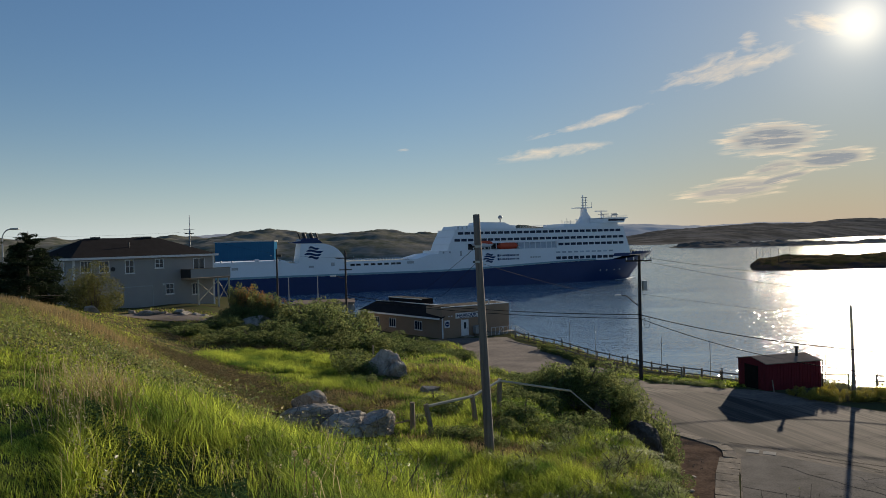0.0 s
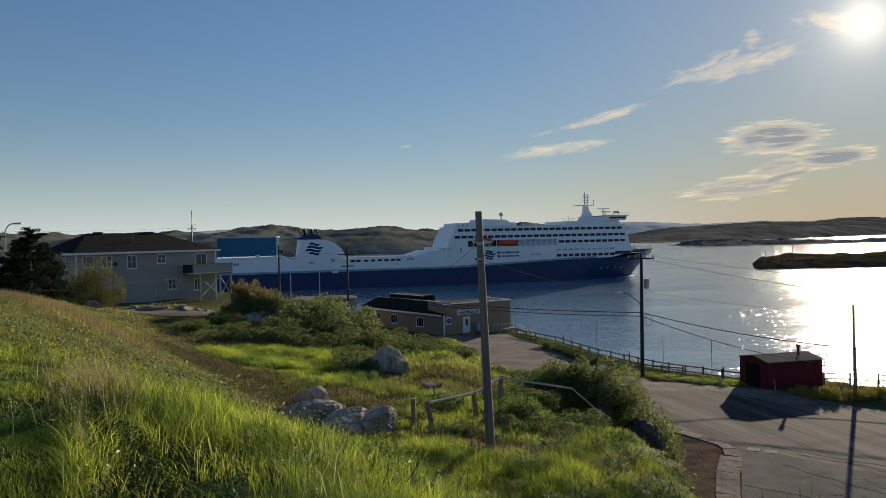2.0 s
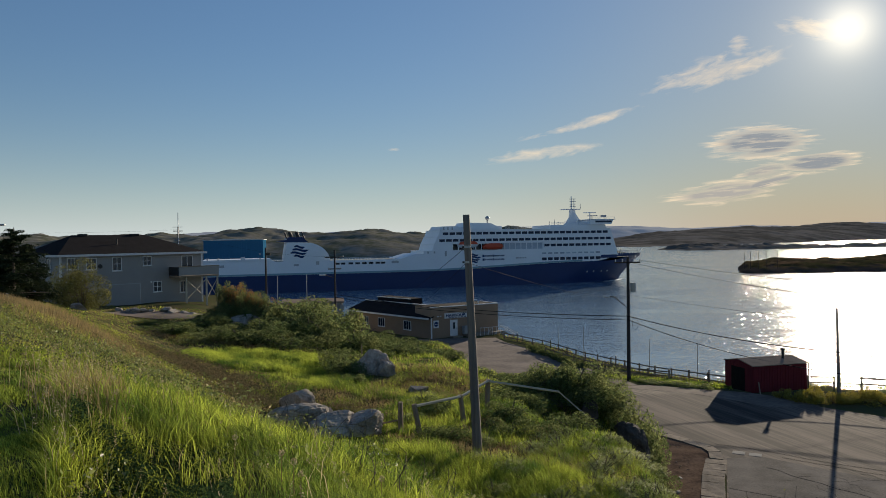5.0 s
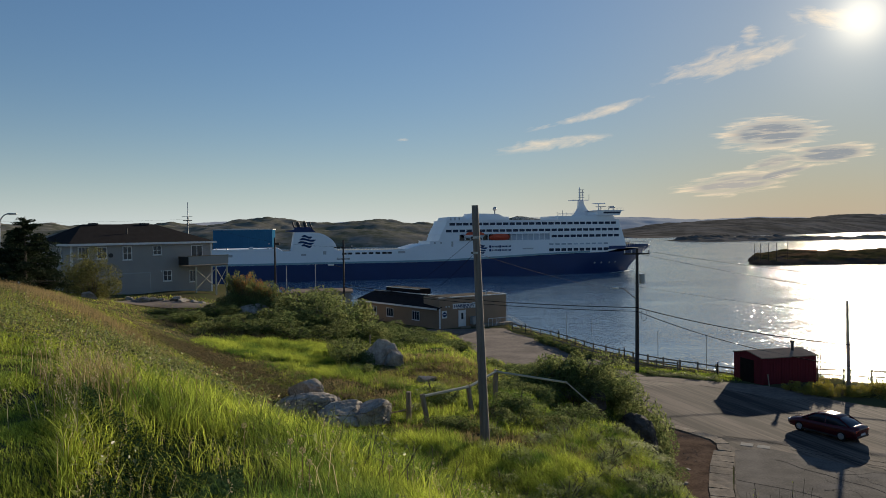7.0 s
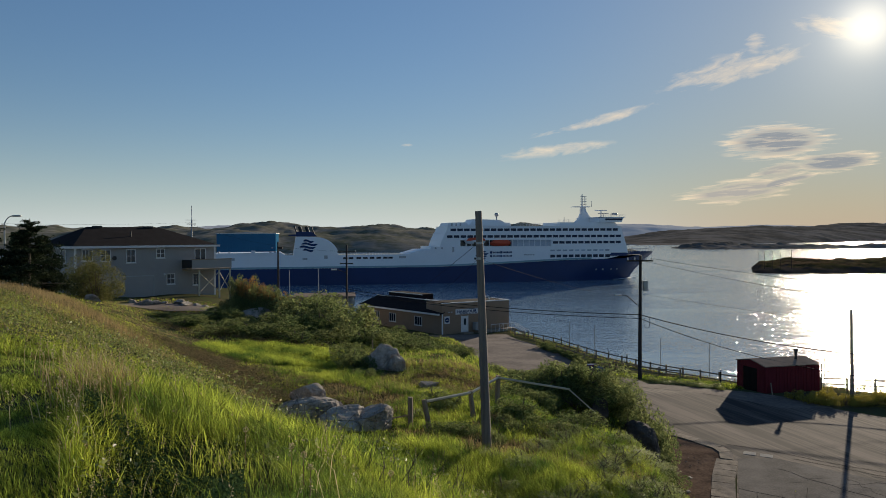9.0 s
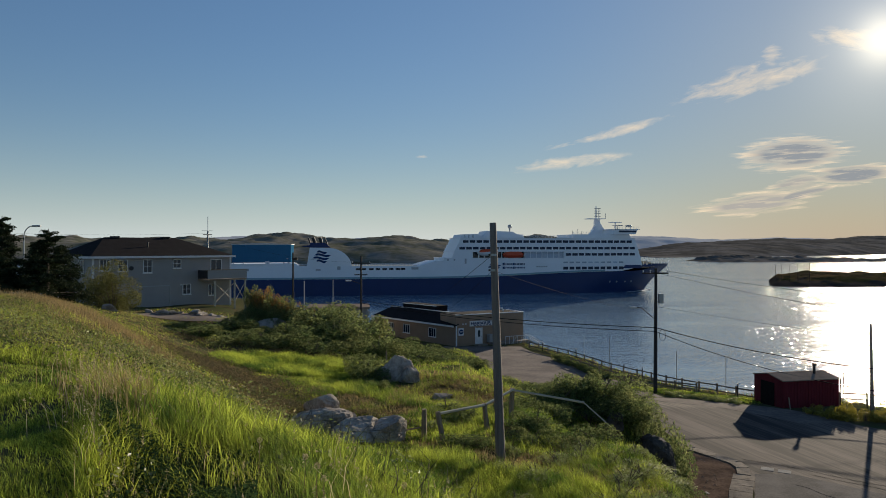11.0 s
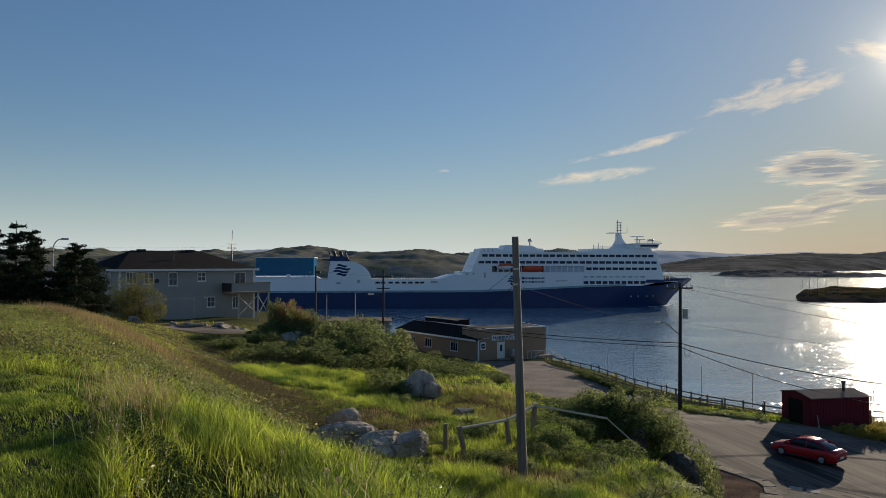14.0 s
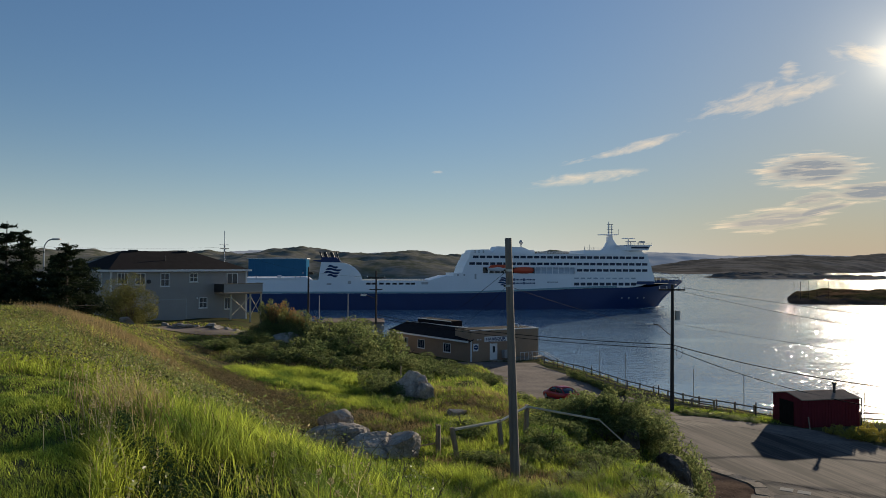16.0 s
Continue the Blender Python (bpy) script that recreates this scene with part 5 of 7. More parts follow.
# the broken fence on the terrace
old = empty("broken_fence", pose(-1.44, 30, lift(-1.44, 30)), "broken weathered wooden fence with leaning posts", "fence")
base = lift(-1.44, 30)


def old_post(x, y, lx, ly, h, r=0.115):
    z = lift(x, y) - base
    part("post", bar((x + 1.44, y - 30, z - 0.3), (x + 1.44 + lx, y - 30 + ly, z + h), r, r * 0.9, 7), M_WOOD, old)
    return Vector((x + 1.44 + lx, y - 30 + ly, z + h))


p1 = old_post(-1.44, 30.0, 0.0, 0.0, 1.25)
p2 = old_post(-0.55, 29.0, -0.30, 0.1, 1.3)
p3 = old_post(1.25, 31.0, -0.18, 0.0, 1.2)
p4 = old_post(2.35, 33.0, 0.08, 0.0, 1.45, 0.125)
p5 = Vector((5.6 + 1.44, 2.6, 13.15 - base))
p6 = Vector((6.7 + 1.44, 1.6, 12.2 - base))
for a, b, r in ((p2, p3, 0.062), (p3, p4, 0.062), (p4, p5, 0.05), (p5, p6, 0.03)):
    part("rail", bar(a - Vector((0, 0.06, 0.08)), b - Vector((0, 0.06, 0.06)), r, sides=6), M_RAIL, old, "pale rail with sunlight in its colour")
part("rail", bar(p1 - Vector((0.9, -0.2, 0.95)), p1 - Vector((0, -0.05, 0.75)), 0.035, sides=5), M_WOOD, old)
for x, y, h in ((-5.0, 50, 1.2), (2.5, 52, 1.0)):
    stake(x, y, lift(x, y) + h, 0.05, "old_stake", "grey wooden stake in the grass")


# ---- kerb and cover plates ----
kerb = empty("kerb", pose(13.9, 37.1, lift(13.9, 37.1)), "broad pale concrete kerb curving beside the road", "kerb", kind="structure")
kb = Vector((13.9, 37.1, lift(13.9, 37.1)))
LINE = ((11.13, 24.73), (12.46, 31.15), (13.45, 34.21), (14.34, 37.27), (15.54, 40.33), (16.78, 43.03), (17.17, 44.3), (17.08, 45.29), (16.24, 46.62), (15.24, 48.02), (14.51, 49.57))
for (xa, ya), (xb, yb) in zip(LINE, LINE[1:]):
    L = math.hypot(xb - xa, yb - ya)
    n = max(1, round(L / 1.15))
    for i in range(n):
        u0, u1 = i / n + 0.012, (i + 1) / n - 0.012
        a = Vector((xa + (xb - xa) * u0, ya + (yb - ya) * u0, 0))
        b = Vector((xa + (xb - xa) * u1, ya + (yb - ya) * u1, 0))
        d = (b - a).normalized()
        nrm = Vector((-d.y, d.x, 0)) * (0.60 if ya < 43 else 0.38)
        bm = bmesh.new()
        tops = [bm.verts.new((p.x - kb.x, p.y - kb.y, lift(p.x, p.y) + 0.115 - kb.z + random.uniform(-0.03, 0.03))) for p in (a - nrm, b - nrm, b + nrm, a + nrm)]
        lows = [bm.verts.new((v.co.x, v.co.y, v.co.z - 0.4)) for v in tops]
        bm.faces.new(tops)
        for k in range(4):
            bm.faces.new((tops[k], lows[k], lows[(k + 1) % 4], tops[(k + 1) % 4]))
        bmesh.ops.recalc_face_normals(bm, faces=bm.faces)
        part("kerb_slab", bm, M_CONCRETE, kerb)
for x, y in ((18.63, 44.25), (19.46, 43.8)):
    c = part("cover_plate", block(-0.36, 0.36, -0.3, 0.3, -0.05, 0.03, 0.01), M_PLATE)
    c.matrix_basis = pose(x, y, lift(x, y) + 0.018, 2, 0, -28)
    tagged(c, "pale square cover plate set in the road", "cover", "cover plates")


# ---- cars ----
def car(name, label, paint):
    """A four-door saloon; x runs forward, wheels touch z = 0."""
    c = empty(name, pose(0, 0, 0), label, "car")

    def loft(nm, rows, mat, label_="", sub=None):
        verts, n = [], 0
        for x, ring in rows:
            line = [(x, -y, z) for y, z in ring] + [(x, y, z) for y, z in ring[::-1]]
            n = len(line)
            verts += line
        ob = sheet(nm, verts, grid_faces(len(rows), n, True) + [tuple(range(n))[::-1], tuple(range(n * (len(rows) - 1), n * len(rows)))], mat, sub or c, label_, smooth=True)
        return ob

    body = []
    for x, top, w, low in ((-2.3, 0.80, 0.70, 0.42), (-2.24, 0.96, 0.82, 0.30), (-1.9, 1.0, 0.88, 0.24), (-1.2, 0.97, 0.90, 0.2), (0.0, 0.94, 0.90, 0.2), (0.9, 0.93, 0.90, 0.2),
                           (1.5, 0.86, 0.89, 0.22), (2.05, 0.74, 0.83, 0.25), (2.28, 0.58, 0.68, 0.32), (2.33, 0.46, 0.6, 0.38)):
        body.append((x, [(w * 0.92, low), (w, low + 0.16), (w, (low + top) / 2), (w * 0.97, top - 0.1), (w * 0.86, top), (w * 0.4, top + 0.03)]))
    loft("body", body, paint, "glossy painted body")
    cabin = []
    for x, top, w in ((-1.95, 0.99, 0.66), (-1.5, 1.22, 0.66), (-0.95, 1.40, 0.64), (-0.3, 1.45, 0.64), (0.35, 1.40, 0.63), (0.85, 1.2, 0.62), (1.3, 0.95, 0.60)):
        cabin.append((x, [(0.82, 0.9), (w + 0.02, top - 0.06), (w * 0.8, top), (w * 0.3, top + 0.02)]))
    cab = loft("cabin", cabin, M_GLASS, "dark tinted windows")
    roof_rows = []
    for x, top, w in ((-1.05, 1.39, 0.63), (-0.6, 1.445, 0.64), (-0.1, 1.46, 0.64), (0.4, 1.40, 0.63)):
        roof_rows.append((x, [(w + 0.02, top - 0.05), (w * 0.85, top + 0.012), (w * 0.3, top + 0.032)]))
    loft("roof_panel", roof_rows, paint, sub=cab)
    for s in (-1, 1):
        for xa, za, xb, zb in ((-0.28, 0.92, -0.30, 1.42), (0.42, 1.39, 1.28, 0.93), (-1.1, 1.37, -1.85, 0.98)):
            part("pillar", bar((xa, s * (0.79 if za < 1.1 else 0.62), za), (xb, s * (0.76 if zb < 1.1 else 0.62), zb), 0.045, sides=5), paint, cab)
        part("mirror", block(0.75, 0.95, s * 0.9 - 0.09, s * 0.9 + 0.09, 0.93, 1.07, 0.03), paint, c)
        part("headlight", block(2.08, 2.26, s * 0.62 - 0.14, s * 0.62 + 0.14, 0.55, 0.68, 0.03), M_TRIM, c, "clear headlight")
        part("tail_light", block(-2.3, -2.2, s * 0.62 - 0.18, s * 0.62 + 0.18, 0.72, 0.86, 0.02), M_ORANGE, c, "red tail light")
        part("side_sill", block(-1.2, 1.2, s * 0.885 - 0.03, s * 0.885 + 0.03, 0.2, 0.3, 0.01), M_BLACK, c)
    part("number_plate", block(-2.34, -2.29, -0.25, 0.25, 0.5, 0.62), M_TRIM, c)
    part("rear_bumper", block(-2.33, -2.2, -0.7, 0.7, 0.34, 0.5, 0.03), M_BLACK, c)
    wheels = []
    for x in (-1.38, 1.38):
        for s in (-1, 1):
            t = bmesh.new()
            bmesh.ops.create_cone(t, cap_ends=True, segments=20, radius1=0.33, radius2=0.33, depth=0.22, matrix=Matrix.Rotation(math.pi / 2, 4, "X"))
            bmesh.ops.bevel(t, geom=[e for e in t.edges if len(e.link_faces) == 2 and e.calc_face_angle(0) > 1], offset=0.04, segments=2, affect="EDGES")
            wh = part("wheel", t, M_CABLE, c, "black tyre")
            wh.location = (x, s * 0.79, 0.33)
            r = bmesh.new()
            bmesh.ops.create_cone(r, cap_ends=True, segments=14, radius1=0.21, radius2=0.19, depth=0.025, matrix=Matrix.Translation((0, s * 0.115, 0)) @ Matrix.Rotation(-s * math.pi / 2, 4, "X"))
            for k in range(5):
                a = 2 * math.pi * k / 5
                rod(r, (0.02 * math.cos(a), s * 0.125, 0.02 * math.sin(a)), (0.2 * math.cos(a), s * 0.12, 0.2 * math.sin(a)), 0.03, sides=4)
            part("rim", r, M_STEEL, wh, "silver alloy rim")
            wheels.append(wh)
    c.scale = (0.97, 0.97, 0.97)
    return c, wheels


M_MAROON = material("maroon_car_paint", (0.085, 0.007, 0.016), (0.065, 0.006, 0.012), 2, 0.22, 0.2, bump=0)
M_CARRED = material("red_car_paint", (0.46, 0.014, 0.022), (0.40, 0.012, 0.018), 2, 0.2, 0.1, bump=0)
dark_car, dark_wheels = car("dark_car", "dark maroon saloon car driving along the road", M_MAROON)
red_car, red_wheels = car("red_car", "bright red saloon car driving along the road", M_CARRED)


# ---- small things on the islet ----
for x, top in ((166.3, 11.0), (169.6, 11.2), (173.8, 11.6), (178.0, 11.5), (184.0, 12.2)):
    z = 5.0
    s = part("islet_post", bar((0, 0, -3), (0, 0, top - z), 0.10, sides=6), M_DARKPOLE)
    s.matrix_basis = Matrix.Translation((x, 385, z))
    tagged(s, "thin dark post on the low islet", "post", "islet posts")


# ---- rocks ----
ROCKS = []


def boulder(name, x, y, size, label, seed, sink=0.3, turn=0.0, rough=0.22, mat=None):
    """A worn granite boulder: a lump cut by flat faces, roughened and cracked, half sunk in the ground."""
    r = np.random.default_rng(int(seed * 10))
    cuts = []
    for k in range(10):
        n = Vector(r.normal(size=3) * (1, 1, 0.8)).normalized()
        cuts.append((n, r.uniform(0.48, 0.80)))
    bm = bmesh.new()
    bmesh.ops.create_icosphere(bm, subdivisions=5 if max(size) > 0.5 else 3, radius=1.0)
    for v in bm.verts:
        q = v.co.normalized()
        for n, d in cuts:
            over = v.co.dot(n) - d
            if over > 0:
                v.co -= n * over * 0.93
        n = noise.fractal(q * 2.2 + Vector((seed, 0, 0)), 0.8, 2.1, 5)
        c = noise.voronoi(q * 1.5 + Vector((0, seed, 0)))[0]
        crack = max(0.0, 1 - (c[1] - c[0]) / 0.07)
        v.co *= 1.22 + 0.30 * rough * n + 0.02 * noise.noise(q * 11) + 0.09 * rough * noise.fractal(q * 6, 0.7, 2.2, 4) - 0.13 * crack
        v.co.x, v.co.y, v.co.z = v.co.x * size[0], v.co.y * size[1], v.co.z * size[2]
    ob = part(name, bm, mat or M_ROCK)
    ob.matrix_basis = pose(x, y, lift(x, y) + size[2] * (1 - 2 * sink) * 0.5, 0, 0, turn)
    ROCKS.append((x, y, 0.9 * max(size[0], size[1])))
    return tagged(ob, label, "rock", "rocks in the grass")


boulder("boulder", -6.05, 32.0, (0.75, 0.6, 0.72), "rounded grey boulder in rough grass", 1.0, -0.1, 0, 0.05)
boulder("boulder", -5.6, 29.9, (1.25, 0.8, 0.6), "flat grey granite slab among brown heather", 2.0, 0.0, 10)
boulder("boulder", -4.0, 29.4, (1.05, 0.8, 0.55), "cracked grey granite outcrop beside tall grass", 3.4, 0.0, 30)
boulder("boulder", -2.9, 29.6, (0.9, 0.8, 0.58), "cracked grey granite outcrop beside tall grass", 4.1, 0.0, -15)
boulder("boulder", -3.75, 43.2, (1.0, 0.8, 0.85), "steep cracked granite outcrop on the terrace", 5.3, 0.12, 20, 0.35)
boulder("boulder", -2.85, 42.5, (0.6, 0.5, 0.55), "small pale granite rock below an outcrop", 6.3, 0.2, 50, 0.3)
boulder("boulder", -0.9, 38.2, (0.6, 0.45, 0.28), "low brown rock in short grass", 7.7, 0.3)
for k, (x, y, a, b, h) in enumerate(((-27.4, 66.2, 0.7, 0.5, 0.32), (-26.6, 66.0, 0.9, 0.5, 0.28), (-25.8, 66.5, 0.5, 0.4, 0.22), (-24.6, 67.0, 0.8, 0.6, 0.34), (-23.8, 66.7, 1.0, 0.5, 0.30), (-22.9, 67.1, 0.6, 0.4, 0.22), (-28.6, 66.4, 0.4, 0.3, 0.30), (-22.0, 66.6, 0.4, 0.3, 0.16))):
    boulder("boulder", x, y, (a, b, h), "pale flat rubble stone before the house", 60.0 + k, 0.25, 23 * k, 0.5)
boulder("boulder", -16.1, 62.6, (1.5, 0.8, 0.52), "grey angular rock among alder bushes", 10.2, 0.1, 15, 0.3)
boulder("boulder", 9.5, 36.0, (0.95, 0.9, 1.15), "dark rock face in the road bank", 11.5, 0.42, -20, 0.3, M_DARKROCK)
boulder("boulder", 10.1, 37.8, (0.6, 0.9, 1.1), "dark rock face in the road bank", 12.5, 0.3, -25, 0.3, M_DARKROCK)
boulder("boulder", 10.0, 35.0, (0.5, 0.8, 0.8), "dark rock at the foot of the bank", 13.1, 0.3, 10, 0.3, M_DARKROCK)
# Grey rock given the dark rock colour in place of shade from the bushes.
boulder("boulder", 7.7, 36.4, (0.5, 0.5, 0.55), "grey rock darkened for the shade of bushes", 14.1, -0.3, 10, 0.3, M_DARKROCK)
boulder("boulder", -28.4, 58.3, (0.75, 0.5, 0.35), "dark flat stone in the grass", 15.1, 0.3)
for k, (x, y) in enumerate(((12.83, 36.39), (13.06, 38.14), (12.62, 39.58), (13.95, 40.24), (13.18, 41.36), (12.31, 35.4), (13.46, 42.2))):
    boulder("stone", x - 0.3, y, (0.18 + 0.05 * (k % 3), 0.14, 0.10), "small loose stone on bare earth", 20.0 + k, 0.3, 40 * k)


# ---- quick meshes from arrays ----
def quick(name, verts, faces, mat, parent=None, smooth_=False):
    verts, faces = np.asarray(verts, np.float32), np.asarray(faces, np.int32)
    me = bpy.data.meshes.new(name)
    me.vertices.add(len(verts))
    me.vertices.foreach_set("co", verts.ravel())
    k = faces.shape[1]
    me.loops.add(faces.size)
    me.loops.foreach_set("vertex_index", faces.ravel())
    me.polygons.add(len(faces))
    me.polygons.foreach_set("loop_start", np.arange(0, faces.size, k, dtype=np.int32))
    me.update(calc_edges=True)
    me.materials.append(mat)
    ob = new(name, me)
    if parent is not None:
        ob.parent = parent
    return ob


rng = np.random.default_rng(7)


def leaves(points, size, rng_, droop=0.3, slim=0.55):
    """A folded leaf at each point: four corners, two triangles."""
    n = len(points)
    a = rng_.normal(size=(n, 3))
    a[:, 2] = a[:, 2] * 0.6 - droop * 0.3
    a /= np.linalg.norm(a, axis=1)[:, None]
    b = np.cross(a, rng_.normal(size=(n, 3)))
    b /= np.linalg.norm(b, axis=1)[:, None] + 1e-9
    c = np.cross(a, b)
    s = size * rng_.uniform(0.6, 1.35, (n, 1))
    p0, p2 = points - a * s * 0.5, points + a * s * 0.5
    p1, p3 = points + b * s * slim * 0.5 + c * s * 0.12, points - b * s * slim * 0.5 + c * s * 0.12
    v = np.stack([p0, p1, p2, p3], 1).reshape(-1, 3)
    base_ = np.arange(n)[:, None] * 4
    return v, np.concatenate([base_ + [0, 1, 2], base_ + [0, 2, 3]])


def crown_points(n, rng_, lumps=9, flat=0.8):
    """Points on and in a cluster of lumps about one metre in radius, its foot at z = 0."""
    cen = rng_.normal(size=(lumps, 3)) * [0.5, 0.5, 0.26] + [0, 0, 0.62]
    rad = rng_.uniform(0.28, 0.55, lumps)
    pick = rng_.integers(0, lumps, n)
    d = rng_.normal(size=(n, 3))
    d /= np.linalg.norm(d, axis=1)[:, None]
    p = cen[pick] + d * (rad[pick] * rng_.uniform(0.55, 1.08, n) ** 0.6)[:, None]
    p[:, 2] = np.abs(p[:, 2]) * flat
    return p


def bush(label, mat, seed, n=3600, size=0.075, lumps=9, flat=0.8):
    """A bush about two metres wide: a crown of small leaves on thin stems."""
    r = np.random.default_rng(seed)
    b = empty("bush", pose(0, 0, -60), label, "bush", "bushes on the slope")
    pts = crown_points(n, r, lumps, flat)
    v, f = leaves(pts, size, r)
    quick("crown", v, f, mat, b)
    st = bmesh.new()
    for k in range(9):
        a = r.uniform(0, 6.28)
        top = Vector((math.cos(a) * r.uniform(0.2, 0.9), math.sin(a) * r.uniform(0.2, 0.9), r.uniform(0.5, 1.0)))
        mid = top * 0.5 + Vector((0, 0, 0.12))
        rod(st, (top.x * 0.15, top.y * 0.15, -0.15), mid, 0.03, 0.022, 5)
        rod(st, mid, top, 0.022, 0.008, 5)
    part("stem", st, M_BARK, b)
    return b


ALDER = [bush("dense dark green alder bush", M_LEAF, 11 + k, 5200, 0.085, 14) for k in range(3)]
LOWB = [bush("low pale-leaved shrub in the grass", M_LEAF_PALE, 31 + k, 2200, 0.070, 8, 0.6) for k in range(2)]
RUSSET = bush("russet bush turning colour beside the house", M_LEAF_RED, 41, 4200, 0.075, 12)
GOLD = bush("yellow-green flowering bush beside the road", M_LEAF_GOLD, 51, 2400, 0.09, 9, 0.9)


def plant(kind, x, y, r, h, sink=0.1):
    m = pose(x, y, lift(x, y) - sink, 0, 0, random.uniform(0, 360)) @ Matrix.Diagonal((r, r, h, 1))
    return copy_thing(kind, m)


# rows of alders along the terrace's far edge
for x, y, r, h in ((-22.8, 58.5, 1.5, 0.45), (-20.6, 58.6, 1.5, 0.5), (-18.4, 60.3, 1.6, 0.9), (-16.4, 56.8, 1.3, 0.7), (-13.0, 61.5, 1.9, 1.9), (-12.6, 57.0, 1.8, 1.4),
                   (-11.3, 62, 2.1, 2.4), (-10.2, 58.4, 1.9, 1.9), (-9.2, 62.5, 2.0, 2.3), (-8.2, 58.5, 1.8, 1.9), (-6.7, 61, 1.9, 1.8), (-6.2, 56.4, 1.6, 1.5), (-4.6, 58.8, 1.7, 1.5),
                   (-3.6, 55.2, 1.4, 1.3), (-2.4, 57.6, 1.6, 1.2), (-1.1, 55.4, 1.3, 1.1), (0.3, 56.8, 1.4, 0.9), (0.9, 54.4, 1.1, 0.8), (-5.0, 64, 1.8, 1.3), (-8.4, 66.5, 2.0, 1.8), (-12, 67.5, 2.2, 2.3),
                   (-2.2, 62, 1.6, 1.0), (-6.8, 50.5, 1.1, 0.7), (-10.4, 51.8, 1.6, 0.9), (-13.8, 52.4, 1.7, 0.9), (-16.4, 52.8, 1.4, 0.8), (-19.5, 53.5, 1.5, 0.8)):
    plant(random.choice(ALDER), x, y, r * 1.25, h * (1.22 - 0.5 * float(smooth(-8.5, -4.0, x))))
# the thicket on the road bank
for x, y, r, h in ((4.2, 51.5, 1.3, 1.2), (5.9, 50.8, 1.5, 1.5), (7.4, 51.6, 1.6, 1.7), (8.9, 50.2, 1.7, 1.8), (10.3, 48.2, 1.7, 1.7), (11.2, 46.0, 1.4, 1.5), (11.2, 43.6, 1.2, 1.4), (11.6, 41.5, 1.0, 1.4),
                   (10.7, 43.2, 1.6, 1.6), (9.6, 45.2, 1.7, 1.6), (8.1, 46.8, 1.7, 1.5), (6.6, 47.5, 1.5, 1.3), (9.2, 41.4, 1.6, 1.5), (10.9, 40.2, 1.4, 1.5), (7.6, 42.6, 1.5, 1.2), (10.2, 38.2, 1.2, 1.2),
                   (9.0, 53.5, 1.6, 1.6), (11.0, 52.0, 1.6, 1.5), (12.3, 49.6, 1.4, 1.4), (7.4, 55.0, 1.5, 1.4), (8.4, 39.4, 1.2, 0.9), (11.6, 38.9, 0.9, 1.1), (6.2, 44.5, 1.4, 1.2), (5.4, 41.0, 1.3, 1.0), (6.8, 39.6, 1.4, 1.1), (8.6, 37.4, 1.3, 1.1), (7.4, 37.0, 1.2, 0.8), (5.2, 48.4, 1.3, 1.2)):
    plant(random.choice(ALDER), x - 0.8 - 0.05 * max(0, y - 44), y, r * 1.12, h * (0.92 if y < 43 else 0.72))
for x, y, r, h in ((3.2, 36.4, 1.2, 0.8), (3.3, 31.4, 1.1, 0.8), (2.1, 34.6, 0.9, 0.7), (0.2, 33.4, 1.0, 0.7), (-0.6, 35.0, 1.0, 0.7), (-5.0, 43.8, 1.1, 0.9),
                   (-4.5, 41.0, 0.8, 0.6), (-5.1, 42.3, 1.0, 1.1), (-5.7, 44.2, 1.2, 1.2), (-4.3, 40.0, 0.7, 0.6), (0.4, 28.2, 0.9, 0.6), (2.9, 28.8, 1.0, 0.6), (5.6, 29.4, 1.1, 0.8), (-1.3, 31.6, 0.7, 0.6)):
    plant(random.choice(ALDER + LOWB), x, y, r, h)
for x, y, r, h in ((5.1, 38.3, 1.2, 1.5), (6.3, 38.6, 1.3, 2.0), (7.4, 38.4, 1.3, 2.1), (8.6, 37.8, 1.2, 2.0), (9.3, 36.9, 0.9, 1.7), (4.4, 35.0, 0.9, 1.0), (6.9, 39.8, 1.5, 1.9), (8.7, 39.5, 1.5, 1.7), (9.7, 38.4, 1.2, 1.7), (10.6, 39.2, 1.3, 1.7), (11.4, 40.6, 1.3, 1.7), (10.6, 41.6, 1.4, 1.7), (10.8, 37.6, 1.0, 1.2), (11.5, 38.8, 1.0, 1.3), (12.2, 40.8, 1.1, 1.4), (10.3, 38.8, 1.2, 3.3), (11.0, 39.9, 1.25, 3.5), (11.4, 41.2, 1.2, 2.9)):
    plant(random.choice(ALDER), x, y, r, h * 0.84)
for x, y, r, h in ((4.9, 28.0, 0.8, 0.6), (5.6, 27.2, 0.8, 0.5), (6.0, 26.4, 0.8, 0.45), (6.5, 25.4, 0.8, 0.4), (6.9, 26.3, 0.7, 0.35), (6.2, 27.4, 0.8, 0.4), (7.1, 25.0, 0.7, 0.35)):
    plant(random.choice(LOWB), x, y, r, h)
# pale low shrubs nearer the camera
for k in range(64):
    y = random.uniform(18.5, 28.5)
    x = random.uniform(1.6, 0.36 * y - 0.4) if k % 3 == 0 else random.uniform(0.17, 0.33) * y
    if float(side(np.array(x), np.array(y), BANK)) < -0.8:
        plant(random.choice(LOWB), x, y, random.uniform(0.45, 0.85), random.uniform(0.4, 0.75))
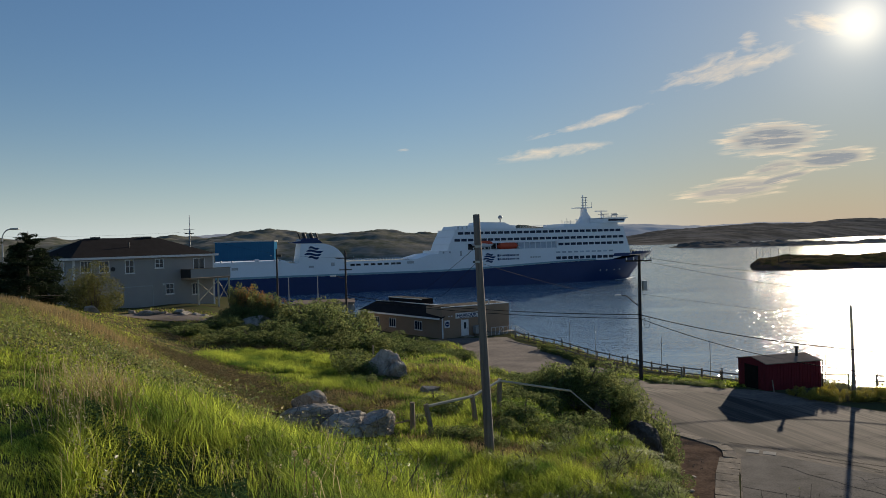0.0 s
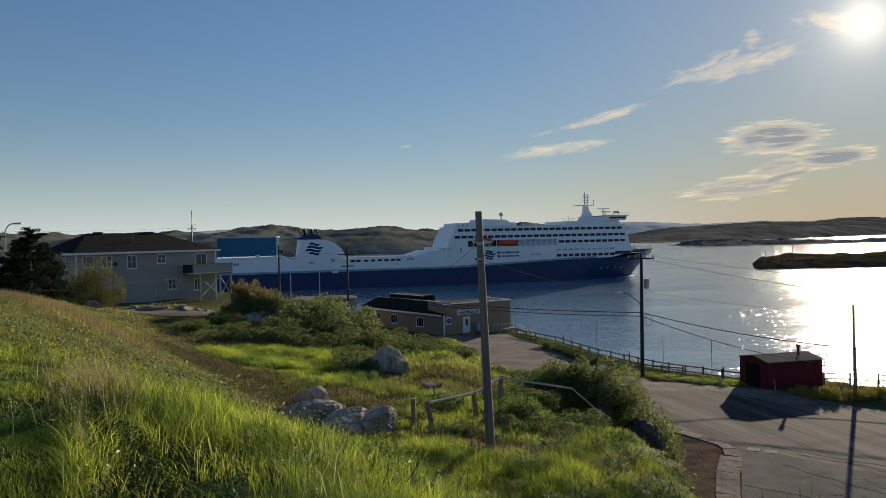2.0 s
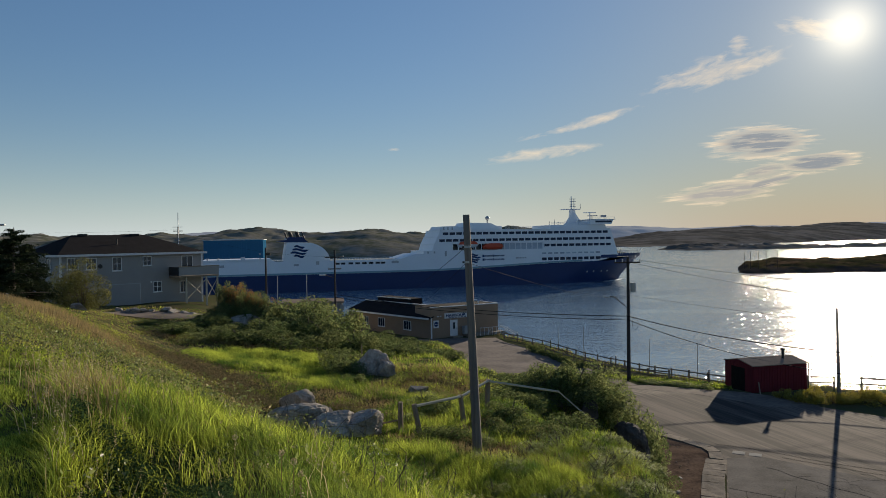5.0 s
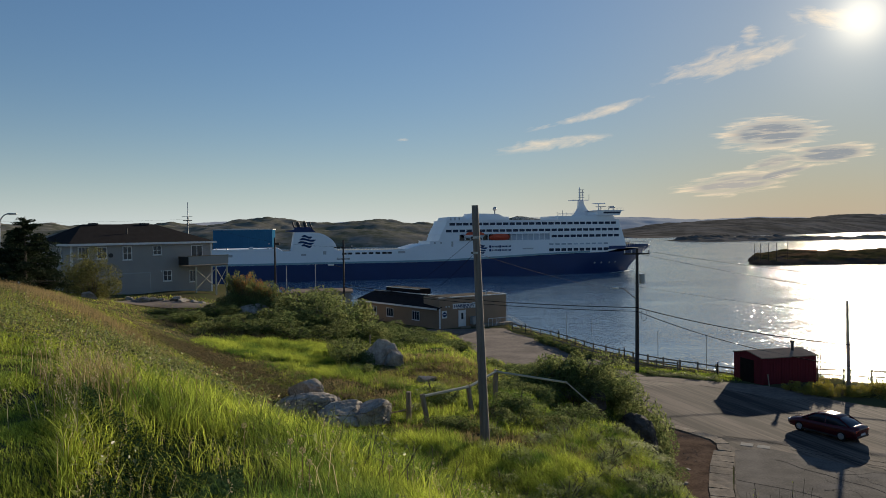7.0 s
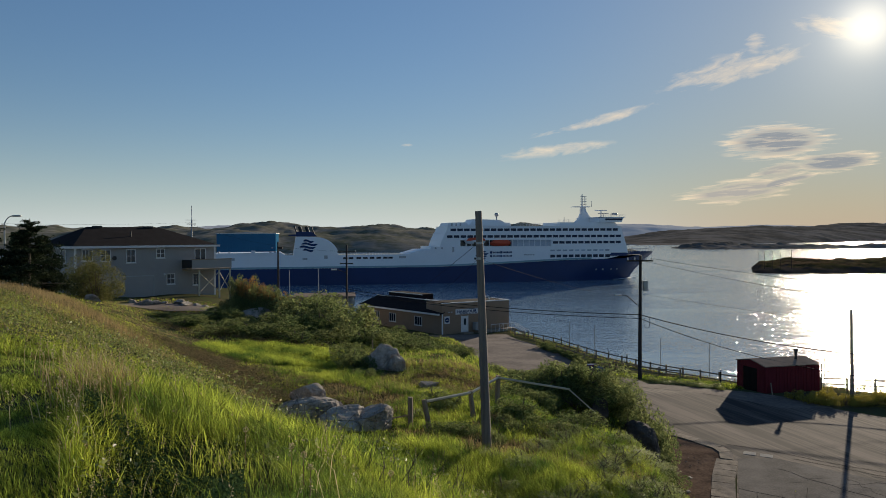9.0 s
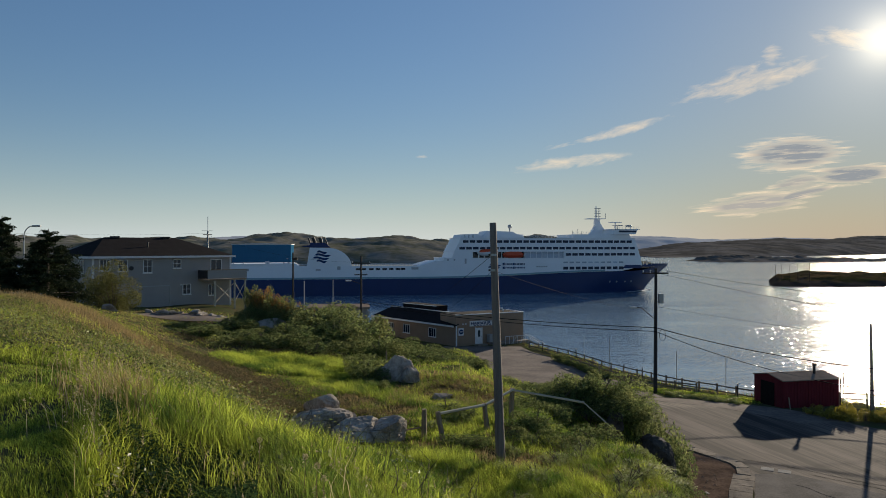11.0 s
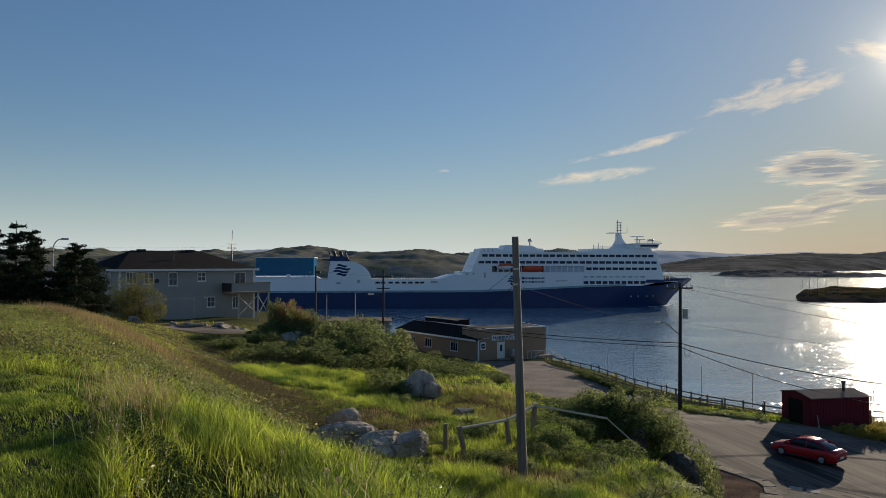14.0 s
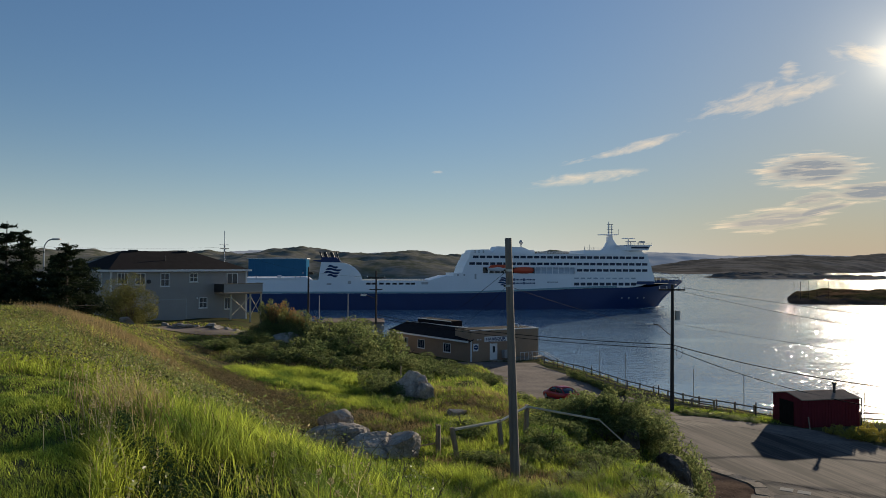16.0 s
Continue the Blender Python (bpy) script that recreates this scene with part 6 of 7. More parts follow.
for k in range(15):
    u = k / 14
    x, y = -18.3 + 6.6 * u + random.uniform(-0.2, 0.2), 65.3 - 1.3 * u + random.uniform(-0.5, 0.5)
    plant(RUSSET if k % 3 else ALDER[2], x, y, random.uniform(0.65, 1.0), (3.3 - 2.0 * u) * random.uniform(0.88, 1.08))
    plant(ALDER[k % 3], x - 0.3, y - 1.3, random.uniform(0.8, 1.1), (1.75 - 0.7 * u) * random.uniform(0.85, 1.15))
for x, y, r, h in ((-14.6, 63.0, 1.0, 1.2), (-19.8, 74.0, 1.8, 1.9), (-17.0, 75.5, 2.0, 1.7), (-14.3, 75, 2.2, 1.6), (-16.2, 80.5, 2.2, 2.2), (-17.0, 84, 2.2, 2.2), (-14.0, 83, 2.2, 1.9), (-19.5, 86, 2.2, 2.4), (-11.5, 80, 2.0, 1.8), (-15.5, 88, 2.2, 2.0), (-22, 84, 2.0, 2.4), (-9, 76, 2.0, 1.6), (-12.4, 72, 2.2, 1.8), (-6, 72, 1.8, 1.3)):
    plant(ALDER[1], x, y, r, h)
for k in range(26):
    u = k / 25
    plant(GOLD, 27.6 + 10.0 * u + random.uniform(-0.5, 0.5), 56.4 - 0.3 * u - 2.8 * u * u + random.uniform(-0.9, 1.2), random.uniform(0.45, 0.8), random.uniform(0.6, 1.15))
for k in range(20):
    u = k / 19
    plant(random.choice(LOWB), 18.9 + 4.4 * u + random.uniform(-0.3, 0.3), 65.4 - 4.4 * u + random.uniform(-0.6, 0.8), random.uniform(0.45, 0.8), random.uniform(0.4, 0.75))
for k in range(14):
    u = k / 13
    plant(random.choice(ALDER), 12.2 + 3.2 * u + random.uniform(-0.2, 0.2), 88 - 12 * u + random.uniform(-0.5, 0.5), random.uniform(0.7, 1.0), random.uniform(0.5, 0.9))
for d in ALDER + LOWB + [RUSSET, GOLD]:
    for o in (*d.children_recursive, d):
        bpy.data.objects.remove(o)

# bare twigs at the bank's edge
twigs = empty("twig_bush", pose(6.55, 14.0, lift(6.55, 14.0)) @ Matrix.Diagonal((0.8, 0.8, 1.55, 1)), "bare twiggy shrub with a few pale leaves", "bush")
r = np.random.default_rng(91)
st, pts = bmesh.new(), []
for k in range(46):
    a, q, hh = r.uniform(0, 6.28), r.uniform(0.2, 1.1), r.uniform(0.9, 1.9)
    foot, tip = Vector((q * 0.4 * math.cos(a), q * 0.4 * math.sin(a), -0.1)), Vector((q * math.cos(a), q * math.sin(a), hh))
    rod(st, foot, tip, 0.012, 0.004, 5)
    for j in range(3):
        b0 = foot.lerp(tip, r.uniform(0.4, 0.9))
        b1 = b0 + Vector((r.normal() * 0.15, r.normal() * 0.15, r.uniform(0.1, 0.3)))
        rod(st, b0, b1, 0.006, 0.003, 4)
        pts += [b1, b0.lerp(b1, 0.6)]
part("stem", st, M_BARK, twigs)
v, f = leaves(np.array([tuple(q) for q in pts]) + r.normal(size=(len(pts), 3)) * 0.03, 0.05, r)
quick("leaf", v, f, M_LEAF_PALE, twigs)

# the loose shrub before the house
shrub = empty("willow_shrub", pose(-28.9, 60, lift(-28.9, 60)), "loose olive willow shrub before the house", "shrub")
r = np.random.default_rng(77)
pts = crown_points(15000, r, 18, 1.0) * [2.4, 2.0, 2.5]
v, f = leaves(pts, 0.135, r)
quick("crown", v, f, M_LEAF_OLIVE, shrub)
st = bmesh.new()
for k in range(14):
    a, q = r.uniform(0, 6.28), r.uniform(0.4, 1.7)
    rod(st, (0.1 * math.cos(a), 0.1 * math.sin(a), -0.2), (q * math.cos(a), q * math.sin(a), r.uniform(1.6, 2.7)), 0.04, 0.012, 5)
part("stem", st, M_BARK, shrub)


# ---- spruces ----
def spruce(x, y, top, spread, seed):
    """A wind-worn spruce: trunk, whorls of drooping limbs, and sprays of needles."""
    r = np.random.default_rng(seed)
    z = lift(x, y)
    h = top - z
    t = empty("spruce_tree", pose(x, y, z), "dark wind-worn spruce with bare lower branches", "tree", "spruces")
    part("trunk", rod(bmesh.new(), (0, 0, -0.3), (r.uniform(-0.15, 0.15), 0, h), 0.13, 0.02, 8), M_BARK, t)
    limbs, pts = bmesh.new(), []
    for k in range(64):
        u = r.uniform(0.10, 0.98)
        a = r.uniform(0, 6.283)
        L = spread * (1 - u) ** 0.75 * r.uniform(0.55, 1.1) * (1 + 0.35 * math.cos(a)) + 0.15
        foot = Vector((0, 0, h * u))
        tip = foot + Vector((math.cos(a) * L, math.sin(a) * L, -0.10 * L + 0.25 * L * u))
        rod(limbs, foot, tip, 0.035 * (1.1 - u), 0.008, 4)
        if u > 0.2 or r.uniform() > 0.6:
            m = int(190 * L / spread) + 26
            q = r.uniform(0.15, 1.0, m)[:, None]
            p = np.array(foot) + (np.array(tip) - np.array(foot)) * q
            pts.append(p + r.normal(size=(m, 3)) * [0.13, 0.13, 0.06] * (0.5 + L / spread) - [0, 0, 0.03])
    part("limb", limbs, M_BARK, t)
    v, f = leaves(np.concatenate(pts), 0.21, r, 0.8, 0.34)
    quick("needles", v, f, M_NEEDLE, t)


for x, y, top, spread, seed in ((-31.4, 47.5, 22.7, 2.6, 1), (-29.9, 47.0, 22.1, 2.0, 2), (-33.5, 48.5, 22.2, 2.6, 3), (-35.6, 50, 22.6, 2.4, 4), (-25.6, 44.6, 21.2, 2.5, 5), (-27.4, 46.5, 20.4, 2.1, 6),
                                (-29.0, 49.5, 20.2, 2.2, 7), (-32.2, 45.5, 20.4, 2.2, 8), (-34.5, 45, 21.0, 2.2, 9), (-37.5, 47, 22.0, 2.2, 12), (-26.9, 48.5, 20.2, 1.6, 13), (-30.6, 44.5, 19.8, 2.2, 14), (-28.2, 44.0, 19.4, 2.0, 15)):
    spruce(x, y, top, spread, seed)


# ---- grass ----
def blades(x, y, length, width, rng_, lean=0.45, lie=None, far=False):
    """Bent grass blades: a quad and a tip on each; far ones are one slim triangle."""
    n = len(x)
    z = ground(x, y)
    foot = np.c_[x, y, z - 0.02]
    a = rng_.uniform(0, 2 * np.pi, n)
    across = np.c_[np.cos(a), np.sin(a), np.zeros(n)] * (width * rng_.uniform(0.7, 1.3, n))[:, None] * 0.5
    b = rng_.uniform(0, 2 * np.pi, n) if lie is None else lie + rng_.normal(0, 0.55, n)
    over = np.c_[np.cos(b) - 0.35, np.sin(b) - 0.2, np.zeros(n)] * (length * lean * rng_.uniform(0.2, 1.2, n))[:, None]
    up = np.c_[np.zeros(n), np.zeros(n), length]
    mid, tip = foot + up * 0.6 + over * 0.3, foot + up * rng_.uniform(0.85, 1.0, n)[:, None] + over
    if far:
        v = np.stack([foot - across, foot + across, tip], 1).reshape(-1, 3)
        return v, np.arange(n)[:, None] * 3 + [0, 1, 2]
    v = np.stack([foot - across, foot + across, mid + across * 0.8, mid - across * 0.8, tip], 1).reshape(-1, 3)
    k = np.arange(n)[:, None] * 5
    return v, np.concatenate([k + [0, 1, 2], k + [0, 2, 3], k + [3, 2, 4]])


def tone(x, y):
    return ripple(x, y, 0.45, 4.0) + 0.6 * ripple(x, y, 1.3, 5.0)


green, dry = [], []
for count, d0, d1, l0, l1, w in ((185000, 2.2, 7, 0.12, 0.27, 0.0056), (260000, 7, 14, 0.15, 0.36, 0.0098), (360000, 14, 26, 0.20, 0.45, 0.018), (470000, 26, 44, 0.20, 0.42, 0.032), (150000, 44, 72, 0.2, 0.42, 0.055)):
    far = d0 > 13
    per = 18
    ty = np.sqrt(rng.uniform(d0 ** 2, d1 ** 2, count // per))
    tx = ty * rng.uniform(-0.74, 0.56, count // per) + rng.normal(0, 0.3, count // per)
    clump = ripple(tx, ty, 2.3, 7.0) + 0.7 * ripple(tx, ty, 5.1, 3.0)
    stay = clump > rng.uniform(-1.5, 0.4, len(tx))
    tx, ty = tx[stay], ty[stay]
    tall = rng.uniform(0.45, 1.35, len(tx))
    lie = rng.uniform(0, 2 * np.pi, len(tx))
    which = np.repeat(np.arange(len(tx)), per)
    wide = 0.045 + 0.005 * ty[which]
    x, y = tx[which] + rng.normal(0, 1, len(which)) * wide, ty[which] + rng.normal(0, 1, len(which)) * wide
    keep = (side(x, y, BANK) < -0.1) & (np.hypot((x - 7.3) / 2.4, (y - 33.0) / 3.5) > 0.95)
    for rx, ry, rr in ROCKS:
        keep &= np.hypot(x - rx, y - ry) > rr
    keep &= ~((np.hypot((x + 2.0) / 0.75, (y - 5.2) / 1.7) < 1) & (rng.uniform(size=len(x)) < 0.8))
    x, y, which = x[keep], y[keep], which[keep]
    e = 0.85 * x + 0.52 * (y - 9) + 1.3 * smooth(9, 19, y)
    tn = tone(x, y)
    slope = -x / y
    length = rng.uniform(l0, l1, len(x)) * (1 + 0.35 * tn) * tall[which]
    length = length * (1 - 0.50 * smooth(7, 13, y) * smooth(0.10, 0.25, slope))
    length = length * (1 + 0.35 * smooth(0.26, 0.36, slope) * (1 - smooth(7, 11, y)))
    lawn = x < -0.47 * y - 0.35
    for rx, ry, rr in ROCKS:
        length = np.where((np.abs(x - rx) < rr * 1.2) & (y < ry) & (y > ry - 2.2), length * 0.45, length)
    length = np.where(lawn & (y < 10.5), np.minimum(length * 0.28, 0.10), length)
    shelf = smooth(1.5, 6.0, e)
    brown = (shelf > 0.4) & (tn + rng.normal(0, 0.25, len(x)) < -0.32)
    brown |= (rng.uniform(size=len(x)) < 0.06) & ~lawn
    brown |= (rng.uniform(size=len(x)) < 0.62 * smooth(8, 16, y) * smooth(0.22, 0.4, slope))
    brow = (e > -2.6) & (e < 0.9) & (y > 23) & (x < -9)
    length = np.where(brow, length * 1.7, length)
    brown |= brow & (rng.uniform(size=len(x)) < 0.7)
    eh = e + 1.5 * ripple(x, y, 0.8, 3.0)
    heath = (eh > 4.4) & (eh < 8.2) & (y > 27) & (y < 43) & (x < -4.5)
    length = np.where(heath, length * 0.7, length)
    brown |= heath & (tn + rng.normal(0, 0.4, len(x)) < 0.15)
    lush = (np.hypot((x + 9.5) / 6.0, (y - 46.0) / 4.2) < 1) | (np.hypot((x + 0.9) / 1.5, (y - 26.3) / 1.2) < 1)
    brown &= ~(lush & (rng.uniform(size=len(x)) < 0.85))
    length = np.where(lush, length * 1.25, length)
    brown |= (x > -3.6) & (x < 2.2) & (y > 36) & (y < 47) & (rng.uniform(size=len(x)) < 0.55)
    bare = (shelf > 0.5) & ~lush & (tn < -0.55) & (rng.uniform(size=len(x)) < 0.4)
    g, d = ~brown & ~bare, brown & ~bare
    wid = np.full(len(x), w)
    green.append(blades(x[g], y[g], np.maximum(length[g], 0.05), wid[g], rng, 0.8, lie[which][g], far))
    dry.append(blades(x[d], y[d], np.maximum(length[d] * 0.75, 0.05), wid[d], rng, 0.6, lie[which][d], far))

# a stand of lush grass on the terrace
n = 70000
a, q = rng.uniform(0, 2 * np.pi, n), np.sqrt(rng.uniform(0, 1, n))
x, y = -9.5 + 6.2 * q * np.cos(a), 46.0 + 4.4 * q * np.sin(a)
keep = (ripple(x, y, 0.6, 9.0) + 0.7 * ripple(x, y, 2.2, 2.0) > rng.uniform(-0.6, 0.3, n)) & (ground(x, y) < 15.5)
x, y = x[keep], y[keep]
green.append(blades(x, y, rng.uniform(0.25, 0.55, len(x)) * (1 + 0.3 * ripple(x, y, 0.9, 1.0)), np.full(len(x), 0.03), rng, 0.6, None, True))

# dry stalks along the brow of the slope
n = 9000
u = rng.uniform(0, 1, n)
x, y = -21.5 + 8.5 * u + rng.normal(0, 1.0, n), 37.5 - 9.0 * u + rng.normal(0, 1.1, n)
dry.append(blades(x, y, rng.uniform(0.25, 0.6, n), np.full(n, 0.03), rng, 0.4, None, True))
# a clump of dead stalks above the mown strip
n = 900
y = rng.normal(7.6, 0.55, n)
x = y * rng.normal(-0.475, 0.03, n)
dry.append(blades(x, y, rng.uniform(0.25, 0.55, n), np.full(n, 0.008), rng, 0.25))

# a grassy fringe along the shore, between the fence and the water
n = 5000
u = rng.uniform(0, 1, n)
line = np.array(SHORE[3:12])
x = np.interp(u * (len(line) - 1), np.arange(len(line)), line[:, 0]) + rng.normal(0, 0.9, n) - 0.5
y = np.interp(u * (len(line) - 1), np.arange(len(line)), line[:, 1]) + rng.normal(0, 0.9, n) - 0.3
h = n // 2
green.append(blades(x[:h], y[:h], rng.uniform(0.15, 0.4, h), np.full(h, 0.04), rng, 0.5))
dry.append(blades(x[h:], y[h:], rng.uniform(0.15, 0.4, n - h), np.full(n - h, 0.04), rng, 0.5))
# short grass at the foot of the road fence
n = 9000
u = rng.uniform(0, 1, n)
x, y = 16.0 + 9.0 * u + rng.normal(0, 0.5, n), 70.5 - 8.6 * u + rng.normal(0, 0.6, n)
green.append(blades(x, y, rng.uniform(0.1, 0.35, n), np.full(n, 0.04), rng, 0.6))
# long grass hanging over the bare bank
n = 5000
y = rng.uniform(26, 45, n)
x = np.interp(y, [p[1] for p in BANK[1:6]], [p[0] for p in BANK[1:6]]) + rng.normal(-0.1, 0.45, n)
green.append(blades(x, y, rng.uniform(0.3, 0.8, n), np.full(n, 0.022), rng, 0.7))

# the grass goes on round the place where the camera stands
n = 26000
a, q = rng.uniform(0, 2 * np.pi, n), np.sqrt(rng.uniform(0.9 ** 2, 9 ** 2, n))
x, y = q * np.cos(a), q * np.sin(a)
keep = (y < 2.2) | (np.abs(x) > 0.75 * y)
green.append(blades(x[keep], y[keep], rng.uniform(0.12, 0.35, keep.sum()), np.full(keep.sum(), 0.009), rng, 0.7))


def merge(parts_):
    vs, fs, k = [], [], 0
    for v, f in parts_:
        vs.append(v)
        fs.append(f + k)
        k += len(v)
    return np.concatenate(vs), np.concatenate(fs)


tagged(quick("grass", *merge(green), M_GRASS), "tall lush green grass lit from behind", "grass", kind="stuff")
tagged(quick("dry_grass", *merge(dry), M_STRAW), "patches of dry brown grass and heather", "grass", kind="stuff")

# seed stalks with pale heads in the near grass
n = 320
y = np.sqrt(rng.uniform(4.2 ** 2, 9.5 ** 2, n))
x = y * np.where(rng.uniform(size=n) < 0.65, rng.normal(-0.49, 0.035, n), rng.uniform(-0.5, 0.2, n))
v, f = blades(x, y, rng.uniform(0.28, 0.55, n), np.full(n, 0.006), rng, 0.35)
hp = v.reshape(-1, 5, 3)[:, 4, :]
hp = np.repeat(hp, 14, 0) + rng.normal(size=(n * 14, 3)) * [0.007, 0.007, 0.034]
tagged(quick("seed_stalks", *merge([(v, f), leaves(hp, 0.015, rng, 0.0, 0.6)]), M_SEED), "dry straw-coloured seed stalks", "grass", kind="stuff")


def foliage(n, y0, y1, a0, a1, cut, tall, size, seed):
    """Leaf points gathered in low patches over the ground."""
    y = np.sqrt(rng.uniform(y0 ** 2, y1 ** 2, n))
    x = y * rng.uniform(a0, a1, n)
    patch_ = ripple(x, y, 1.1, seed) + 0.7 * ripple(x, y, 2.9, seed + 1)
    keep = (side(x, y, BANK) < 0.1) & (patch_ > rng.uniform(cut, cut + 0.7, n)) & ~((x < -0.45 * y - 0.35) & (y < 10.5))
    x, y, patch_ = x[keep], y[keep], patch_[keep]
    z = ground(x, y) + rng.uniform(0.05, 1.0, len(x)) * tall * np.clip(0.5 + patch_, 0.3, 1.3) * np.clip(y / 9, 0.5, 1)
    return leaves(np.c_[x, y, z], size, rng)


# low leafy undergrowth over the terrace and slope
tagged(quick("undergrowth", *merge([foliage(40000, 14, 62, -0.3, 0.36, 0.3, 0.26, 0.07, 2.0), foliage(9000, 9, 30, -0.72, -0.15, 0.2, 0.30, 0.05, 6.0)]), M_LEAF), "low leafy undergrowth on the terrace", "undergrowth", kind="stuff")
# olive weeds and pale dry heads over the long slope
tagged(quick("slope_weeds", *foliage(70000, 8.5, 34, -0.74, -0.16, -0.4, 0.30, 0.05, 6.0), M_SLOPE), "olive-brown weeds covering the long slope", "weeds", kind="stuff")
tagged(quick("pale_heads", *foliage(9000, 6.5, 32, -0.74, -0.10, -0.8, 0.50, 0.032, 5.0), M_SEED), "tiny pale seed heads scattered over the slope", "seed heads", kind="stuff")
# weeds in the hollow of the near slope, its shade put into leaf colour
tagged(quick("nettles", *foliage(26000, 3.6, 7.2, -0.50, -0.28, -1.2, 0.36, 0.032, 3.0), M_SHADE_WEED), "green weeds coloured darker for a shaded hollow", "nettles", kind="stuff")
# broad-leaved weeds among the near grass
tagged(quick("weeds", *merge([foliage(60000, 3.5, 22, -0.74, 0.1, 0.1, 0.42, 0.05, 8.0), foliage(30000, 16, 40, -0.1, 0.36, 0.2, 0.26, 0.05, 4.0)]), M_LEAF_PALE), "broad-leaved weeds among tall grass", "weeds", kind="stuff")

# brown heather on the terrace's inner edge and round the rocks
def heather(n, x0, y0, x1, y1, wide, tall, seed):
    u = rng.uniform(0, 1, n)
    x, y = x0 + (x1 - x0) * u + rng.normal(0, wide, n), y0 + (y1 - y0) * u + rng.normal(0, wide, n)
    patch_ = ripple(x, y, 1.6, seed) + 0.6 * ripple(x, y, 3.7, seed + 1)
    keep = patch_ > rng.uniform(-0.7, 0.4, n)
    for rx, ry, rr in ROCKS:
        keep &= np.hypot(x - rx, y - ry) > rr * 0.9
    x, y, patch_ = x[keep], y[keep], patch_[keep]
    return leaves(np.c_[x, y, ground(x, y) + rng.uniform(0.02, 1.0, len(x)) * tall * np.clip(0.7 + patch_, 0.3, 1.5)], 0.075, rng)


tagged(quick("heather", *merge([heather(30000, -15.5, 41.5, -6.5, 32.0, 1.5, 0.40, 1.0), heather(12000, -6.5, 33.5, -2.5, 32.0, 0.9, 0.30, 2.0), heather(7000, -3.0, 41.0, 1.5, 38.5, 0.8, 0.25, 3.0), heather(12000, -20.5, 52.0, -4.5, 49.6, 0.8, 0.30, 4.0)]), M_HEATH), "low brown heather among grass and rocks", "heather", kind="stuff")

# dark bare stalks standing out of the near grass
st = bmesh.new()
r = np.random.default_rng(23)
for k in range(26):
    y = r.uniform(6.5, 9.5)
    x = y * r.uniform(-0.24, 0.02)
    a = Vector((x, y, lift(x, y)))
    for j in range(4):
        b = a + Vector((r.normal(0.03, 0.04), r.normal(0, 0.03), r.uniform(0.09, 0.16)))
        rod(st, a, b, 0.006 - 0.001 * j, 0.005 - 0.001 * j, 4)
        if r.uniform() < 0.6:
            rod(st, b, b + Vector((r.normal(0, 0.06), r.normal(0, 0.04), r.uniform(0.03, 0.10))), 0.003, 0.0015, 3)
        a = b
tagged(part("dead_stalks", st, M_BARK), "thin dark dead stalks standing in tall grass", "stalks", kind="stuff")

# pale round seed heads on thin stems
def seed_head(x, y, h):
    z = lift(x, y)
    d = empty("seed_head", pose(x, y, z), "pale fluffy seed head on a thin stem", "flower", "seed heads")
    part("stem", bar((0, 0, -0.05), (0.01, 0, h), 0.004, 0.003, 4), M_STRAW, d)
    q = r.normal(size=(60, 3))
    q = q / np.linalg.norm(q, axis=1)[:, None] * 0.022 + [0.01, 0, h + 0.012]
    quick("fluff", *leaves(q, 0.014, r, 0.0, 0.6), M_SEED, d)


for x, y, h in ((-3.05, 6.9, 0.42), (-3.3, 7.1, 0.36), (-2.85, 6.5, 0.40), (-3.2, 6.6, 0.30), (-1.05, 5.3, 0.34), (-0.98, 5.2, 0.28), (-1.2, 5.6, 0.33), (-2.2, 5.1, 0.28), (-0.45, 5.8, 0.32), (-2.6, 7.6, 0.42), (-1.75, 6.3, 0.36)):
    seed_head(x, y, h)

# loose gravel on the bare verge and along the kerb
n = 420
y = rng.uniform(25.5, 49.5, n)
a = np.interp(y, [p[1] for p in VERGE_L], [p[0] for p in VERGE_L])
b = np.interp(y, [p[1] for p in VERGE_R], [p[0] for p in VERGE_R])
x = a + (b - a) * rng.uniform(0, 0.72, n)
s = rng.uniform(0.012, 0.04, (n, 1, 1)) * rng.choice([1, 1, 1, 1.9], (n, 1, 1))
octa = np.array([(1, 0, 0), (-0.9, 0.2, 0), (0, 1, 0), (0.1, -1, 0), (0.1, 0, 0.7), (0, 0, -0.6)])
v = octa[None] * s * rng.uniform(0.6, 1.3, (n, 6, 1)) + np.c_[x, y, ground(x, y) + 0.07][:, None, :]
f = (np.arange(n)[:, None, None] * 6 + np.array([(0, 2, 4), (2, 1, 4), (1, 3, 4), (3, 0, 4), (2, 0, 5), (1, 2, 5), (3, 1, 5), (0, 3, 5)])[None]).reshape(-1, 3)
tagged(quick("loose_gravel", v.reshape(-1, 3), f, M_PEBBLE), "loose brown gravel on the bare verge", "gravel", kind="stuff")


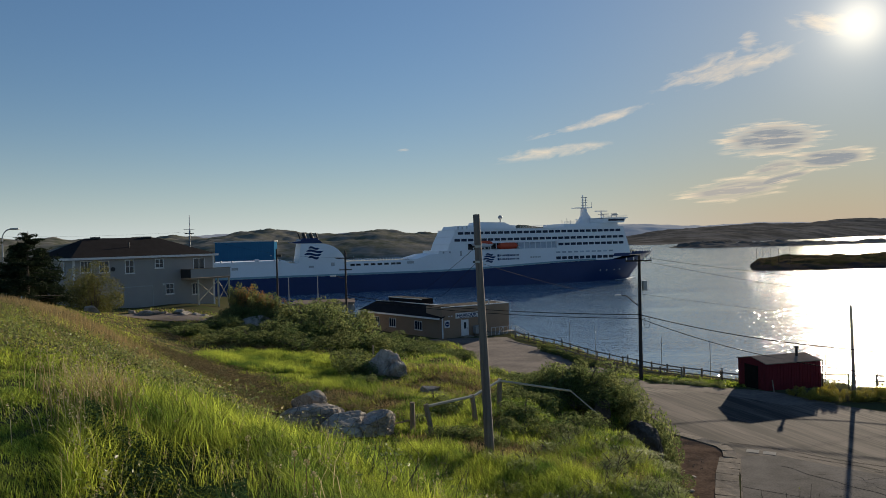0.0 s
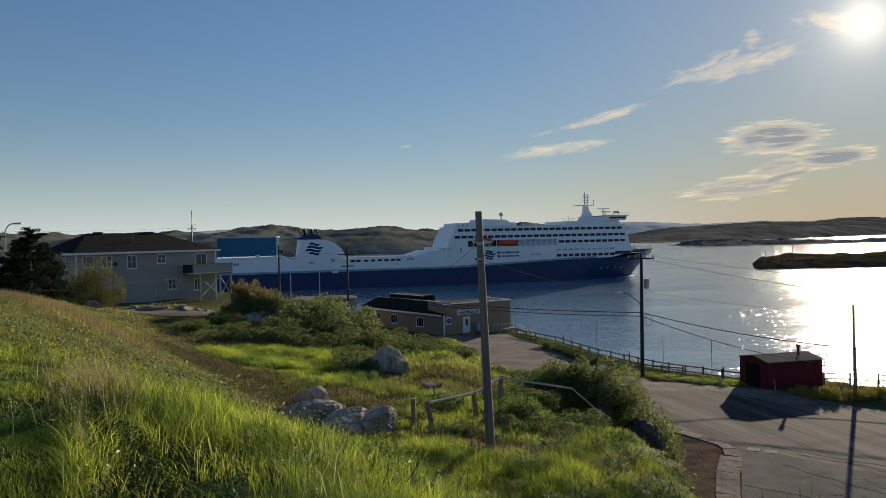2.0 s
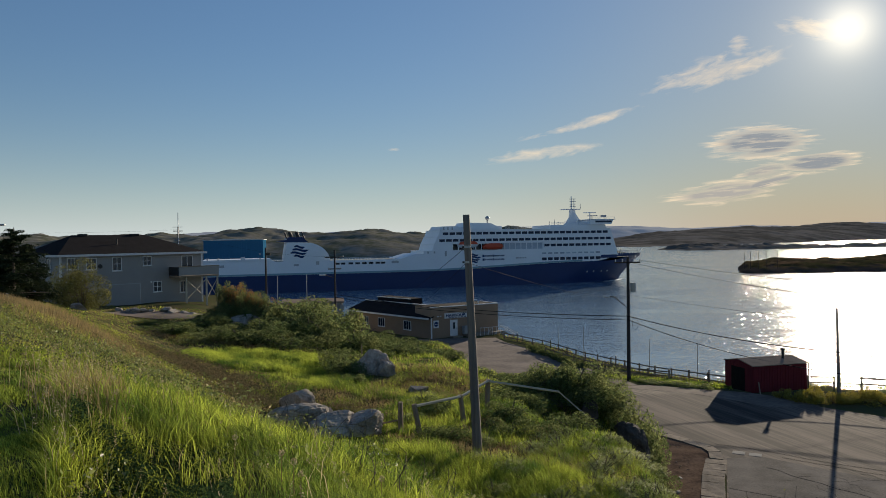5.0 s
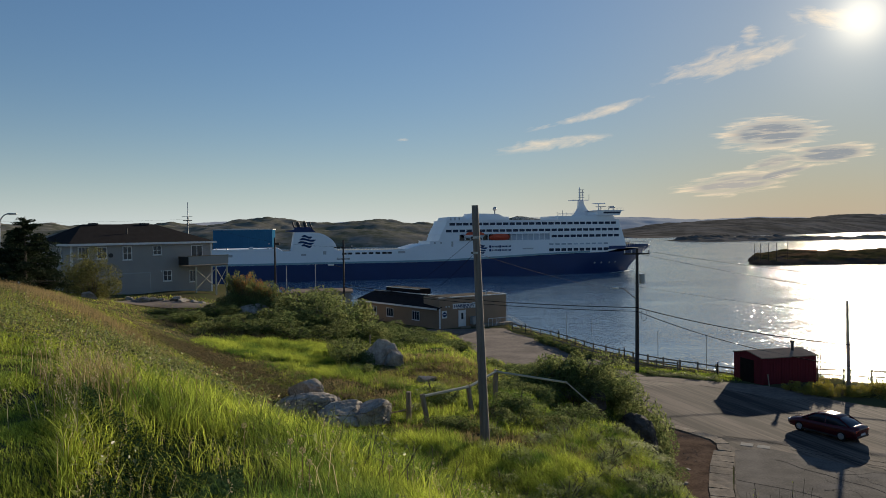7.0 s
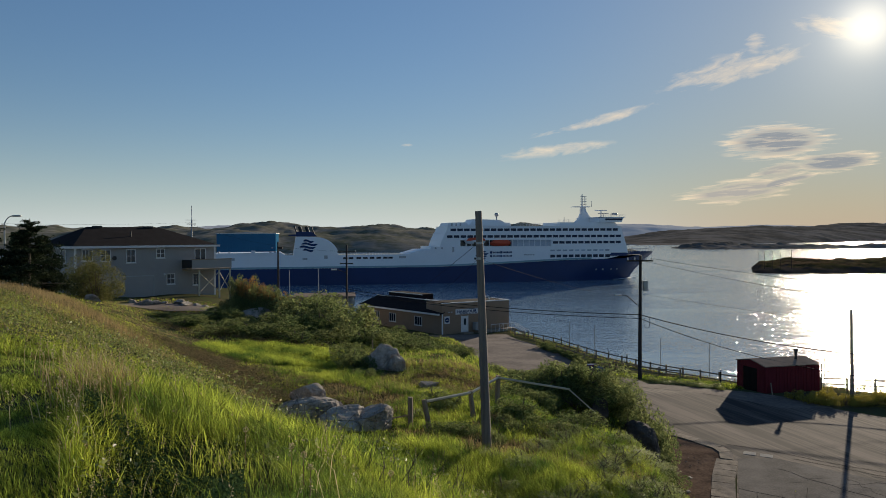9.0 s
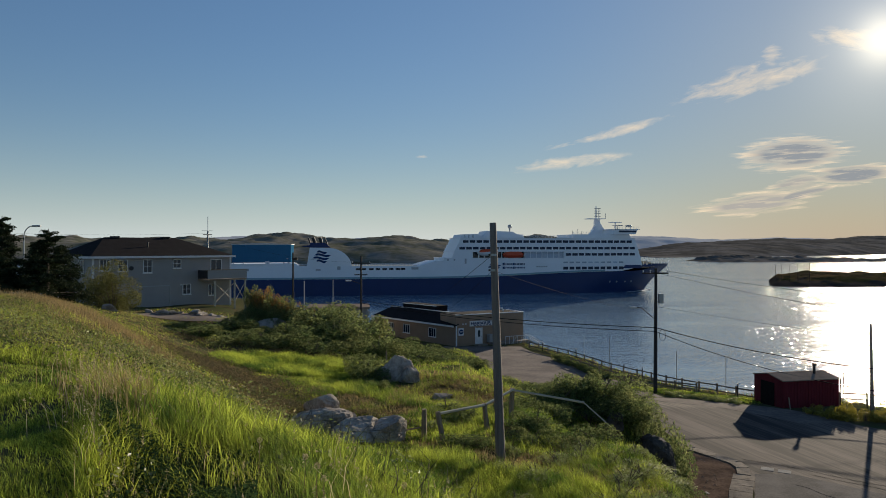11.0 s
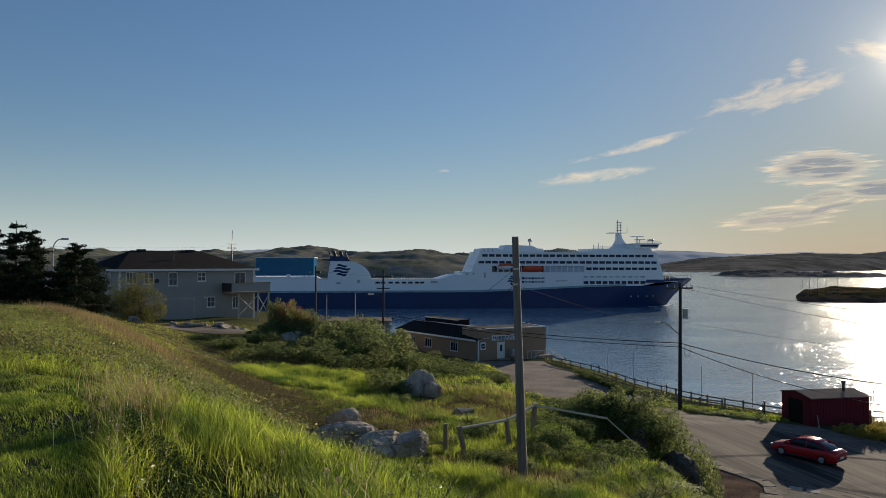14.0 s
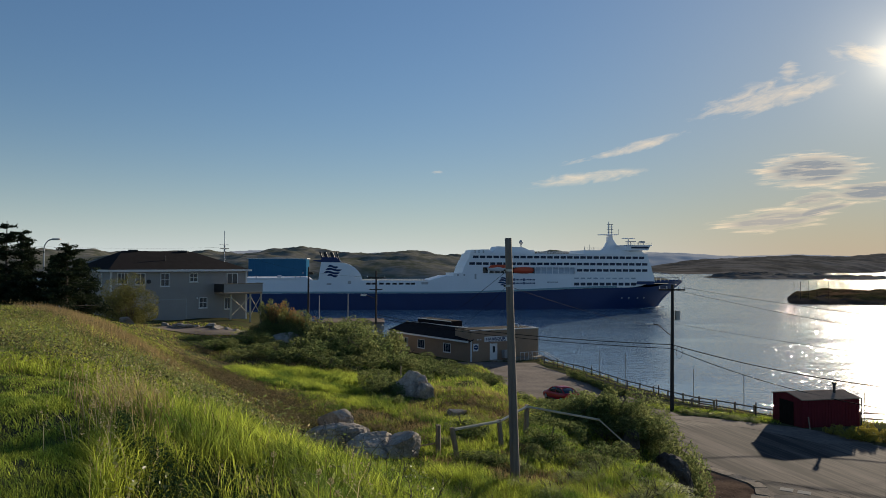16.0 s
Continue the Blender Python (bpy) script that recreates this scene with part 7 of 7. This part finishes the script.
# ---- what moves ----
DRIVE = ((0, 42.34, -8.0), (3, 38.54, 10.11), (5, 33.65, 29.05), (6.6, 26.71, 42.93), (6.8, 25.65, 44.44), (7.0, 24.65, 46.09), (7.4, 22.3, 49.39), (7.9, 19.47, 54.01), (8.3, 17.11, 57.69), (8.6, 15.5, 61.5), (9.2, 12.4, 69.5), (9.6, 9.0, 74.8), (10.3, 2.6, 82.0), (11.0, -5.5, 88.0), (11.5, -10.8, 91.5), (12.5, -14.0, 94.0), (16, -15.0, 94.8))
DRIVE2 = ((0, 43.6, -52), (6, 42.34, -30), (10, 40.19, -4), (12, 34.68, 25.83), (13.2, 27.26, 43.03), (13.6, 24.81, 46.97), (14.1, 21.38, 51.03), (14.6, 17.86, 55.19), (15.0, 15.2, 59.0), (15.5, 11.9, 66.2), (16, 8.65, 72.7))


def drive(thing, wheels, path, first, last):
    """Keys a car along a path on the ground, and turns its wheels from first to last."""
    ts_, px, py = (np.array([p[i] for p in path], float) for i in range(3))

    def at(t):
        return np.interp(t, ts_, px), np.interp(t, ts_, py)

    rows = []
    for t in sorted(set(np.round(np.r_[np.arange(0, first, 1.0), np.arange(first, last, 0.25), np.arange(last, 16, 1.0), 16.0], 3))):
        xa, ya = at(max(t - 0.35, 0))
        xb, yb = at(min(t + 0.35, 16))
        x, y = at(t)
        if math.hypot(xb - xa, yb - ya) > 0.05:
            turn = math.degrees(math.atan2(yb - ya, xb - xa))
            dx, dy = math.cos(radians(turn)), math.sin(radians(turn))
        zf, zb = (float(low_level(np.array(y + k * 1.38 * dy))) for k in (1, -1))
        rows.append((float(t), pose(x, y, (zf + zb) / 2 + 0.035, 0, -math.degrees(math.atan2(zf - zb, 2.76)), turn)))
    walk(thing, rows)
    for wh in wheels:
        base_, spin, rows = wh.location.copy(), 0.0, []
        for t in [0.0] + list(np.arange(first, last, 0.04)) + [16.0]:
            if rows and t < 16:
                xa, ya = at(t - 0.04)
                xb, yb = at(t)
                spin += min(math.degrees(math.hypot(xb - xa, yb - ya) / 0.33), 85)
            rows.append((float(t), pose(*base_, 0, spin % 360, 0)))
        walk(wh, rows)


def motions():
    walk(ferry, [(t, pose(-2.44 + dx, 315.0 + dy, 0, 0, 0, 17.385 + turn)) for t, dx, dy, turn in (
        (0, 0, 0, 0), (3.5, -1.05, 2.75, -1.95), (6.5, -1.9, 5.0, -3.7), (9, -2.85, 7.0, -4.95), (12, -3.85, 8.6, -6.15), (16, -5.4, 10.1, -7.5))])
    drive(dark_car, dark_wheels, DRIVE, 6.4, 12.6)
    drive(red_car, red_wheels, DRIVE2, 13.2, 16.0)


motions()
